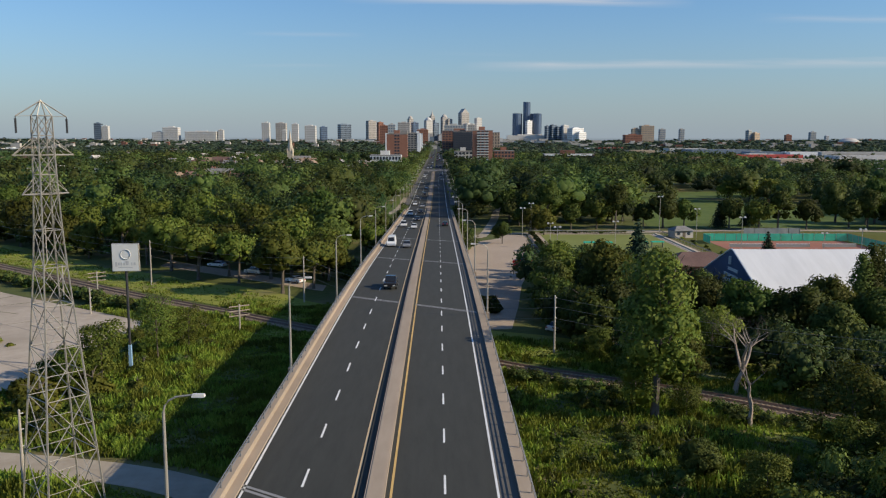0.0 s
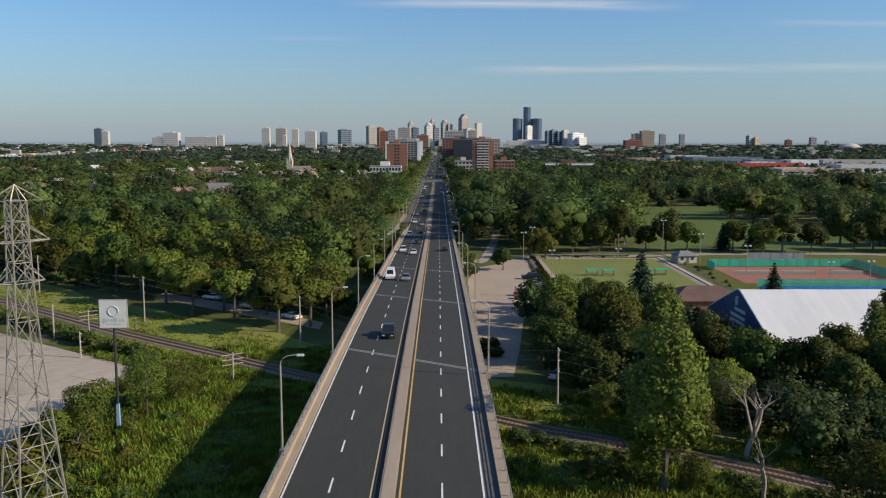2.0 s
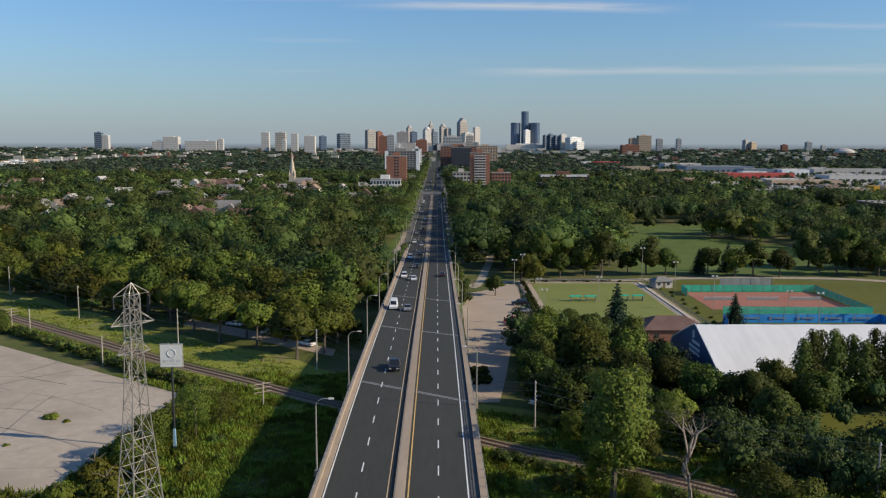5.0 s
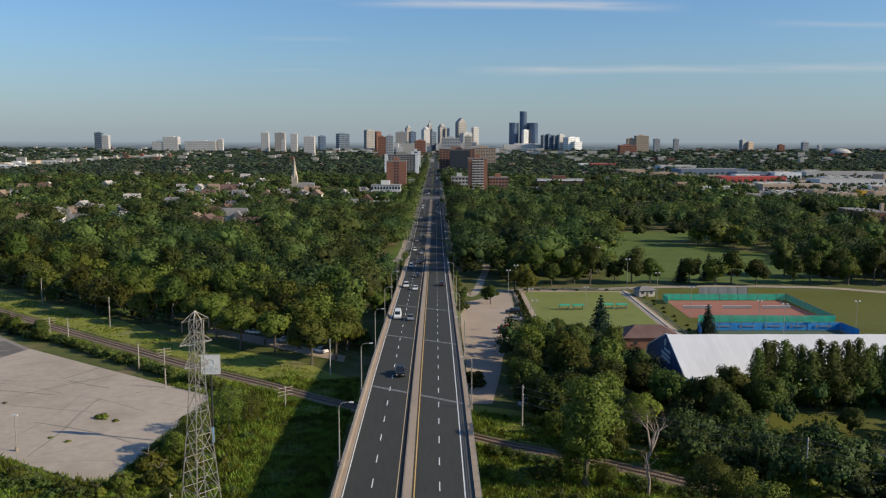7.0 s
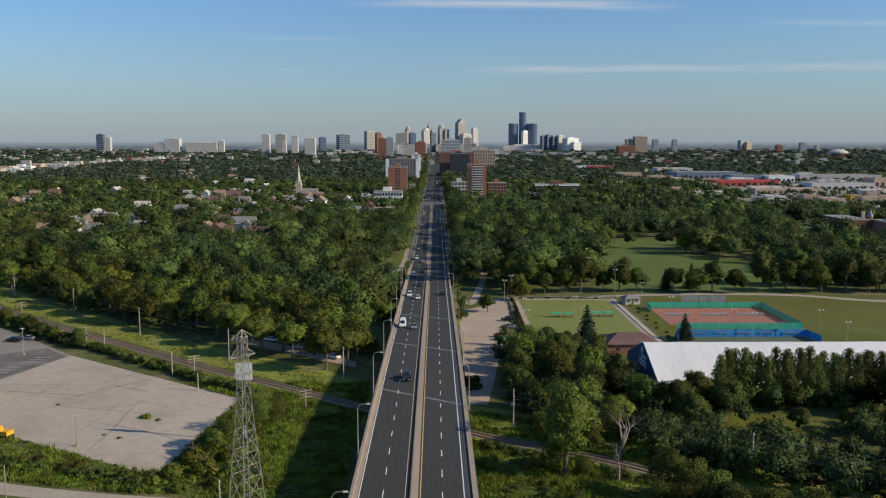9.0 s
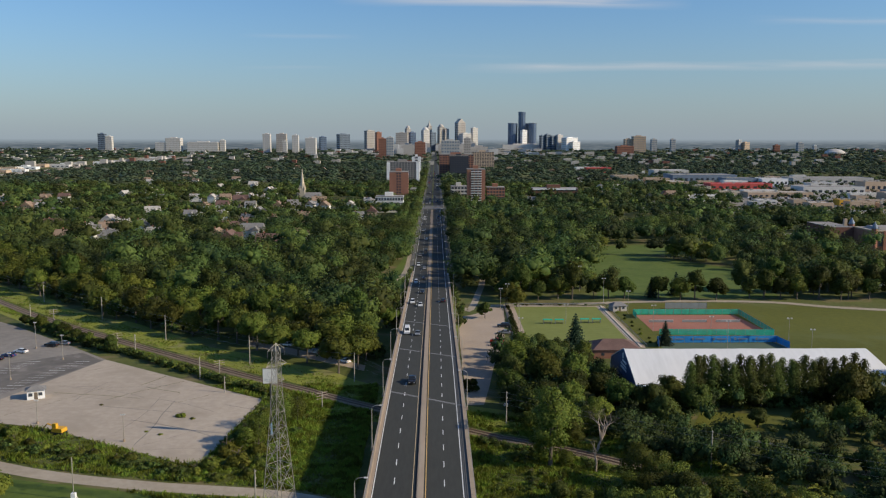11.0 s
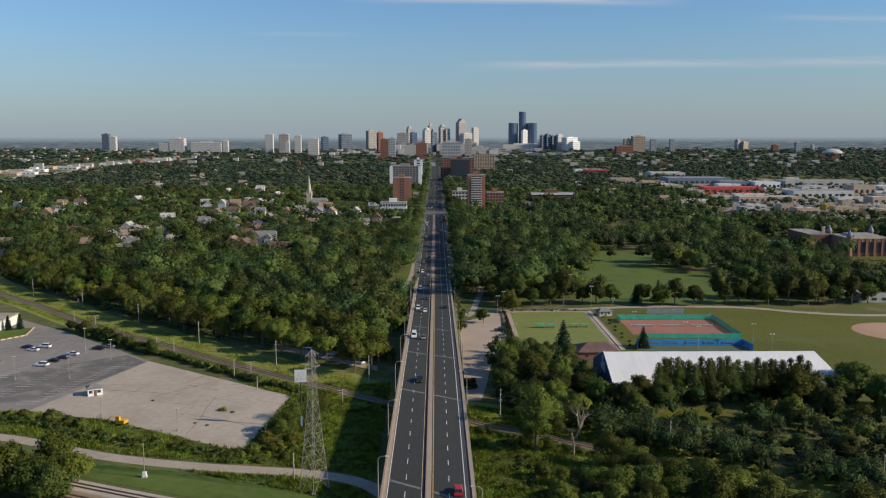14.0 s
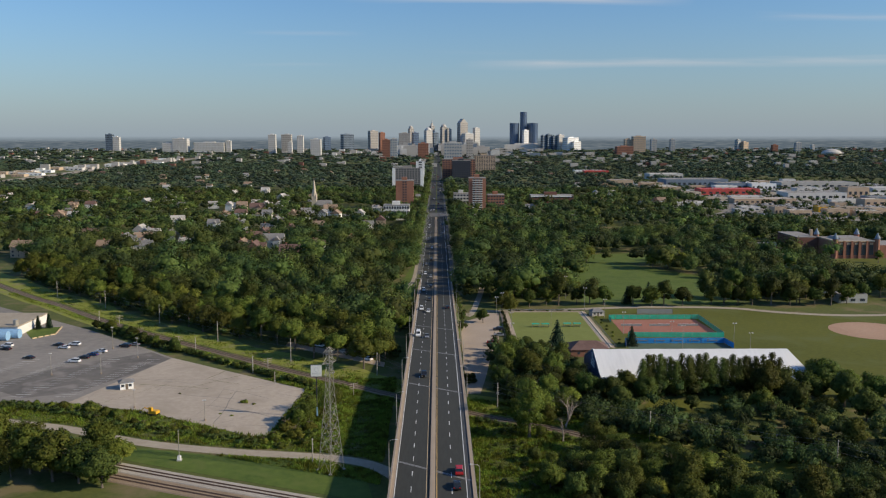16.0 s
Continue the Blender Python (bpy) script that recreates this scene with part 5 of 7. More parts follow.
def slab(name, x, y, w, d, h, wall, label, storeys, bays, glass=M_WINDOW, ends=0.0, balcony=None, base=0.0):
    """A block of flats or offices with a window in every bay of every storey, on the front and the sides."""
    t = thing(name, (x, y, base), label, "building", "avenue blocks")
    hw, hd = w / 2, d / 2
    walls = part("wall", Geo().box(-hw, -hd, -1, hw, hd, h), wall, t)
    step, run = h / storeys, w - 2 * ends
    pane = Geo().box(-run * 0.34 / bays, -0.12, 0, run * 0.34 / bays, 0.1, step * 0.52).mesh("window", glass)
    band = Geo().box(-0.12, -hd * 0.7, 0, 0.12, hd * 0.7, step * 0.5).mesh("side_window", glass)
    for k in range(storeys):
        z0 = step * (k + 0.32)
        for c in range(bays):
            part("window", pane, None, walls, at=pose(-hw + ends + run * (c + 0.5) / bays, -hd, z0))
        for s in (-1, 1):
            part("side_window", band, None, walls, at=pose(s * hw, 0, z0))
        if balcony:
            part("balcony", Geo().box(-hw + ends, -hd - 1.3, step * k, hw - ends, -hd, step * k + 0.25).box(-hw + ends, -hd - 1.35, step * k, hw - ends, -hd - 1.2, step * k + 1.1), balcony, walls, "pale balcony strip")
    if name == "office_slab":
        for s in (-1, 1):
            a, b = sorted((s * (hw + 0.3), s * (hw - ends + 0.4)))
            part("end_wall", Geo().box(a, -hd - 0.3, -1, b, hd + 0.3, h + 0.4), M_WHITE, t, "blank white end wall")
    part("roof", Geo().box(-hw - 0.2, -hd - 0.2, h, hw + 0.2, hd + 0.2, h + 0.7, 0.1), M_ROOF_GREY, t)
    part("roof_house", Geo().box(-hw * 0.35, -hd * 0.4, h + 0.6, hw * 0.25, hd * 0.4, h + 4.2, 0.1), wall, t)
    BUILT.append((x, y, hw + 6, hd + 6))
    return t


slab("apartment_tower", 44.7, 862, 20, 22, 37.4, M_BRICK, "orange-brown brick apartment tower with pale balcony strips", 14, 3, ends=4.0, balcony=M_PALE)
BUILT.append((44.7, 832, 12, 22))
slab("apartment_tower", -42, 875, 21, 20, 33.8, M_BRICK, "red brick tower with a dark central recess", 11, 2, ends=7.5)
slab("office_slab", -49.4, 1202, 49, 18, 36.4, M_ROOF_GREY, "white-ended slab with dark window bands", 12, 9, ends=5)
slab("white_block", -36.6, 1540, 17, 20, 37.9, M_WHITE, "plain white tower block", 8, 1, ends=4)
slab("podium_building", -45.5, 740, 27, 18, 15.0, M_SIDING, "low white office building with ribbon windows", 3, 10)
slab("dark_block", 43.4, 1480, 35, 16, 40.4, M_DARK, "dark windowless office block", 10, 8)
slab("brown_block", 39, 1505, 64, 18, 42.6, M_BRICK, "wide brown brick office block behind the dark one", 10, 12)
slab("tan_block", 109, 1865, 51, 24, 42, M_TAN, "tan brick apartment block", 13, 9)
t = slab("school_wing", 141, 916, 53, 20, 13, M_BRICK_DARK, "long low brick building with white roof edge", 3, 12)
part("fascia", Geo().box(-27, -10.6, 11.6, 24, -10.1, 13.2), M_WHITE, t, "white roof edge")
slab("low_block", 27, 905, 19, 20, 16, M_PALE, "pale low-rise block beside the avenue", 4, 5)
slab("brick_block", 67, 866, 20, 20, 17, M_BRICK, "low brick block beside the tower", 5, 6)


def house(x, y, w, d, h, turn, wall, roof, label, wing=True):
    t = thing("house", (x, y, 0, 0, 0, turn), label, "house", "houses among trees")
    hw, hd = w / 2, d / 2
    body = part("wall", Geo().box(-hw, -hd, -0.3, hw, hd, h), wall, t)
    e, p = 0.5, 0.42 * d
    g = Geo().add([(-hw - e, -hd - e, h - 0.2), (hw + e, -hd - e, h - 0.2), (hw + e, hd + e, h - 0.2), (-hw - e, hd + e, h - 0.2), (-hw - e, 0, h + p), (hw + e, 0, h + p)], [(0, 1, 5, 4), (2, 3, 4, 5), (1, 2, 5), (3, 0, 4), (3, 2, 1, 0)])
    if wing:
        g.add([(hw * 0.1, -hd - 2.6, h - 0.25), (hw * 0.8, -hd - 2.6, h - 0.25), (hw * 0.8, 0, h - 0.25), (hw * 0.1, 0, h - 0.25), (hw * 0.45, -hd - 2.6, h + p * 0.62), (hw * 0.45, 0, h + p * 0.62)], [(0, 1, 4), (1, 2, 5, 4), (3, 0, 4, 5)])
        part("porch", Geo().box(hw * 0.14, -hd - 2.2, -0.3, hw * 0.76, -hd, h - 0.3), wall, t)
    part("roof", g, roof, t)
    part("chimney", Geo().box(-hw * 0.5, hd * 0.1, h, -hw * 0.5 + 0.8, hd * 0.1 + 0.8, h + p + 1.0), M_BRICK, t, "brick chimney")
    for k in range(3 if wing else 1):
        for z0 in ((1.0, 3.8) if h > 5 else (1.0,)):
            a = -hw + w * (k + 0.3) / 3
            part("window", Geo().box(a, -hd - 0.06, z0, a + 1.3, -hd + 0.05, z0 + 1.3), M_WINDOW, body)
    BUILT.append((x, y, hw + 1.0, hd + 2.0))


def glade(x, y):
    """Openings in the wood: gardens and streets."""
    return noise.noise((x * 0.016, y * 0.012, 4)) < -0.06


HOUSES = ((-246.3, 474.6, 0), (-244.7, 504.4, 1), (-252.6, 663.9, 2), (-259.5, 582.1, 2), (-149.2, 528.4, 3), (-146.5, 555.5, 3), (-149.6, 486.3, 4), (-105.4, 440, 5), (-155.2, 651.9, 1), (-210.2, 983.3, 2), (-207.1, 808, 3),
          (-304, 462.9, 0), (-359.9, 890.8, 2), (-352.6, 955.4, 2), (-293.3, 1062.2, 2), (-261.3, 1123.7, 2), (-121.9, 792.1, 4), (-130, 505, 1), (-135, 460, 3), (-236, 520, 4))
LOOKS = ((M_TAN, M_SHINGLE_BROWN, "tan house with a brown shingle roof"), (M_SIDING, M_SHINGLE_GREY, "pale house with a grey shingle roof"), (M_SIDING, M_STONE, "white house with a pale grey roof"),
         (M_TAN, M_SHINGLE_RED, "tan brick house with a dull red roof"), (M_SIDING, M_SHINGLE_BROWN, "white house with a brown roof"), (M_SIDING, M_SHINGLE_RED, "white house with a reddish roof"))
rng = random.Random(77)
for x, y, k in HOUSES:
    house(x, y, rng.uniform(12, 16), rng.uniform(9, 11), rng.uniform(6.5, 8.0), rng.choice((0, 90, 12, 78)), *LOOKS[k])
    BUILT.append((x + 1, y - 10, 7, 9))
for y0 in (486, 552, 640, 735, 850):
    x = -0.5 * (y0 + 146)
    while x < -75:
        y = y0 + rng.uniform(-7, 7)
        if glade(x, y) and rng.random() < 0.75 and free(x, y, 7):
            house(x, y, rng.uniform(9, 12), rng.uniform(8, 9.5), rng.uniform(6.2, 7.8), rng.choice((0, 0, 90, 84, 8)), *LOOKS[rng.choice((1, 1, 2, 2, 4, 0, 5))], wing=rng.random() < 0.5)
            BUILT.append((x, y - 9, 7, 8))
        x += rng.uniform(12, 16)
for k in range(90):
    y = 470 + 1450 * rng.random() ** 1.3
    x = rng.uniform(-0.52, 0.30) * (y + 146)
    if (x > 0 and y < 800) or not free(x, y, 9):
        continue
    house(x, y, rng.uniform(9, 13), rng.uniform(7, 9), rng.uniform(5.0, 7.0), rng.choice((0, 0, 90, 90, 8)), *LOOKS[rng.choice((0, 1, 1, 2, 2, 3, 4, 4))], wing=False)
    if y < 1000 and k % 2:
        BUILT.append((x, y - 13, 7, 13))


def church(x, y):
    t = thing("church", (x, y, 0), "church with a tall pale stone spire", "church")
    part("tower", Geo().box(-3, -3, -0.5, 3, 3, 17, 0.25), M_SPIRE, t, "square stone tower")
    part("spire", Geo().tube([(0, 0, 17), (0, 0, 28), (0, 0, 38.5)], [3.0, 1.5, 0.08], 8), M_SPIRE, t, "pointed stone spire")
    for a in (-2.6, 2.6):
        for b in (-2.6, 2.6):
            part("pinnacle", Geo().tube([(a, b, 15), (a, b, 18), (a, b, 21.5)], [0.6, 0.5, 0.03], 6), M_SPIRE, t)
    part("nave", Geo().box(3, -6, -0.5, 20, 6, 7), M_SPIRE, t, "stone nave")
    part("roof", Geo().add([(3, -6.6, 6.8), (20.5, -6.6, 6.8), (20.5, 6.6, 6.8), (3, 6.6, 6.8), (3, 0, 12.5), (20.5, 0, 12.5)], [(0, 1, 5, 4), (2, 3, 4, 5), (1, 2, 5), (3, 0, 4)]), M_SHINGLE_GREY, t, "steep grey roof")
    for k in range(3):
        part("window", Geo().box(6 + 4.8 * k, -6.1, 2, 7.6 + 4.8 * k, -5.9, 5.6), M_WINDOW, t, "tall narrow window")
    BUILT.append((x + 6, y, 14, 9))


church(-147.4, 845)


def shed(name, x0, y0, w, d, h, wall, roof, label, bays=8, category="building", units=3):
    """A flat-roofed commercial building with parapet, front openings and roof units."""
    t = thing(name, (x0, y0, 0), label + " on open ground", category, "commercial buildings")
    hw, hd = w / 2, d / 2
    part("wall", Geo().box(-hw, -hd, -0.5, hw, hd, h), wall, t)
    part("roof", Geo().box(-hw + 0.5, -hd + 0.5, h - 0.1, hw - 0.5, hd - 0.5, h + 0.15), roof, t)
    g = Geo()
    for a in ((-hw, -hd, hw, -hd + 0.4), (-hw, hd - 0.4, hw, hd), (-hw, -hd + 0.4, -hw + 0.4, hd - 0.4), (hw - 0.4, -hd + 0.4, hw, hd - 0.4)):
        g.box(a[0], a[1], h, a[2], a[3], h + 0.8)
    part("parapet", g, wall, t)
    r = random.Random(int(x0 * 7 + y0))
    for k in range(bays):
        a = -hw + w * (k + 0.25) / bays
        part("window", Geo().box(a, -hd - 0.08, h * 0.25, a + w * 0.5 / bays, -hd + 0.05, h * 0.6), M_WINDOW, t)
    for k in range(units):
        a, b = r.uniform(-0.4, 0.4) * w, r.uniform(-0.35, 0.35) * d
        part("roof_unit", Geo().box(a, b, h + 0.1, a + 3, b + 2.4, h + 1.9, 0.1), M_GALV, t, "grey rooftop unit")
    BUILT.append((x0, y0, hw + 3, hd + 3))
    return t


setting("retail_parking", Geo().prism([(262, 720), (330, 830), (345, 1480), (740, 1520), (930, 1200), (600, 780), (430, 715)], -0.1, 0.05), M_LOT_DARK, "wide worn parking areas between shops", "parking lot")
SHOPS = (("warehouse", 447, 1340, 107, 60, 12, M_STEEL_BLUE, M_ROOF_GREY, "long blue-grey warehouse", 12), ("warehouse", 480, 1250, 50, 36, 10, M_STEEL_BLUE, M_ROOF_GREY, "blue-grey metal warehouse", 6),
         ("store", 526, 1233, 40, 36, 10, M_WHITE, M_ROOF_WHITE, "white flat-roofed store", 6), ("warehouse", 640, 1290, 130, 50, 9, M_CONCRETE_GREY, M_ROOF_GREY, "wide grey warehouse", 10),
         ("store", 434, 1122, 88, 32, 8, M_ROOF_RED, M_ROOF_RED, "store with bright red metal walls and roof", 9), ("store", 519, 1026, 81, 40, 9, M_PALE, M_ROOF_GREY, "pale store with a grey roof", 9),
         ("store", 601, 1072, 31, 28, 13, M_TAN, M_ROOF_GREY, "tall tan store", 4), ("store", 353, 1752, 54, 30, 10, M_ROOF_RED, M_ROOF_RED, "red-fronted store", 6), ("store", 345, 1800, 66, 34, 9, M_WHITE, M_ROOF_WHITE, "white warehouse store", 6),
         ("warehouse", 461, 1582, 68, 44, 11, M_PALE, M_ROOF_WHITE, "pale warehouse", 8), ("store", 443, 823, 17, 16, 5.5, M_YELLOW, M_ROOF_GREY, "store with a bright yellow front", 3), ("store", 473, 823, 38, 18, 5, M_TAN, M_ROOF_GREY, "low tan store", 5),
         ("store", 302, 886, 69, 30, 6, M_PALE, M_ROOF_WHITE, "low store with a white flat roof", 9), ("store", 421, 951, 80, 26, 6, M_TAN, M_ROOF_WHITE, "long pale shop row", 12), ("store", 316, 1327, 40, 32, 11, M_TAN, M_ROOF_GREY, "tan warehouse", 5),
         ("store", 354, 1177, 44, 32, 8, M_TAN, M_ROOF_WHITE, "tan white-roofed store", 5), ("store", 463, 764, 28, 20, 6, M_TAN, M_ROOF_WHITE, "small tan shop", 4), ("store", 578, 952, 42, 26, 8, M_STEEL_BLUE, M_ROOF_GREY, "blue-grey shop", 5),
         ("store", 690, 1150, 60, 36, 8, M_PALE, M_ROOF_WHITE, "pale store with a white roof", 6))
for a in SHOPS:
    shed(*a)
rng = random.Random(21)
for k in range(90):
    x, y = rng.uniform(300, 720), rng.uniform(740, 1420)
    if inside(x, y, OPEN[11]) and all(abs(x - b[0]) > b[2] + 12 or abs(y - b[1]) > b[3] + 10 for b in BUILT):
        shed("store", x, y, rng.uniform(12, 46), rng.uniform(10, 24), rng.uniform(4.0, 8), rng.choice((M_PALE, M_TAN, M_TAN, M_SIDING, M_SIDING, M_SPIRE)), rng.choice((M_ROOF_WHITE, M_ROOF_WHITE, M_ROOF_GREY, M_ROOF_GREY, M_PATH)), "flat-roofed shop among parking areas", 3, units=1)
for k in range(54):
    y = rng.uniform(1480, 3050)
    x = float(np.interp(y, (1440, 1850, 2200, 2500, 3050), (-905, -965, -990, -945, -1010))) + rng.uniform(-55, 45)
    shed("warehouse", x, y, rng.uniform(16, 60), rng.uniform(12, 26), rng.uniform(4, 7.5), rng.choice((M_PALE, M_TAN, M_WHITE, M_STONE)), M_ROOF_WHITE, "pale industrial building beside the highway", 4, units=1)
# low pale buildings scattered over the far plain
g = Geo()
for k in range(260):
    y = 2000 + 2600 * rng.random()
    x = rng.uniform(-0.56, 0.56) * (y + 146)
    w, d, h = rng.uniform(8, 26), rng.uniform(8, 16), rng.uniform(9, 17)
    z = far_rise(x, y)
    g.box(x - w / 2, y - d / 2, z - 1, x + w / 2, y + d / 2, z + h)
tagged(part("distant_buildings", g, M_STONE), "low pale buildings scattered over the far plain", "buildings", "", "stuff")
g = Geo()
for k in range(60):
    y = 2100 + 2500 * rng.random()
    x = rng.uniform(-0.56, 0.56) * (y + 146)
    w, d, h = rng.uniform(8, 24), rng.uniform(8, 16), rng.uniform(9, 18)
    z = far_rise(x, y)
    g.box(x - w / 2, y - d / 2, z - 1, x + w / 2, y + d / 2, z + h)
tagged(part("distant_brick_buildings", g, M_BRICK_DARK), "brown buildings scattered over the far plain", "buildings", "", "stuff")


# the lower blocks between the towers
for mat, n, name in ((M_STONE, 90, "grey_city_blocks"), (M_PALE, 60, "pale_city_blocks"), (M_STEEL_BLUE, 35, "blue_grey_city_blocks")):
    g = Geo()
    for k in range(n):
        y = rng.uniform(3300, 4480)
        x = rng.gauss(20, 230)
        w, d, h = rng.uniform(18, 46), rng.uniform(14, 30), rng.uniform(14, 34) * (1.5 if abs(x) < 240 else 0.62)
        z = far_rise(x, y)
        if not -30 < x < 22:
            g.box(x - w / 2, y - d / 2, z - 1, x + w / 2, y + d / 2, z + h)
    tagged(part(name, g, mat), "low city blocks between the far towers", "buildings", "", "stuff")


def armoury(x, y):
    t = thing("school_building", (x, y, 0), "large red brick collegiate building with corner turrets", "school")
    hall = part("hall", Geo().box(0, 0, -0.5, 30, 30, 12).box(30, 3, -0.5, 70, 30, 9), M_BRICK, t, "brick assembly hall")
    part("roof", Geo().box(0.6, 0.6, 12, 29.4, 29.4, 12.4).box(5, 5, 12.3, 25, 24, 14, 1.5).box(30, 3.5, 9, 69.5, 29.5, 9.3), M_ROOF_GREY, t, "grey roof with skylights")
    for k in range(5):
        a = 2.9 + 5.4 * k
        part("window", Geo().box(a, -0.12, 2.5, a + 3.0, 0.1, 9.6), M_WINDOW, hall, "tall dark window")
        part("buttress", Geo().box(a - 2.4, -0.7, -0.5, a - 1.3, 0.2, 12.4), M_BRICK, hall, "brick buttress")
        part("panel", Geo().box(a + 0.4, -0.2, 10.0, a + 2.6, 0.1, 11.2), M_TAN, hall, "pale stone panel")
    part("parapet", Geo().box(-0.3, -0.3, 11.8, 30.3, 0.5, 12.7).box(-0.3, 0.5, 11.8, 0.5, 30, 12.7), M_TAN, t, "pale coping")
    for a, b in ((0, 0), (30, 0), (0, 30), (30, 30)):
        part("turret", Geo().tube([(a, b, -0.5), (a, b, 14)], 1.8, 10), M_BRICK, t, "round brick turret")
        part("cap", Geo().tube([(a, b, 14), (a, b, 14.6), (a, b, 18.5)], [2.1, 2.0, 0.1], 10), M_STEEL_BLUE, t, "conical blue-grey cap")
    part("wing", Geo().box(-16, 26, -0.5, -0.4, 62, 12), M_BRICK_DARK, t, "dark brick wing")
    part("low_wing", Geo().box(-40, 34, -0.5, -16, 50, 5), M_BRICK, t, "low brick wing")
    part("wing_roof", Geo().box(-16.2, 26, 12, -0.3, 62, 12.4).box(-40.2, 34, 5, -16.2, 50, 5.4), M_ROOF_GREY, t, "grey flat roof")
    part("chimney", Geo().box(-3, 34, 11, -1, 36, 17), M_TAN, t, "pale square chimney")
    BUILT.append((x + 14, y + 30, 56, 36))


armoury(280, 447)
for a in (("pavilion", 217, 344, 16, 9, 4.2, M_SIDING, M_ROOF_WHITE, "low park pavilion with a white roof", 4), ("pavilion", 210, 318, 13, 9, 4, M_SIDING, M_ROOF_WHITE, "small pale pavilion", 3), ("pavilion", 214, 290, 15, 9, 4, M_CONCRETE_GREY, M_ROOF_GREY, "low grey park building", 3)):
    shed(*a, units=0)


def wood_near(x, y, r):
    if x < 0:
        return y > track_y(x) + 66 and free(x, y, 2) and not (x < -70 and y > 450 and glade(x, y) and r.random() < 0.93)
    return (y > 300 or (x > 30 and y > 296) or (x > 215 and y > 262)) and free(x, y, 2) and not (70 < x < 172 and y < 330) and not (x > 178 and y < 300)


def wood_mid(x, y, r):
    gap = noise.noise((x * 0.01, y * 0.01, 8)) > 0.33
    if x < -70 and y < 900 and glade(x, y) and r.random() < 0.93:
        return False
    return free(x, y, 2) and not gap and not (abs(y - 786) < 14)


edge = random.Random(8)
spots = []
for y in range(296, 1700, 9):
    if abs(y - 790) < 26:
        continue
    for x, s in ((-19, 1), (-29, 1), (14, 0.75), (24, 0.9)):
        px, py = x + edge.uniform(-1.5, 1.5), y + edge.uniform(-3, 3)
        if all(abs(px - b[0]) > b[2] - 3 or abs(py - b[1]) > b[3] - 3 for b in BUILT) and edge.random() < (0.92 if y < 780 else 0.6) and not inside(px, py, GRAVEL) and not inside(px, py, OPEN[-1]):
            spots.append((px, py, -0.3, edge.uniform(4.2, 6.4), edge.uniform(10, 15.5) * s))
woods("avenue_trees", spots, 7, 0.095, 170, M_WOODS, "street trees lining the avenue", 8, 14, 1)
KINDS = ((M_WOODS, "green broadleaf"), (M_WOODS_DARK, "dark green"), (M_WOODS_OLIVE, "olive green"), (M_WOODS_PALE, "pale green"))
for k, spots in enumerate(species(grow(215, 560, 26000, 9.4, 14.5, wood_near, 2), 4)):
    woods("near_woodland", spots, 15, 0.06, 560, KINDS[k][0], "dense summer woodland of %s trees" % KINDS[k][1], 6, 4 + k, 1)
for k, spots in enumerate(species(grow(560, 1150, 36000, 10.0, 13.0, wood_mid, 3), 7)):
    woods("middle_woodland", spots, 7, 0.1, 92, KINDS[k][0], "%s trees of the leafy neighbourhood" % KINDS[k][1], 6, 5 + k, 1)
woods("far_woodland", scatter(1150, 2300, 24, 11, 18, 13.5, wood_mid, 4), 4, 0.17, 34, M_WOODS_HAZED, "distant belts of green trees", 7, 6, 1)
woods("distant_woodland", scatter(2300, 4700, 50, 13, 20, 31, lambda x, y, r: free(x, y, 2) and r.random() < (0.8 if y < 4000 else 0.8 - (y - 4000) / 1000), 5), 3, 0.3, 6, M_WOODS_HAZED, "trees on the far plain", 6, 7, 1)


def shop_tree(x, y, r):
    return inside(x, y, OPEN[11]) and r.random() < (0.42 if y < 1300 else 0.45) and all(abs(x - b[0]) > b[2] or abs(y - b[1]) > b[3] for b in BUILT)


woods("shopping_trees", scatter(700, 1560, 15, 6, 12, 5.0, shop_tree, 9), 5, 0.16, 50, M_WOODS_DARK, "scattered trees between shops and parking areas", 6, 8, 1)

# parked cars on the retail lots, too small to tell apart
lots = random.Random(4)
g = Geo()
for k in range(900):
    x, y = lots.uniform(290, 800), lots.uniform(730, 1450)
    if inside(x, y, OPEN[11]) and all(abs(x - b[0]) > b[2] or abs(y - b[1]) > b[3] for b in BUILT):
        for j in range(lots.randint(1, 6)):
            g.box(x + 2.8 * j, y, 0.35, x + 2.8 * j + 1.9, y + 4.5, 0.95).box(x + 2.8 * j + 0.15, y + 0.9, 0.95, x + 2.8 * j + 1.75, y + 3.6, 1.5, 0.2)
M_MANY_CARS = material("mixed_car_paint", (0.02, 0.02, 0.025), (0.8, 0.8, 0.8), 0.3, 1, 0.3, 0.0, random_by="island")
tagged(part("parked_cars", g, M_MANY_CARS), "rows of parked cars on the retail lots", "cars", "", "stuff")


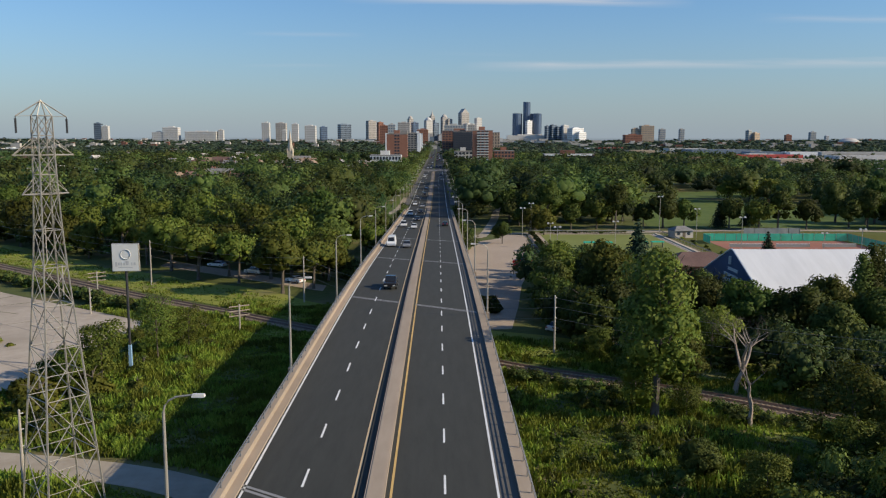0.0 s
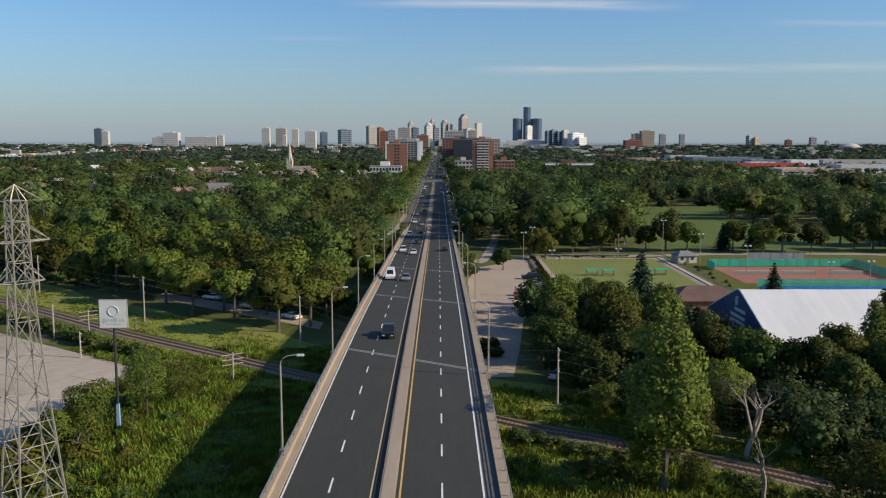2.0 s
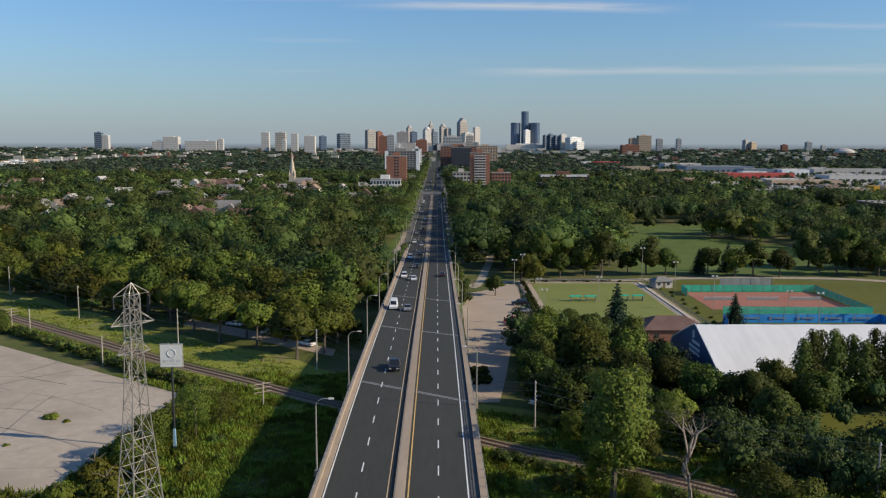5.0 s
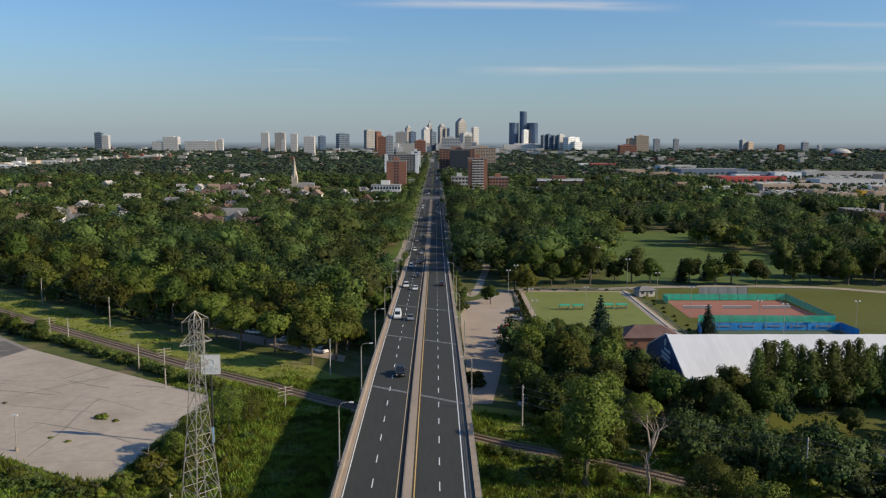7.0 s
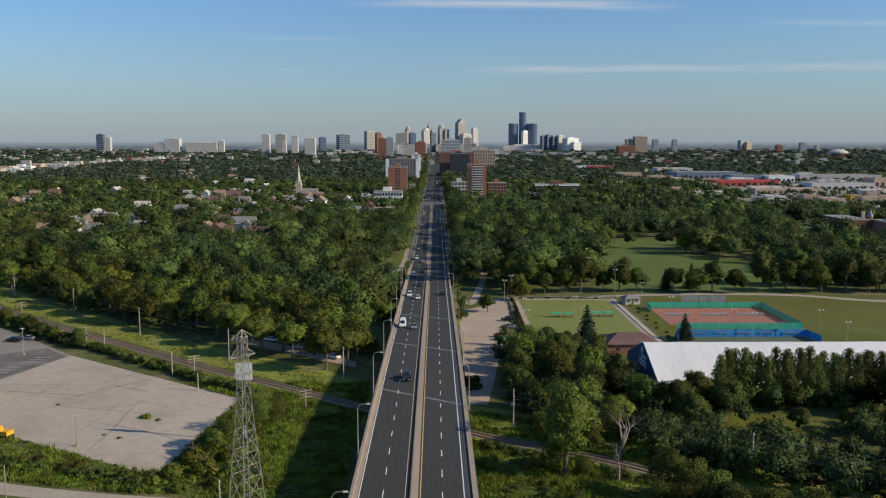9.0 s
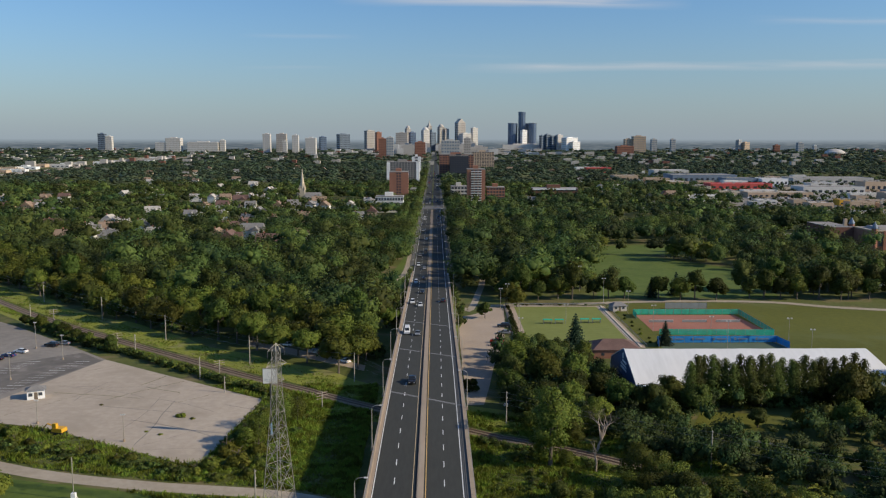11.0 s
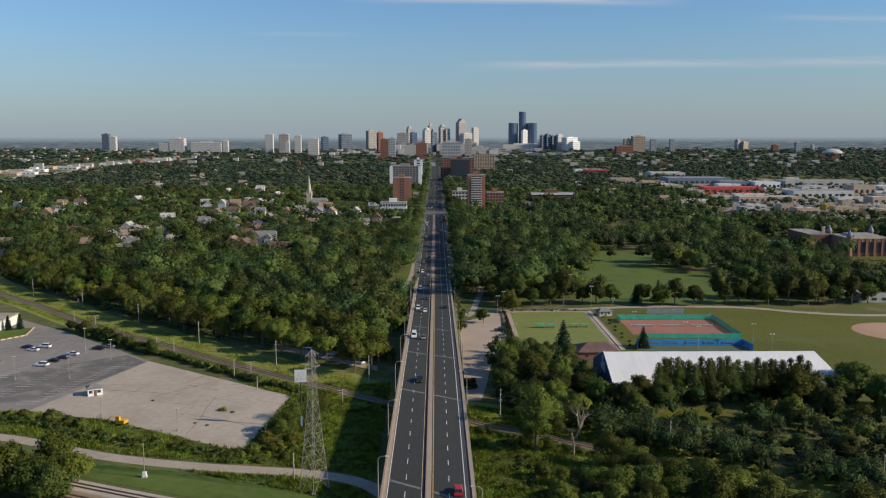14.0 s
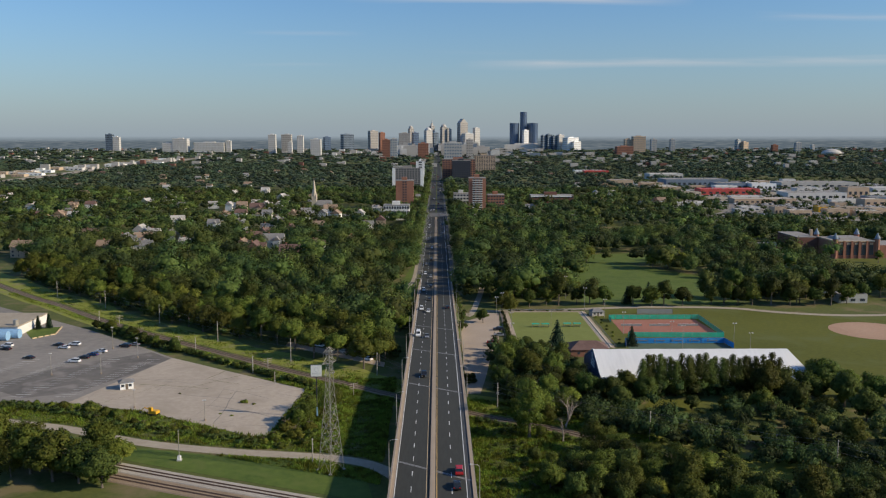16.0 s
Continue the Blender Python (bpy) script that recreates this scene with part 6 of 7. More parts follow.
# ---- masts, lamps and poles ----
def pylon(x, y, turn):
    t = thing("power_pylon", (x, y, 0, 0, 0, turn), "tall steel lattice power pylon with two crossarms and outriggers", "pylon")
    levels = [(0, 2.35), (5.2, 2.0), (9.8, 1.66), (13.8, 1.37), (17.2, 1.12), (20.2, 0.92), (23.1, 0.77), (25.9, 0.67), (27.4, 0.63), (28.9, 0.6), (30.4, 0.58), (31.9, 0.56)]
    for sx, sy in ((1, 1), (1, -1), (-1, -1), (-1, 1)):
        g = Geo().tube([(sx * w0, sy * w0, z0 - (0.2 if z0 == 0 else 0)) for z0, w0 in levels], [0.085 if z0 < 14 else 0.065 for z0, w0 in levels], 4)
        part("leg", g, M_GALV, t, "angle-steel leg")
    def brace(p, q, w):
        part("brace", Geo().beam(p, q, w), M_GALV, t)

    for (z0, w0), (z1, w1) in zip(levels, levels[1:]):
        w = 0.062 if z0 < 14 else 0.05
        corners = [(1, 1), (1, -1), (-1, -1), (-1, 1)]
        for (ax, ay), (bx, by) in zip(corners, corners[1:] + corners[:1]):
            brace((ax * w0, ay * w0, z0), (bx * w1, by * w1, z1), w)
            brace((bx * w0, by * w0, z0), (ax * w1, ay * w1, z1), w)
            brace((ax * w1, ay * w1, z1), (bx * w1, by * w1, z1), w)
            if z0 < 14:
                mx, my, mw, mz = (ax + bx) / 2, (ay + by) / 2, (w0 + w1) / 2, (z0 + z1) / 2
                brace((ax * mw, ay * mw, mz), (bx * mw, by * mw, mz), 0.045)
    for z, reach in ((28.9, 2.35), (25.9, 1.8)):
        g = Geo()
        w = 0.66
        for s in (-1, 1):
            for e in (-w, w):
                g.beam((s * reach, 0, z), (s * 0.55, e * 0.9, z), 0.085)
                g.beam((s * reach, 0, z), (s * 0.55, e * 0.9, z + 1.3), 0.05)
            for q in (0.35, 0.68):
                g.beam((s * reach * q, -w * (1 - q), z), (s * reach * q, w * (1 - q), z), 0.04)
                g.beam((s * reach * q, 0, z), (s * reach * q * 0.8, 0, z + 1.15 * (1 - q)), 0.04)
        arm = part("crossarm", g, M_GALV, t, "pointed lattice crossarm")
    part("peak", Geo().beam((0.56, 0.56, 31.9), (0, 0, 33.1), 0.06).beam((-0.56, 0.56, 31.9), (0, 0, 33.1), 0.06).beam((0.56, -0.56, 31.9), (0, 0, 33.1), 0.06).beam((-0.56, -0.56, 31.9), (0, 0, 33.1), 0.06), M_GALV, t, "pointed peak")
    for s in (-1, 1):
        tip, z = s * 1.95, 31.85
        out = part("outrigger", Geo().beam((0, 0, 33.05), (tip, 0, z), 0.07).beam((s * 0.56, 0, 31.9), (tip, 0, z), 0.03), M_GALV, t, "sloping steel outrigger")
        part("insulator", Geo().tube([(tip, 0, z), (tip, 0, z - 0.15)], 0.03, 5).tube([(tip, 0, z - 0.15 - 0.08 * k) for k in range(15)], [0.10 if k % 2 else 0.06 for k in range(15)], 7), M_BLACK, out, "dark hanging insulator string")
    for sx, sy in ((1, 1), (1, -1), (-1, -1), (-1, 1)):
        part("footing", Geo().tube([(sx * 2.38, sy * 2.38, -0.3), (sx * 2.36, sy * 2.36, 0.35)], 0.45, 10), M_CONCRETE_GREY, t, "concrete footing")


pylon(-30.5, 65.6, 49)


def street_lamp(x, y, z, side, height, reach, label="grey steel street lamp with a curved arm", group="street lamps"):
    """side: +1 when the arm reaches towards greater x."""
    t = thing("street_lamp", (x, y, z), label, "street lamp", group)
    part("pole", Geo().tube([(0, 0, -0.6), (0, 0, height * 0.5), (0, 0, height - 0.9)], [0.12, 0.10, 0.08], 8), M_GALV, t)
    bow = [(side * reach * (1 - math.cos(a)) * 0.5, 0, height - 0.9 + 0.85 * math.sin(a)) for a in (0, 0.4, 0.8, 1.2, 1.57)]
    part("arm", Geo().tube(bow + [(side * reach * 0.85, 0, height + 0.02)], 0.055, 6), M_GALV, t)
    g = Geo()
    a, b = sorted((side * reach * 0.78, side * (reach + 0.25)))
    g.box(a, -0.15, height - 0.08, b, 0.15, height + 0.07, 0.04)
    head = part("head", g, M_PALE, t, "flat lamp head")
    part("lens", Geo().box(a + 0.08, -0.11, height - 0.12, b - 0.08, 0.11, height - 0.08), M_PALE, head, "pale glass lens")
    part("base", Geo().box(-0.28, -0.28, -0.9, 0.28, 0.28, -0.1, 0.04), M_CONCRETE, t, "concrete lamp bracket")


for k in range(6):
    y = 78 + 36.5 * k
    street_lamp(-14.0, y, road_z(y) + 0.62, 1, 8.6, 1.9)
for y in (26.6, 104, 140.5, 177, 213.5, 250):
    street_lamp(6.2, y, road_z(y) + 0.62, -1, 8.6, 1.9)
street_lamp(-14.0, 41.5, road_z(41) + 0.62, 1, 8.6, 1.9)
for k in range(15):
    y = 290 + 34 * k
    for x, s, off in ((-14.6, 1, 0), (7.4, -1, 15)):
        street_lamp(x, y + off, max(0, road_z(y + off)), s, 10.5, 2.9, "tall grey street lamp over the avenue", "avenue lamps")


def utility_pole(x, y, h, label="weathered wooden utility pole"):
    t = thing("utility_pole", (x, y, 0), label, "utility pole", "utility poles")
    part("pole", Geo().tube([(0, 0, -0.4), (0, 0, h * 0.5), (0, 0, h)], [0.17, 0.14, 0.11], 8), M_POLEWOOD, t)
    part("cap", Geo().tube([(0, 0, h), (0, 0, h + 0.12)], [0.12, 0.05], 8), M_GALV, t, "small metal cap")
    for z in (h - 0.3, h - 1.7, h - 3.2):
        part("insulator", Geo().tube([(0.1, 0.06, z), (0.28, 0.17, z + 0.05)], 0.05, 6), M_PALE, t, "pale insulator")


POLES = ((-208.8, 305.7, 9), (-170.8, 275.1, 9), (-132, 240, 9), (-96, 205, 9), (-59.4, 172.3, 9.2), (-24.8, 153.5, 8.6), (16.5, 116.6, 8.2), (58, 87, 8.5), (100.1, 62.3, 9), (146, 30, 9))
for x, y, h in POLES:
    utility_pole(x, y, h)
for x, y, h in ((-70.7, 156.8, 6.5), (-100, 186, 6.5), (-160, 240, 6), (-60, 143, 4.5), (-88, 73, 6.5), (-36, 70, 7)):
    utility_pole(x, y, h, "bare grey wooden post beside the railway")
g_wires = [(POLES[k], POLES[k + 1]) for k in range(len(POLES) - 1)]
for (x0, y0, h0), (x1, y1, h1) in g_wires:
    for drop, off in ((0.3, 0.0), (1.7, 0.4), (3.2, 0.0)):
        under = x0 < -13 < x1
        pts = []
        for j in range(13):
            s = j / 12
            sag = 4 * s * (1 - s)
            pts.append((x0 + (x1 - x0) * s + off, y0 + (y1 - y0) * s + off * 0.7, (h0 - drop) * (1 - s) + (h1 - drop) * s - (2.6 if under else 0.9) * sag))
        w = tagged(part("power_line", Geo().tube(pts, 0.02, 4, False), M_WIRE), "thin dark overhead power line", "cable")


def signal_rack(x, y):
    """Old line-side pole with three slanted crossarms."""
    t = thing("telegraph_pole", (x, y, 0), "short telegraph pole with three pale crossarms", "utility pole")
    part("pole", Geo().tube([(0, 0, -0.3), (0, 0, 4.6)], 0.13, 8), M_POLEWOOD, t)
    for k in range(3):
        z = 4.3 - 0.75 * k
        part("crossarm", Geo().beam((-1.35, -1.0, z), (1.35, 1.0, z), 0.13), M_DEADWOOD, t, "pale wooden crossarm")


for x, y in ((-30.9, 128.6), (-66, 161), (-110, 197), (-150, 238)):
    signal_rack(x, y)


def flood_pole(x, y, h, label="slim pale floodlight pole"):
    t = thing("floodlight_pole", (x, y, 0), label, "floodlight", "floodlights")
    part("pole", Geo().tube([(0, 0, -0.3), (0, 0, h)], [0.10, 0.07], 7), M_GALV, t)
    part("bar", Geo().box(-0.75, -0.05, h - 0.1, 0.75, 0.05, h + 0.02), M_GALV, t)
    for s in (-0.6, 0.6):
        part("lamp", Geo().box(s - 0.26, -0.36, h - 0.22, s + 0.26, 0.1, h + 0.16, 0.05), M_PALE, t, "pale floodlight head")


for x, y, h in ((120.7, 197, 9.4), (121.9, 181.9, 8.9), (98, 192.5, 9.5), (79, 217, 10), (77, 249, 9.5), (100, 215.8, 6), (28.2, 197.5, 9.5), (29.2, 263.5, 10), (49, 231, 7.5), (31, 231, 7), (70.3, 265.5, 12), (26, 258, 9), (66, 300, 12)):
    flood_pole(x, y, h)
for x, y, h in ((-143.9, 155.2, 8), (-126, 155.8, 8), (-135.9, 193.1, 9), (-120.7, 178.8, 8), (-100, 117, 6), (-74, 104.5, 6.5)):
    t = thing("lot_lamp", (x, y, 0), "pale parking lot lamp post", "street lamp", "parking lot lamps")
    part("pole", Geo().tube([(0, 0, -0.2), (0, 0, h)], [0.10, 0.07], 7), M_GALV, t)
    part("head", Geo().box(-0.55, -0.18, h - 0.05, 0.55, 0.18, h + 0.18, 0.04), M_PALE, t, "twin lamp head")
    part("base", Geo().tube([(0, 0, -0.1), (0, 0, 0.7)], 0.3, 8), M_CONCRETE, t, "concrete base")


# ---- the tall square sign ----
sign = thing("pole_sign", (-40.0, 106.9, 0, 0, 0, 2.5), "square faded white sign on a tall black pole", "sign")
part("pole", Geo().tube([(0, 0, -0.4), (0, 0, 13.3)], 0.17, 8), M_BLACK, sign, "black steel pole")
box = part("cabinet", Geo().box(-1.72, -0.2, 13.25, 1.72, 0.2, 16.85, 0.03), M_GALV, sign, "square sign cabinet")
part("face", Geo().box(-1.64, -0.225, 13.33, 1.64, -0.205, 16.77), M_SIGNFACE, box, "weathered white face")
part("emblem", Geo().tube([(0.05 + 0.62 * math.cos(a), -0.235, 15.45 + 0.62 * math.sin(a)) for a in (2 * math.pi * k / 24 for k in range(25))], 0.06, 4), M_SIGNGREY, box, "faded grey ring emblem")
for k, (w0, h0) in enumerate(((0.26, 0.42), (0.24, 0.36), (0.16, 0.36), (0.24, 0.36), (0.26, 0.56), (0.08, 0.5), (0.2, 0.36), (0.24, 0.36))):
    part("print", Geo().box(-1.28 + 0.33 * k, -0.236, 14.05 - (0.16 if k == 0 else 0), -1.28 + 0.33 * k + w0, -0.228, 14.05 + h0), M_SIGNGREY, box, "faded grey bar of print")
part("underline", Geo().box(-0.9, -0.236, 13.72, 0.9, -0.228, 13.84), M_SIGNGREY, box, "faded grey line of small print")
part("wrap", Geo().box(-0.2, -0.22, 0.6, 0.2, 0.22, 3.6, 0.03), M_BLUETARP, sign, "pale blue wrapped foot")

# ---- sports dome ----
dome = thing("sports_dome", (0, 0, 0), "long white fabric sports hall with navy end wall", "sports hall")
half = [(0, 10.35), (1.0, 10.1), (5.5, 8.35), (9.0, 6.95), (12.5, 5.55), (15.5, 4.3), (16.9, 3.3), (17.4, 1.6), (17.5, -0.3)]
ring = [(151 - a, z) for a, z in reversed(half)] + [(151 + a, z) for a, z in half[1:]]
xs = [53.3, 58, 64, 70, 76, 82, 88, 94, 100, 106, 112, 118, 120.5, 123.4]
g = Geo()
vs = []
for i, x in enumerate(xs):
    for y, z in ring:
        dip = -0.06 if 0 < i < len(xs) - 1 and i % 2 else 0
        if i == len(xs) - 1:
            vs.append((x + (10.35 - z) * 0.62, 151 + (y - 151) * 0.9, z))
        else:
            vs.append((x, y, z + (dip if z > 1 else 0)))
n = len(ring)
g.add(vs, [(i * n + j, i * n + j + 1, (i + 1) * n + j + 1, (i + 1) * n + j) for i in range(len(xs) - 1) for j in range(n - 1)])
g.add(vs[-n:], [tuple(range(n))])
part("roof", g, M_FABRIC, dome, "taut white fabric roof", smooth=False)
wall = part("end_wall", Geo().add([(53.34, y, z) for y, z in ring], [tuple(range(n))[::-1]]).add([(53.9, y, z - 0.1) for y, z in ring], [tuple(range(n))]), M_BLUE_WALL, dome, "navy blue end wall")
part("edge_trim", Geo().tube([(53.28, y, z + 0.04) for y, z in ring], 0.14, 5), M_WHITE, dome, "white edge trim")
for z0, w0 in ((6.4, 5.0), (5.2, 7.0), (4.2, 7.0)):
    part("print", Geo().box(53.22, 147.5, z0, 53.33, 147.5 + w0, z0 + 0.55), M_PALE, wall, "pale bar of unreadable print")
part("emblem", Geo().tube([(53.26, 151.4, 7.5), (53.26, 151.4, 9.0)], 0.35, 6), M_PALE, wall, "pale emblem")
for k, x in enumerate((64, 76, 88, 100, 112)):
    part("door", Geo().box(x, 133.12, 0, x + 1.2, 133.4, 2.1), M_GALV, dome, "grey side door")

# ---- tennis courts ----
def screen(name, pts, h, mat, label, low=0.1, group="court fences"):
    t = thing(name, (0, 0, 0), label, "fence", group)
    for (x0, y0), (x1, y1) in zip(pts, pts[1:]):
        d = Vector((x1 - x0, y1 - y0))
        m = max(1, int(d.length / 3.2))
        for k in range(m + (1 if (x1, y1) == pts[-1] else 0)):
            p = Vector((x0, y0)) + d * k / m
            part("post", Geo().tube([(p.x, p.y, -0.2), (p.x, p.y, h + 0.05)], 0.04, 5), M_GALV, t)
        n_ = Vector((-d.y, d.x)).normalized() * 0.02
        for k in range(m):
            a, b = Vector((x0, y0)) + d * k / m, Vector((x0, y0)) + d * (k + 1) / m
            bow = 0.05 * ((k * 7) % 3 - 1)
            mid = (a + b) / 2 + n_ * bow * 40
            part("panel", Geo().add([(a.x + n_.x, a.y + n_.y, low), (mid.x, mid.y, low), (b.x + n_.x, b.y + n_.y, low), (b.x + n_.x, b.y + n_.y, h), (mid.x, mid.y, h - 0.06), (a.x + n_.x, a.y + n_.y, h)], [(0, 1, 4, 5), (1, 2, 3, 4)]), mat, t)
        part("top_rail", Geo().tube([(x0, y0, h), (x1, y1, h)], 0.03, 5), M_GALV, t)


screen("windscreen_fence", [(78.4, 240), (78.7, 247.6), (121.6, 247.6), (121.3, 210.6), (80, 212)], 2.3, M_SCREEN, "bright green windscreen fence round the clay courts")
screen("banner_fence", [(75, 193), (76, 200), (117.8, 200.2), (118.7, 191)], 2.5, M_BANNER, "blue banner fence of the hard court")
for k in range(5):
    x = 82 + 7.4 * k
    part("print", Geo().box(x, 199.9, 1.2, x + 3.4, 199.96, 1.6).box(x - 1.2, 199.9, 1.0, x - 0.5, 199.96, 1.9), M_STEEL_BLUE, bpy.data.objects["banner_fence"], "dark bar of unreadable print")
for x0 in (82, 95, 108):
    net = thing("tennis_net", (x0, 232.7, 0.08), "tennis net with white top band", "net", "tennis nets")
    part("net", Geo().box(-0.6, -0.015, 0.05, 8.9, 0.015, 0.95), M_CHAIN, net)
    part("band", Geo().box(-0.6, -0.03, 0.93, 8.9, 0.03, 1.03), M_WHITE, net, "white band")
    for a in (-0.6, 8.9):
        part("post", Geo().tube([(a, 0, -0.05), (a, 0, 1.1)], 0.05, 6), M_GALV, net)
screen("chain_fence", [(70.8, 193), (70.8, 266), (28, 266)], 1.2, M_CHAIN, "low wire fence round the bowling green", 0.95)
screen("backstop_fence", [(95, 259.5), (112.5, 259.5)], 2.6, M_CHAIN, "grey mesh practice fence", 0.1)


def hedge(x0, y0, x1, y1, w, h, label):
    r = np.random.default_rng(int(x0 * 10 + y0))
    length = math.dist((x0, y0), (x1, y1))
    lobes = [((x0 + (x1 - x0) * t + r.normal() * 0.15, y0 + (y1 - y0) * t + r.normal() * 0.15, h * 0.45), w * r.uniform(0.55, 0.75)) for t in np.linspace(0, 1, max(3, int(length / (w * 0.7))))]
    t = thing("hedge", (0, 0, 0), label, "hedge", "hedges")
    part("leaves", mesh_of("leaves", crown_blocks(r, lobes, 0.18, int(length * 45), 1), M_LEAF_DARK), M_LEAF_DARK, t)


hedge(28.6, 203, 29.3, 262, 1.0, 1.6, "dark clipped hedge beside the gravel lot")
hedge(27.4, 204, 28.1, 240, 0.7, 1.1, "low dark hedge beside gravel")
hedge(9.0, 246, 10.6, 262, 1.7, 2.3, "thick dark hedge on the ramp bank")
hedge(35, 267.5, 60, 268, 0.7, 1.0, "low hedge behind the bowling green")
for x in (33, 38, 44, 52, 63):
    place(BUSH[1], x, 267, 0.5)
for x, y in ((42, 231), (46.5, 231), (56.5, 232), (61, 232)):
    t = thing("shade_bench", (x, y, 0.08), "small green shade shelter on the bowling green", "shelter", "shelters")
    part("roof", Geo().box(-1.8, -0.7, 1.5, 1.8, 0.7, 1.75, 0.1), M_SCREEN, t, "green roof")
    for a in (-1.5, 1.5):
        part("leg", Geo().box(a - 0.06, -0.5, -0.05, a + 0.06, 0.5, 1.52), M_GALV, t)
    part("seat", Geo().box(-1.5, -0.25, 0.4, 1.5, 0.25, 0.48), M_SLEEPER, t)


def cottage(name, x, y, w, d, h, rise, wall, roof, label, turn=0):
    t = thing(name, (x, y, 0, 0, 0, turn), label, "building")
    hw, hd = w / 2, d / 2
    body = part("wall", Geo().box(-hw, -hd, -0.2, hw, hd, h), wall, t)
    e = 0.5
    part("roof", Geo().add([(-hw - e, -hd - e, h), (hw + e, -hd - e, h), (hw + e, hd + e, h), (-hw - e, hd + e, h), (-hw * 0.45, 0, h + rise), (hw * 0.45, 0, h + rise)], [(0, 1, 5, 4), (1, 2, 5), (2, 3, 4, 5), (3, 0, 4), (3, 2, 1, 0)]), roof, t, "hipped roof")
    part("door", Geo().box(-0.45, -hd - 0.05, 0, 0.45, -hd + 0.05, 2.0), M_SLEEPER, body)
    for a in (-hw * 0.6, hw * 0.5):
        part("window", Geo().box(a - 0.5, -hd - 0.05, 1.0, a + 0.5, -hd + 0.05, 1.9), M_WINDOW, body)


cottage("clubhouse", 57.5, 184.5, 15, 11, 2.9, 2.4, M_BRICK, M_SHINGLE_RED, "clubhouse with a brown-red hipped roof")
cottage("garden_shed", 74.5, 256.5, 6, 4.5, 2.3, 1.3, M_STONE, M_SHINGLE_GREY, "pale shed with a grey roof beside the courts", 12)
cottage("ticket_hut", -110.4, 138.5, 4.4, 3.2, 2.6, 0.9, M_WHITE, M_SHINGLE_GREY, "small white hut on the parking lot", 25)

# pale stepped border with planters beside the green
t = thing("garden_wall", (68.9, 199, 0), "pale concrete terrace wall beside the bowling green", "wall")
part("wall", Geo().box(-0.4, -6, -0.1, 0.4, 66, 0.4, 0.04), M_SPIRE, t)
part("ledge", Geo().box(-1.3, -6, -0.1, -0.4, 66, 0.14, 0.03), M_SPIRE, t)
for k in range(9):
    place(BUSH[(0, 1, 2)[k % 3]], 73.5 + (k % 2) * 1.4, 200 + 6.5 * k, 0.42)

# ---- blue vaulted building and barriers ----
t = thing("vaulted_building", (-190, 214, 0), "pale building with light blue vaulted canopies", "building")
part("wall", Geo().box(-24, 2, -0.2, 4, 30, 4.0), M_SIDING, t, "pale wall")
part("roof", Geo().box(-24.3, 1.7, 4.0, 4.3, 30.3, 4.5, 0.1), M_PATH, t, "pale flat roof")
for y0, x1 in ((-1.2, 6.5), (-5.4, 3.5)):
    part("vault", Geo().tube([(-20, y0, 1.9), (x1, y0, 1.9)], 2.1, 16), M_BLUETARP, t, "light blue barrel-vaulted canopy")
part("tank", Geo().tube([(2.5, 4, 0), (2.5, 4, 7)], 1.1, 12), M_GALV, t, "grey upright tank")
part("window", Geo().box(-20, 1.9, 1.2, -12, 2.05, 2.6), M_WINDOW, t)
ISLAND = [(-177.5, 210.5), (-171, 219), (-174.5, 233.5), (-186, 231), (-186.5, 224)]
setting("planted_island", Geo().prism(ISLAND, -0.1, 0.16), M_LUSH, "grassy island at the edge of the parking lot", "lawn")
for (x0, y0), (x1, y1) in zip(ISLAND, ISLAND[1:3]):
    n_ = int(math.dist((x0, y0), (x1, y1)) / 2.4)
    for k in range(n_):
        q = (k + 0.5) / n_
        t = thing("kerb_block", (x0 + (x1 - x0) * q, y0 + (y1 - y0) * q, 0.06, 0, 0, math.degrees(math.atan2(y1 - y0, x1 - x0))), "pale yellow concrete kerb block beside the island", "kerb", "kerb blocks")
        part("block", Geo().box(-1.0, -0.22, -0.05, 1.0, 0.22, 0.45, 0.06), M_FADED_LINE, t)

t = thing("equipment_cabinet", (-72.2, 72.6, 0), "white equipment cabinet on a post beside the railway", "cabinet")
part("post", Geo().tube([(0, 0, -0.3), (0, 0, 8.6)], 0.1, 6), M_GALV, t)
part("box", Geo().box(-0.45, -0.4, 0.35, 0.45, 0.4, 1.35, 0.03), M_WHITE, t, "white cabinet")
part("plinth", Geo().box(-0.6, -0.6, -0.1, 0.6, 0.6, 0.35, 0.04), M_CONCRETE_GREY, t, "concrete plinth")


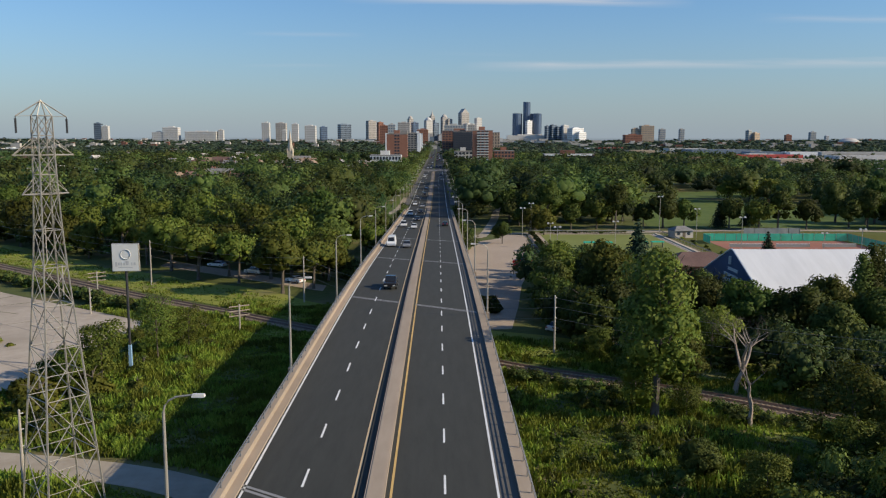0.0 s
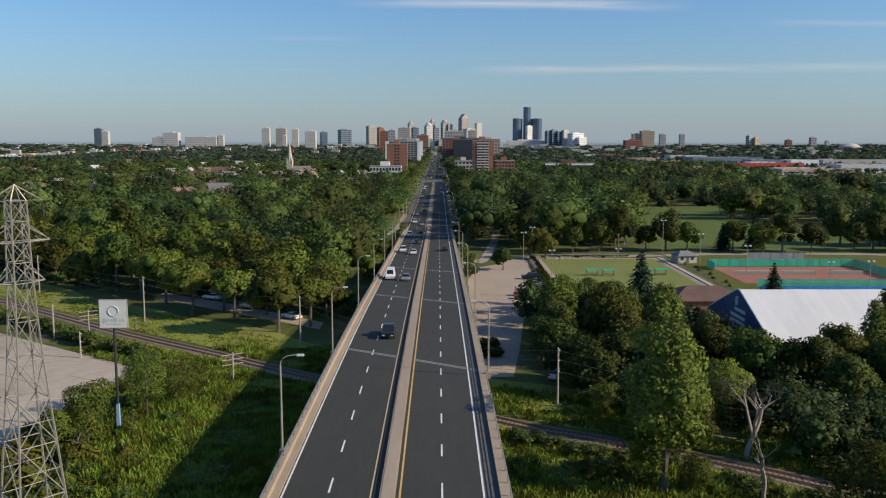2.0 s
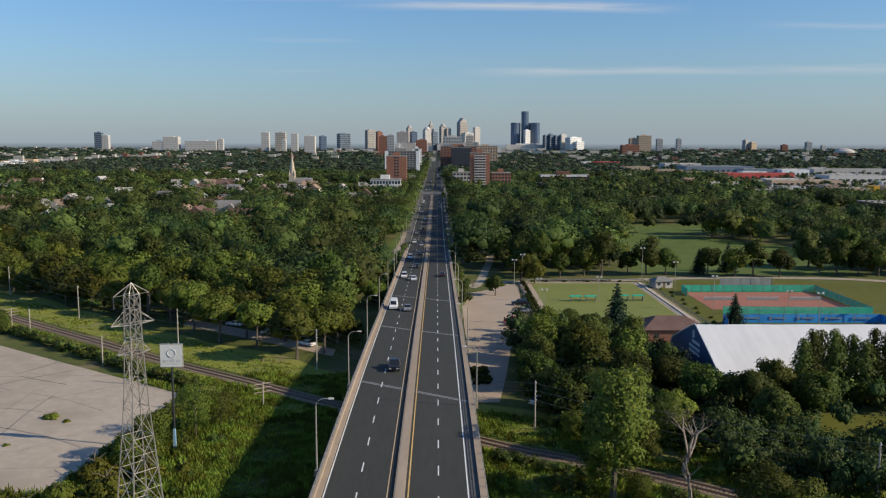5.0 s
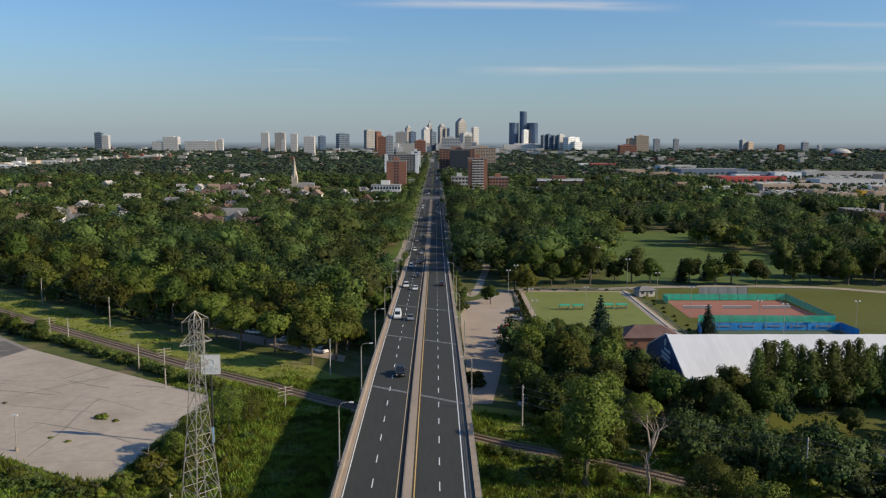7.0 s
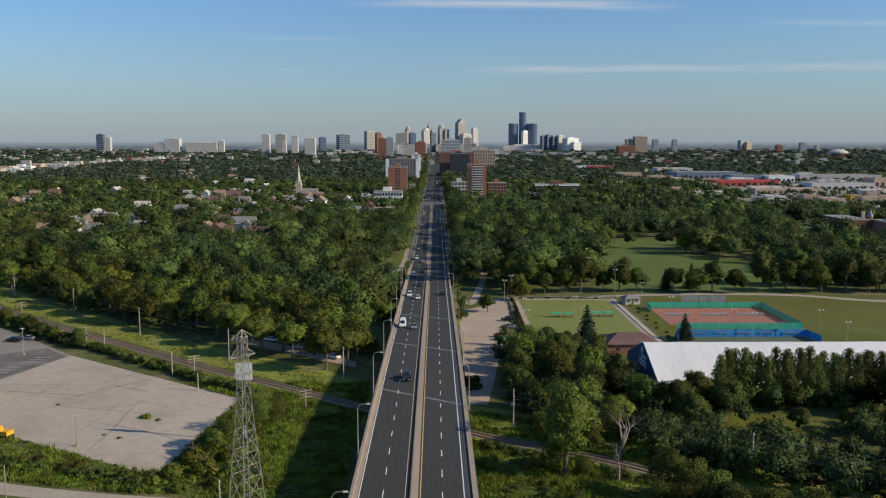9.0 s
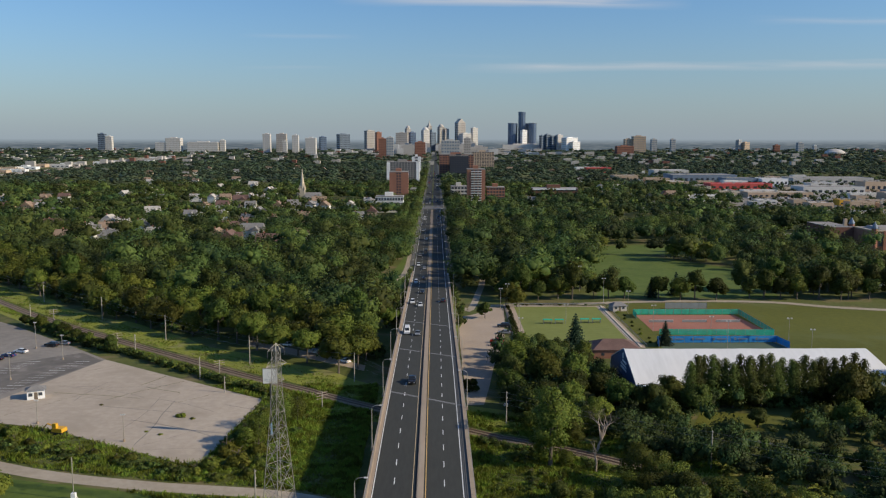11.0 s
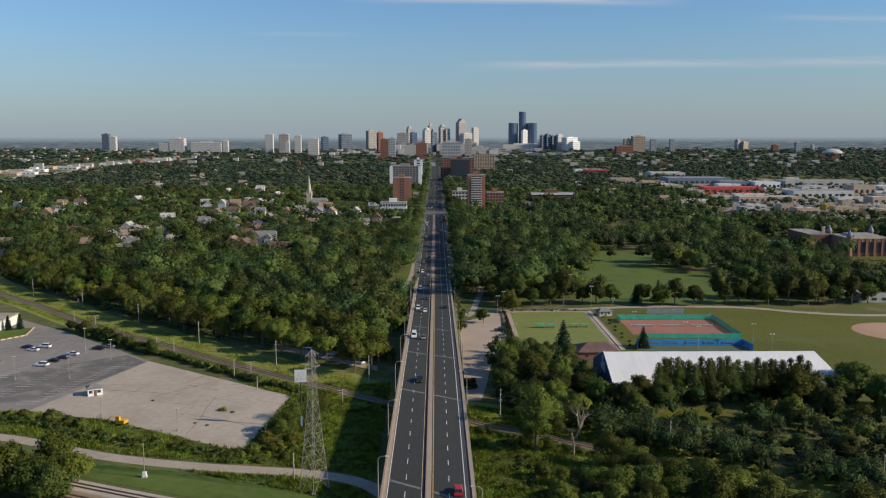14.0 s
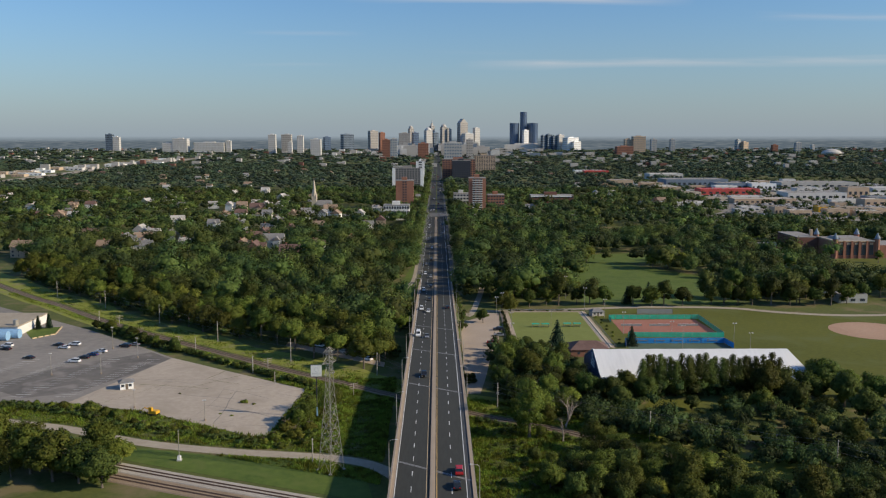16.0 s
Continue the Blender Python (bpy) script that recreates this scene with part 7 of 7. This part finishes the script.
# ---- vehicles ----
PAINT = {"white": plain("white_car_paint", (0.75, 0.75, 0.75), 0.25), "black": plain("black_car_paint", (0.02, 0.02, 0.022), 0.2), "grey": plain("grey_car_paint", (0.22, 0.23, 0.24), 0.25), "silver": plain("silver_car_paint", (0.5, 0.5, 0.5), 0.25, 0.4),
         "red": plain("red_car_paint", (0.42, 0.02, 0.02), 0.25), "maroon": plain("maroon_car_paint", (0.16, 0.02, 0.03), 0.3), "blue": plain("blue_car_paint", (0.03, 0.06, 0.16), 0.25)}
M_LAMP_RED = plain("red_lamp_glass", (0.45, 0.01, 0.01), 0.2)
PROFILE = {"sedan": ([(-2.25, 0.35), (2.25, 0.35), (2.3, 0.62), (2.2, 0.82), (1.1, 0.95), (-1.75, 0.98), (-2.25, 0.88), (-2.3, 0.55)], [(1.05, 0.95), (0.35, 1.42), (-0.95, 1.42), (-1.7, 0.98)], 1.8),
           "suv": ([(-2.3, 0.4), (2.3, 0.4), (2.35, 0.8), (2.2, 1.02), (1.1, 1.1), (-2.25, 1.12), (-2.35, 0.7)], [(1.05, 1.1), (0.45, 1.72), (-1.9, 1.72), (-2.2, 1.12)], 1.9),
           "van": ([(-2.8, 0.4), (2.7, 0.4), (2.75, 0.9), (2.45, 1.2), (1.95, 1.25), (-2.8, 1.25)], [(1.95, 1.25), (1.2, 2.2), (-2.78, 2.25), (-2.8, 1.25)], 2.0),
           "pickup": ([(-2.75, 0.5), (2.75, 0.5), (2.8, 0.95), (2.6, 1.1), (1.3, 1.2), (-2.75, 1.1)], [(1.2, 1.18), (0.6, 1.8), (-0.6, 1.8), (-0.75, 1.14)], 1.95)}


def car(kind, colour, x, y, z, turn, state):
    t = thing("van" if kind == "van" else "pickup_truck" if kind == "pickup" else "car", (x, y, z, 0, 0, turn), state, "van" if kind == "van" else "truck" if kind == "pickup" else "car", "vehicles")
    low, cab, w = PROFILE[kind]
    paint = PAINT[colour]

    def extrude(points, half, inset):
        top = max(q[1] for q in points)
        base = min(q[1] for q in points)
        k = len(points)
        vs = [(s * (half - inset * (q[1] - base) / (top - base + 1e-6)), q[0], q[1]) for s in (-1, 1) for q in points]
        return Geo().add(vs, [tuple(range(k))[::-1], tuple(range(k, 2 * k))] + [(i, (i + 1) % k, k + (i + 1) % k, k + i) for i in range(k)])

    body = part("body", extrude(low, w / 2, 0.08), paint, t)
    cabin = part("cabin", extrude(cab, w / 2 - 0.1, 0.16), M_CARGLASS if kind != "van" else paint, t, "dark glazed cabin" if kind != "van" else "tall closed cargo body")
    ys_ = [q[0] for q in cab if q[1] > 1.3]
    top = max(q[1] for q in cab)
    part("roof", Geo().box(-w / 2 + 0.24, min(ys_) + 0.05, top - 0.03, w / 2 - 0.24, max(ys_) - 0.02, top + 0.03, 0.02), paint, cabin)
    if kind == "van":
        part("windscreen", Geo().add([(-0.75, 1.93, 1.3), (0.75, 1.93, 1.3), (0.68, 1.3, 2.12), (-0.68, 1.3, 2.12)], [(0, 1, 2, 3)]), M_CARGLASS, cabin, "dark windscreen")
    if kind == "pickup":
        part("bed", Geo().box(-0.8, -2.65, 1.0, 0.8, -0.85, 1.13), M_BLACK, body, "dark open bed")
    nose = max(q[0] for q in low)
    for s in (-1, 1):
        part("headlight", Geo().box(s * 0.62 - 0.2, nose - 0.14, 0.62, s * 0.62 + 0.2, nose - 0.01, 0.78), M_PALE, body, "clear headlight")
        part("tail_light", Geo().box(s * 0.66 - 0.17, -nose + 0.02, 0.7, s * 0.66 + 0.17, -nose + 0.1, 0.88), M_LAMP_RED, body, "red tail light")
        for b in (-1, 1):
            a = nose * 0.62 * b
            wheel = part("wheel", Geo().tube([(s * (w / 2 - 0.2), a, 0.33), (s * (w / 2 + 0.01), a, 0.33)], 0.33, 12), M_TYRE, t, "black tyre")
            part("rim", Geo().tube([(s * (w / 2 + 0.012), a, 0.33), (s * (w / 2 + 0.02), a, 0.33)], 0.2, 10), M_GALV, wheel, "grey rim")


def on_road(kind, colour, x, y, label):
    slope = math.degrees(math.atan((avenue_z(y + 2) - avenue_z(y - 2)) / 4))
    car(kind, colour, x, y, avenue_z(y) + 0.015, 180 if x < -4 else 0, label)


on_road("pickup", "black", -7.2, 126.5, "black pickup truck in the inner lane")
on_road("van", "white", -10.6, 191, "white cargo van in the outer lane")
on_road("sedan", "grey", -7.0, 188, "grey sedan beside the white van")
for kind, colour, x, y in (("sedan", "white", -7.1, 247), ("suv", "white", -10.4, 254), ("sedan", "black", -7.0, 283), ("suv", "white", -10.4, 316), ("sedan", "black", -6.9, 331), ("sedan", "silver", -6.9, 368), ("suv", "white", -10.4, 380), ("sedan", "grey", -10.3, 420),
                           ("suv", "black", -7.0, 440), ("sedan", "white", -7.0, 505), ("suv", "silver", -10.3, 560), ("sedan", "black", 2.1, 258), ("sedan", "grey", -1.4, 520), ("suv", "silver", 2.1, 610)):
    on_road(kind, colour, x, y, "%s %s on the avenue" % (colour, "car travelling" if kind == "sedan" else "sport utility car"))
on_road("suv", "red", 2.3, 44.3, "bright red car in the outer lane")
on_road("sedan", "black", 1.6, 36.0, "black sedan on the overpass")
rng = random.Random(31)
for k in range(46):
    y = 640 + 1150 * rng.random()
    x = rng.choice((-10.4, -7.0, -1.4, 2.0))
    on_road(rng.choice(("sedan", "suv")), rng.choice(("white", "white", "silver", "grey", "black", "blue", "red")), x, y, "car in traffic on the distant avenue")
for x, y, c, k in ((-142.8, 172.3, "white", "suv"), (-141.5, 178.1, "black", "sedan"), (-139.8, 182.5, "blue", "sedan"), (-138.4, 187.7, "white", "sedan"), (-162.8, 177.5, "black", "sedan"), (-156.2, 194.0, "white", "sedan"), (-160.4, 198.1, "black", "sedan"), (-154.0, 199, "white", "suv"),
                   (-179, 191.7, "black", "sedan"), (-181, 197, "white", "suv"), (-132, 196, "black", "suv"), (-129, 198.5, "grey", "sedan"), (-185, 186, "maroon", "sedan")):
    car(k, c, x, y, 0.065, 74 + (x * 13 % 9), "%s %s parked on the worn lot" % (c, "van" if k == "van" else "car"))
for x, y, c, k, tr in ((20.3, 200.5, "red", "suv", 82), (20.0, 196.5, "maroon", "sedan", 85), (24.0, 214, "grey", "sedan", 88), (24.5, 225, "black", "suv", 90)):
    car(k, c, x, y, 0.075, tr, "%s car parked at the gravel lot" % c)

# cars and trailers under the trees north of the railway
for k, x in enumerate((-30, -41, -52)):
    car(("sedan", "suv")[k % 2], ("white", "silver", "white", "grey")[k % 4], x, track_y(x) + 36 + (k % 3) * 2.5, 0.08, 50 + 9 * (k % 4), "parked pale vehicle under the trees")
for k, x in enumerate((19, 25)):
    car(("sedan", "suv")[k % 2], ("white", "silver", "black", "white", "grey")[k], x, track_y(x) + 27 + (k % 2), 0.02, -40, "parked car in the shade beside the railway")

ex = thing("excavator", (-91.5, 109.8, 0.07, 0, 0, 75), "small yellow tracked excavator", "excavator")
for s in (-0.9, 0.9):
    part("track", Geo().prism([(s - 0.25, -1.5), (s + 0.25, -1.5), (s + 0.25, 1.5), (s - 0.25, 1.5)], -0.02, 0.7), M_TYRE, ex, "black crawler track")
part("body", Geo().box(-1.1, -1.6, 0.7, 1.1, 1.2, 1.6, 0.08), M_YELLOW, ex)
part("cab", Geo().box(-1.0, 0.0, 1.5, 0.0, 1.2, 2.7, 0.1), M_YELLOW, ex)
part("boom", Geo().beam((0.4, 1.0, 1.4), (0.4, 3.4, 2.1), 0.25).beam((0.4, 3.4, 2.1), (0.4, 4.9, 0.8), 0.2), M_YELLOW, ex)
part("bucket", Geo().box(0.05, 4.5, 0.1, 0.75, 5.2, 0.8, 0.1), M_BLACK, ex)


# ---- undergrowth and tall grass ----
def thicket(name, seed, n, area, low, high, wide, mat, label, leaf=0.16, count=90, lobes=6):
    r = random.Random(seed)
    spots = []
    for _ in range(n):
        x, y = area(r)
        if x is None:
            continue
        spots.append((x, y, -0.15, wide * r.uniform(0.6, 1.3), r.uniform(low, high)))
    woods(name, spots, lobes, leaf, count, mat, label, 7, seed, 1)


def south_east(r):
    x = 7.5 + 110 * r.random() ** 1.3
    y = r.uniform(40, track_y(x) - 4.5)
    return (x, y) if y > 40 and r.random() < (0.12 if x < 18 else 0.5 if x < 32 else 1) else (None, None)


def south_east_far(r):
    x = 30 + 115 * r.random()
    y = r.uniform(30, max(track_y(x) - 8, 52))
    return (x, y) if y > 38 and not (x < 45 and y > 68) else (None, None)


def behind_railway(r):
    x = r.uniform(17, 170)
    y = track_y(x) + (15 if x < 42 else 7) + 75 * r.random() ** (1.5 if x < 42 else 1.15)
    return (x, y) if free(x, y, 1) and y < 190 and not inside(x, y, DOME) and near_line(x, y, [(40, 130), (60, 112), (75, 103), (92, 92), (120, 74)]) > 2.6 else (None, None)


def west_slope(r):
    x, y = r.uniform(-55, -31), r.uniform(79, 140)
    return (x, y) if free(x, y, 0.5) and y < track_y(x) - 6 and near_line(x, y, PATH_LINE) > 3.5 else (None, None)


def wood_edge(r):
    x = r.uniform(-255, -18)
    return x, track_y(x) + (25 if x < -72 else 44) + 9 * r.random()


thicket("scrub", 1, 620, south_east, 0.7, 2.2, 1.2, M_WOODS, "dense mixed scrub south of the railway", 0.11, 170, 5)
thicket("tall_thicket", 2, 320, south_east_far, 3.0, 7.5, 2.7, M_WOODS, "tangled young trees south of the railway", 0.06, 520, 8)
thicket("dark_thicket", 22, 60, south_east_far, 3.5, 8.0, 2.4, M_WOODS_DARK, "dark tangled young trees south of the railway", 0.06, 520, 8)
thicket("pale_thicket", 23, 90, south_east_far, 3.0, 7.5, 2.2, M_WOODS_PALE, "pale tangled young trees south of the railway", 0.06, 520, 8)
thicket("railside_thicket", 3, 560, behind_railway, 3.5, 8.0, 2.8, M_WOODS_DARK, "dense dark young trees between railway and sports hall", 0.085, 240, 8)
thicket("pale_railside_thicket", 33, 150, behind_railway, 3.5, 7.0, 2.6, M_WOODS, "green young trees between railway and sports hall", 0.085, 240, 8)
thicket("railside_scrub", 4, 300, behind_railway, 1.5, 3.5, 1.6, M_WOODS, "low scrub beside the railway", 0.17, 60, 5)


def trackside(r):
    x = r.uniform(9, 75)
    return x, track_y(x) - 4.6 - 3.0 * r.random()


def bramble(r):
    x = r.uniform(38, 150)
    y = track_y(x) + r.uniform(-45, 42)
    return (x, y) if y > 36 and abs(y - track_y(x)) > 4.5 and free(x, y, 1) else (None, None)


thicket("bramble_scrub", 28, 620, bramble, 1.2, 3.2, 2.2, M_WOODS, "tangled bramble scrub on both sides of the railway", 0.11, 90, 5)
thicket("trackside_scrub", 26, 150, trackside, 0.9, 2.0, 1.2, M_WOODS, "rank green scrub along the railway", 0.1, 170, 5)
thicket("west_scrub", 5, 150, west_slope, 0.5, 1.6, 0.9, M_WEEDS, "bright green weeds and saplings beside the overpass", 0.12, 150, 5)
thicket("west_dark_scrub", 25, 60, west_slope, 0.8, 2.2, 1.0, M_WOODS, "green scrub beside the parking lot", 0.11, 160, 5)


def lot_south(r):
    t = r.random()
    return -145 + 93 * t, 118 - 34 * t + (4 if t < 0.4 else 0) + r.uniform(-3.0, 1.2)


def lot_north(r):
    x = r.uniform(-150, -46)
    return x, track_y(x) - 9.5 - 2.8 * r.random() - (2.5 if x < -106 else 0)


thicket("lot_hedge", 7, 210, lot_south, 0.9, 2.2, 1.3, M_WOODS, "untrimmed green hedge along the parking lot", 0.18, 60, 5)
thicket("railside_hedge", 8, 200, lot_north, 1.2, 3.0, 1.5, M_WOODS, "overgrown hedge between parking lot and railway", 0.17, 60, 5)
thicket("wood_edge_scrub", 6, 260, wood_edge, 2.5, 5.5, 2.4, M_WOODS, "leafy scrub along the wood's edge", 0.14, 90, 6)


def tufts(name, seed, n, area, size, mat, label):
    """Tall grass: upright tapered blades in loose bunches."""
    r = np.random.default_rng(seed)
    rr = random.Random(seed)
    at = []
    while len(at) < n:
        x, y = area(rr)
        if x is not None:
            at += [(x + rr.gauss(0, 0.25), y + rr.gauss(0, 0.25), 0.0) for _ in range(4)]
    at = np.array(at[:n])
    h = size * r.uniform(0.5, 1.4, n) * (0.7 + 0.6 * np.sin(at[:, 0] * 0.31) * np.cos(at[:, 1] * 0.27) ** 2)
    h = np.maximum(h, 0.12)[:, None]
    a = r.uniform(0, 6.28, n)
    u = np.stack([np.cos(a), np.sin(a), np.zeros(n)], 1) * r.uniform(0.06, 0.13, n)[:, None]
    lean = np.stack([r.normal(0, 0.35, n), r.normal(0, 0.35, n), np.ones(n)], 1)
    v = np.stack([at - u, at + u, at + u * 0.5 + lean * h, at - u * 0.5 + lean * h], 1).reshape(-1, 3)
    tagged(part(name, mesh_of(name, [(v, np.arange(4 * n).reshape(-1, 4))], mat), mat), label, "grass", "", "stuff")


def meadow_west(r):
    x, y = -14.6 - 130 * r.random() ** 1.7, r.uniform(44, 150)
    return (x, y) if free(x, y, 0) and noise.noise((x * 0.08, y * 0.08, 1)) > -0.85 and near_line(x, y, PATH_LINE) > 3 and abs(y - track_y(x)) > 3.4 and y < track_y(x) + 20 and y > 116 - (x + 170) * 0.43 - 8 + 14 else (None, None)


def meadow_east(r):
    x, y = r.uniform(6.6, 60), r.uniform(44, 125)
    return (x, y) if abs(y - track_y(x)) > 3.4 and y < track_y(x) + 17 else (None, None)


def meadow_far(r):
    x = r.uniform(-240, -14)
    y = track_y(x) + r.choice((r.uniform(3.5, 19), r.uniform(-9, -3.5)))
    return x, y


tufts("west_grass", 11, 80000, meadow_west, 0.8, M_WEEDS, "tall uneven grass and weeds")
tufts("east_grass", 12, 60000, meadow_east, 0.85, M_WEEDS, "tall uneven grass beside the railway")
tufts("berm_grass", 13, 30000, meadow_far, 0.4, M_WEEDS, "meadow grass along the railway")


def bank_spots(r):
    side = r.choice((-1, 1))
    y = r.uniform(224, 350)
    reach = 1.2 * max(0.2, road_z(y) - 1.0)
    return ((LEFT_WALL if side < 0 else RIGHT_WALL) + side * r.uniform(0.6, 0.8 + reach), y)


thicket("bank_scrub", 21, 150, bank_spots, 1.2, 4.2, 1.2, M_WOODS, "dark scrub covering the ramp banks", 0.17, 60, 5)
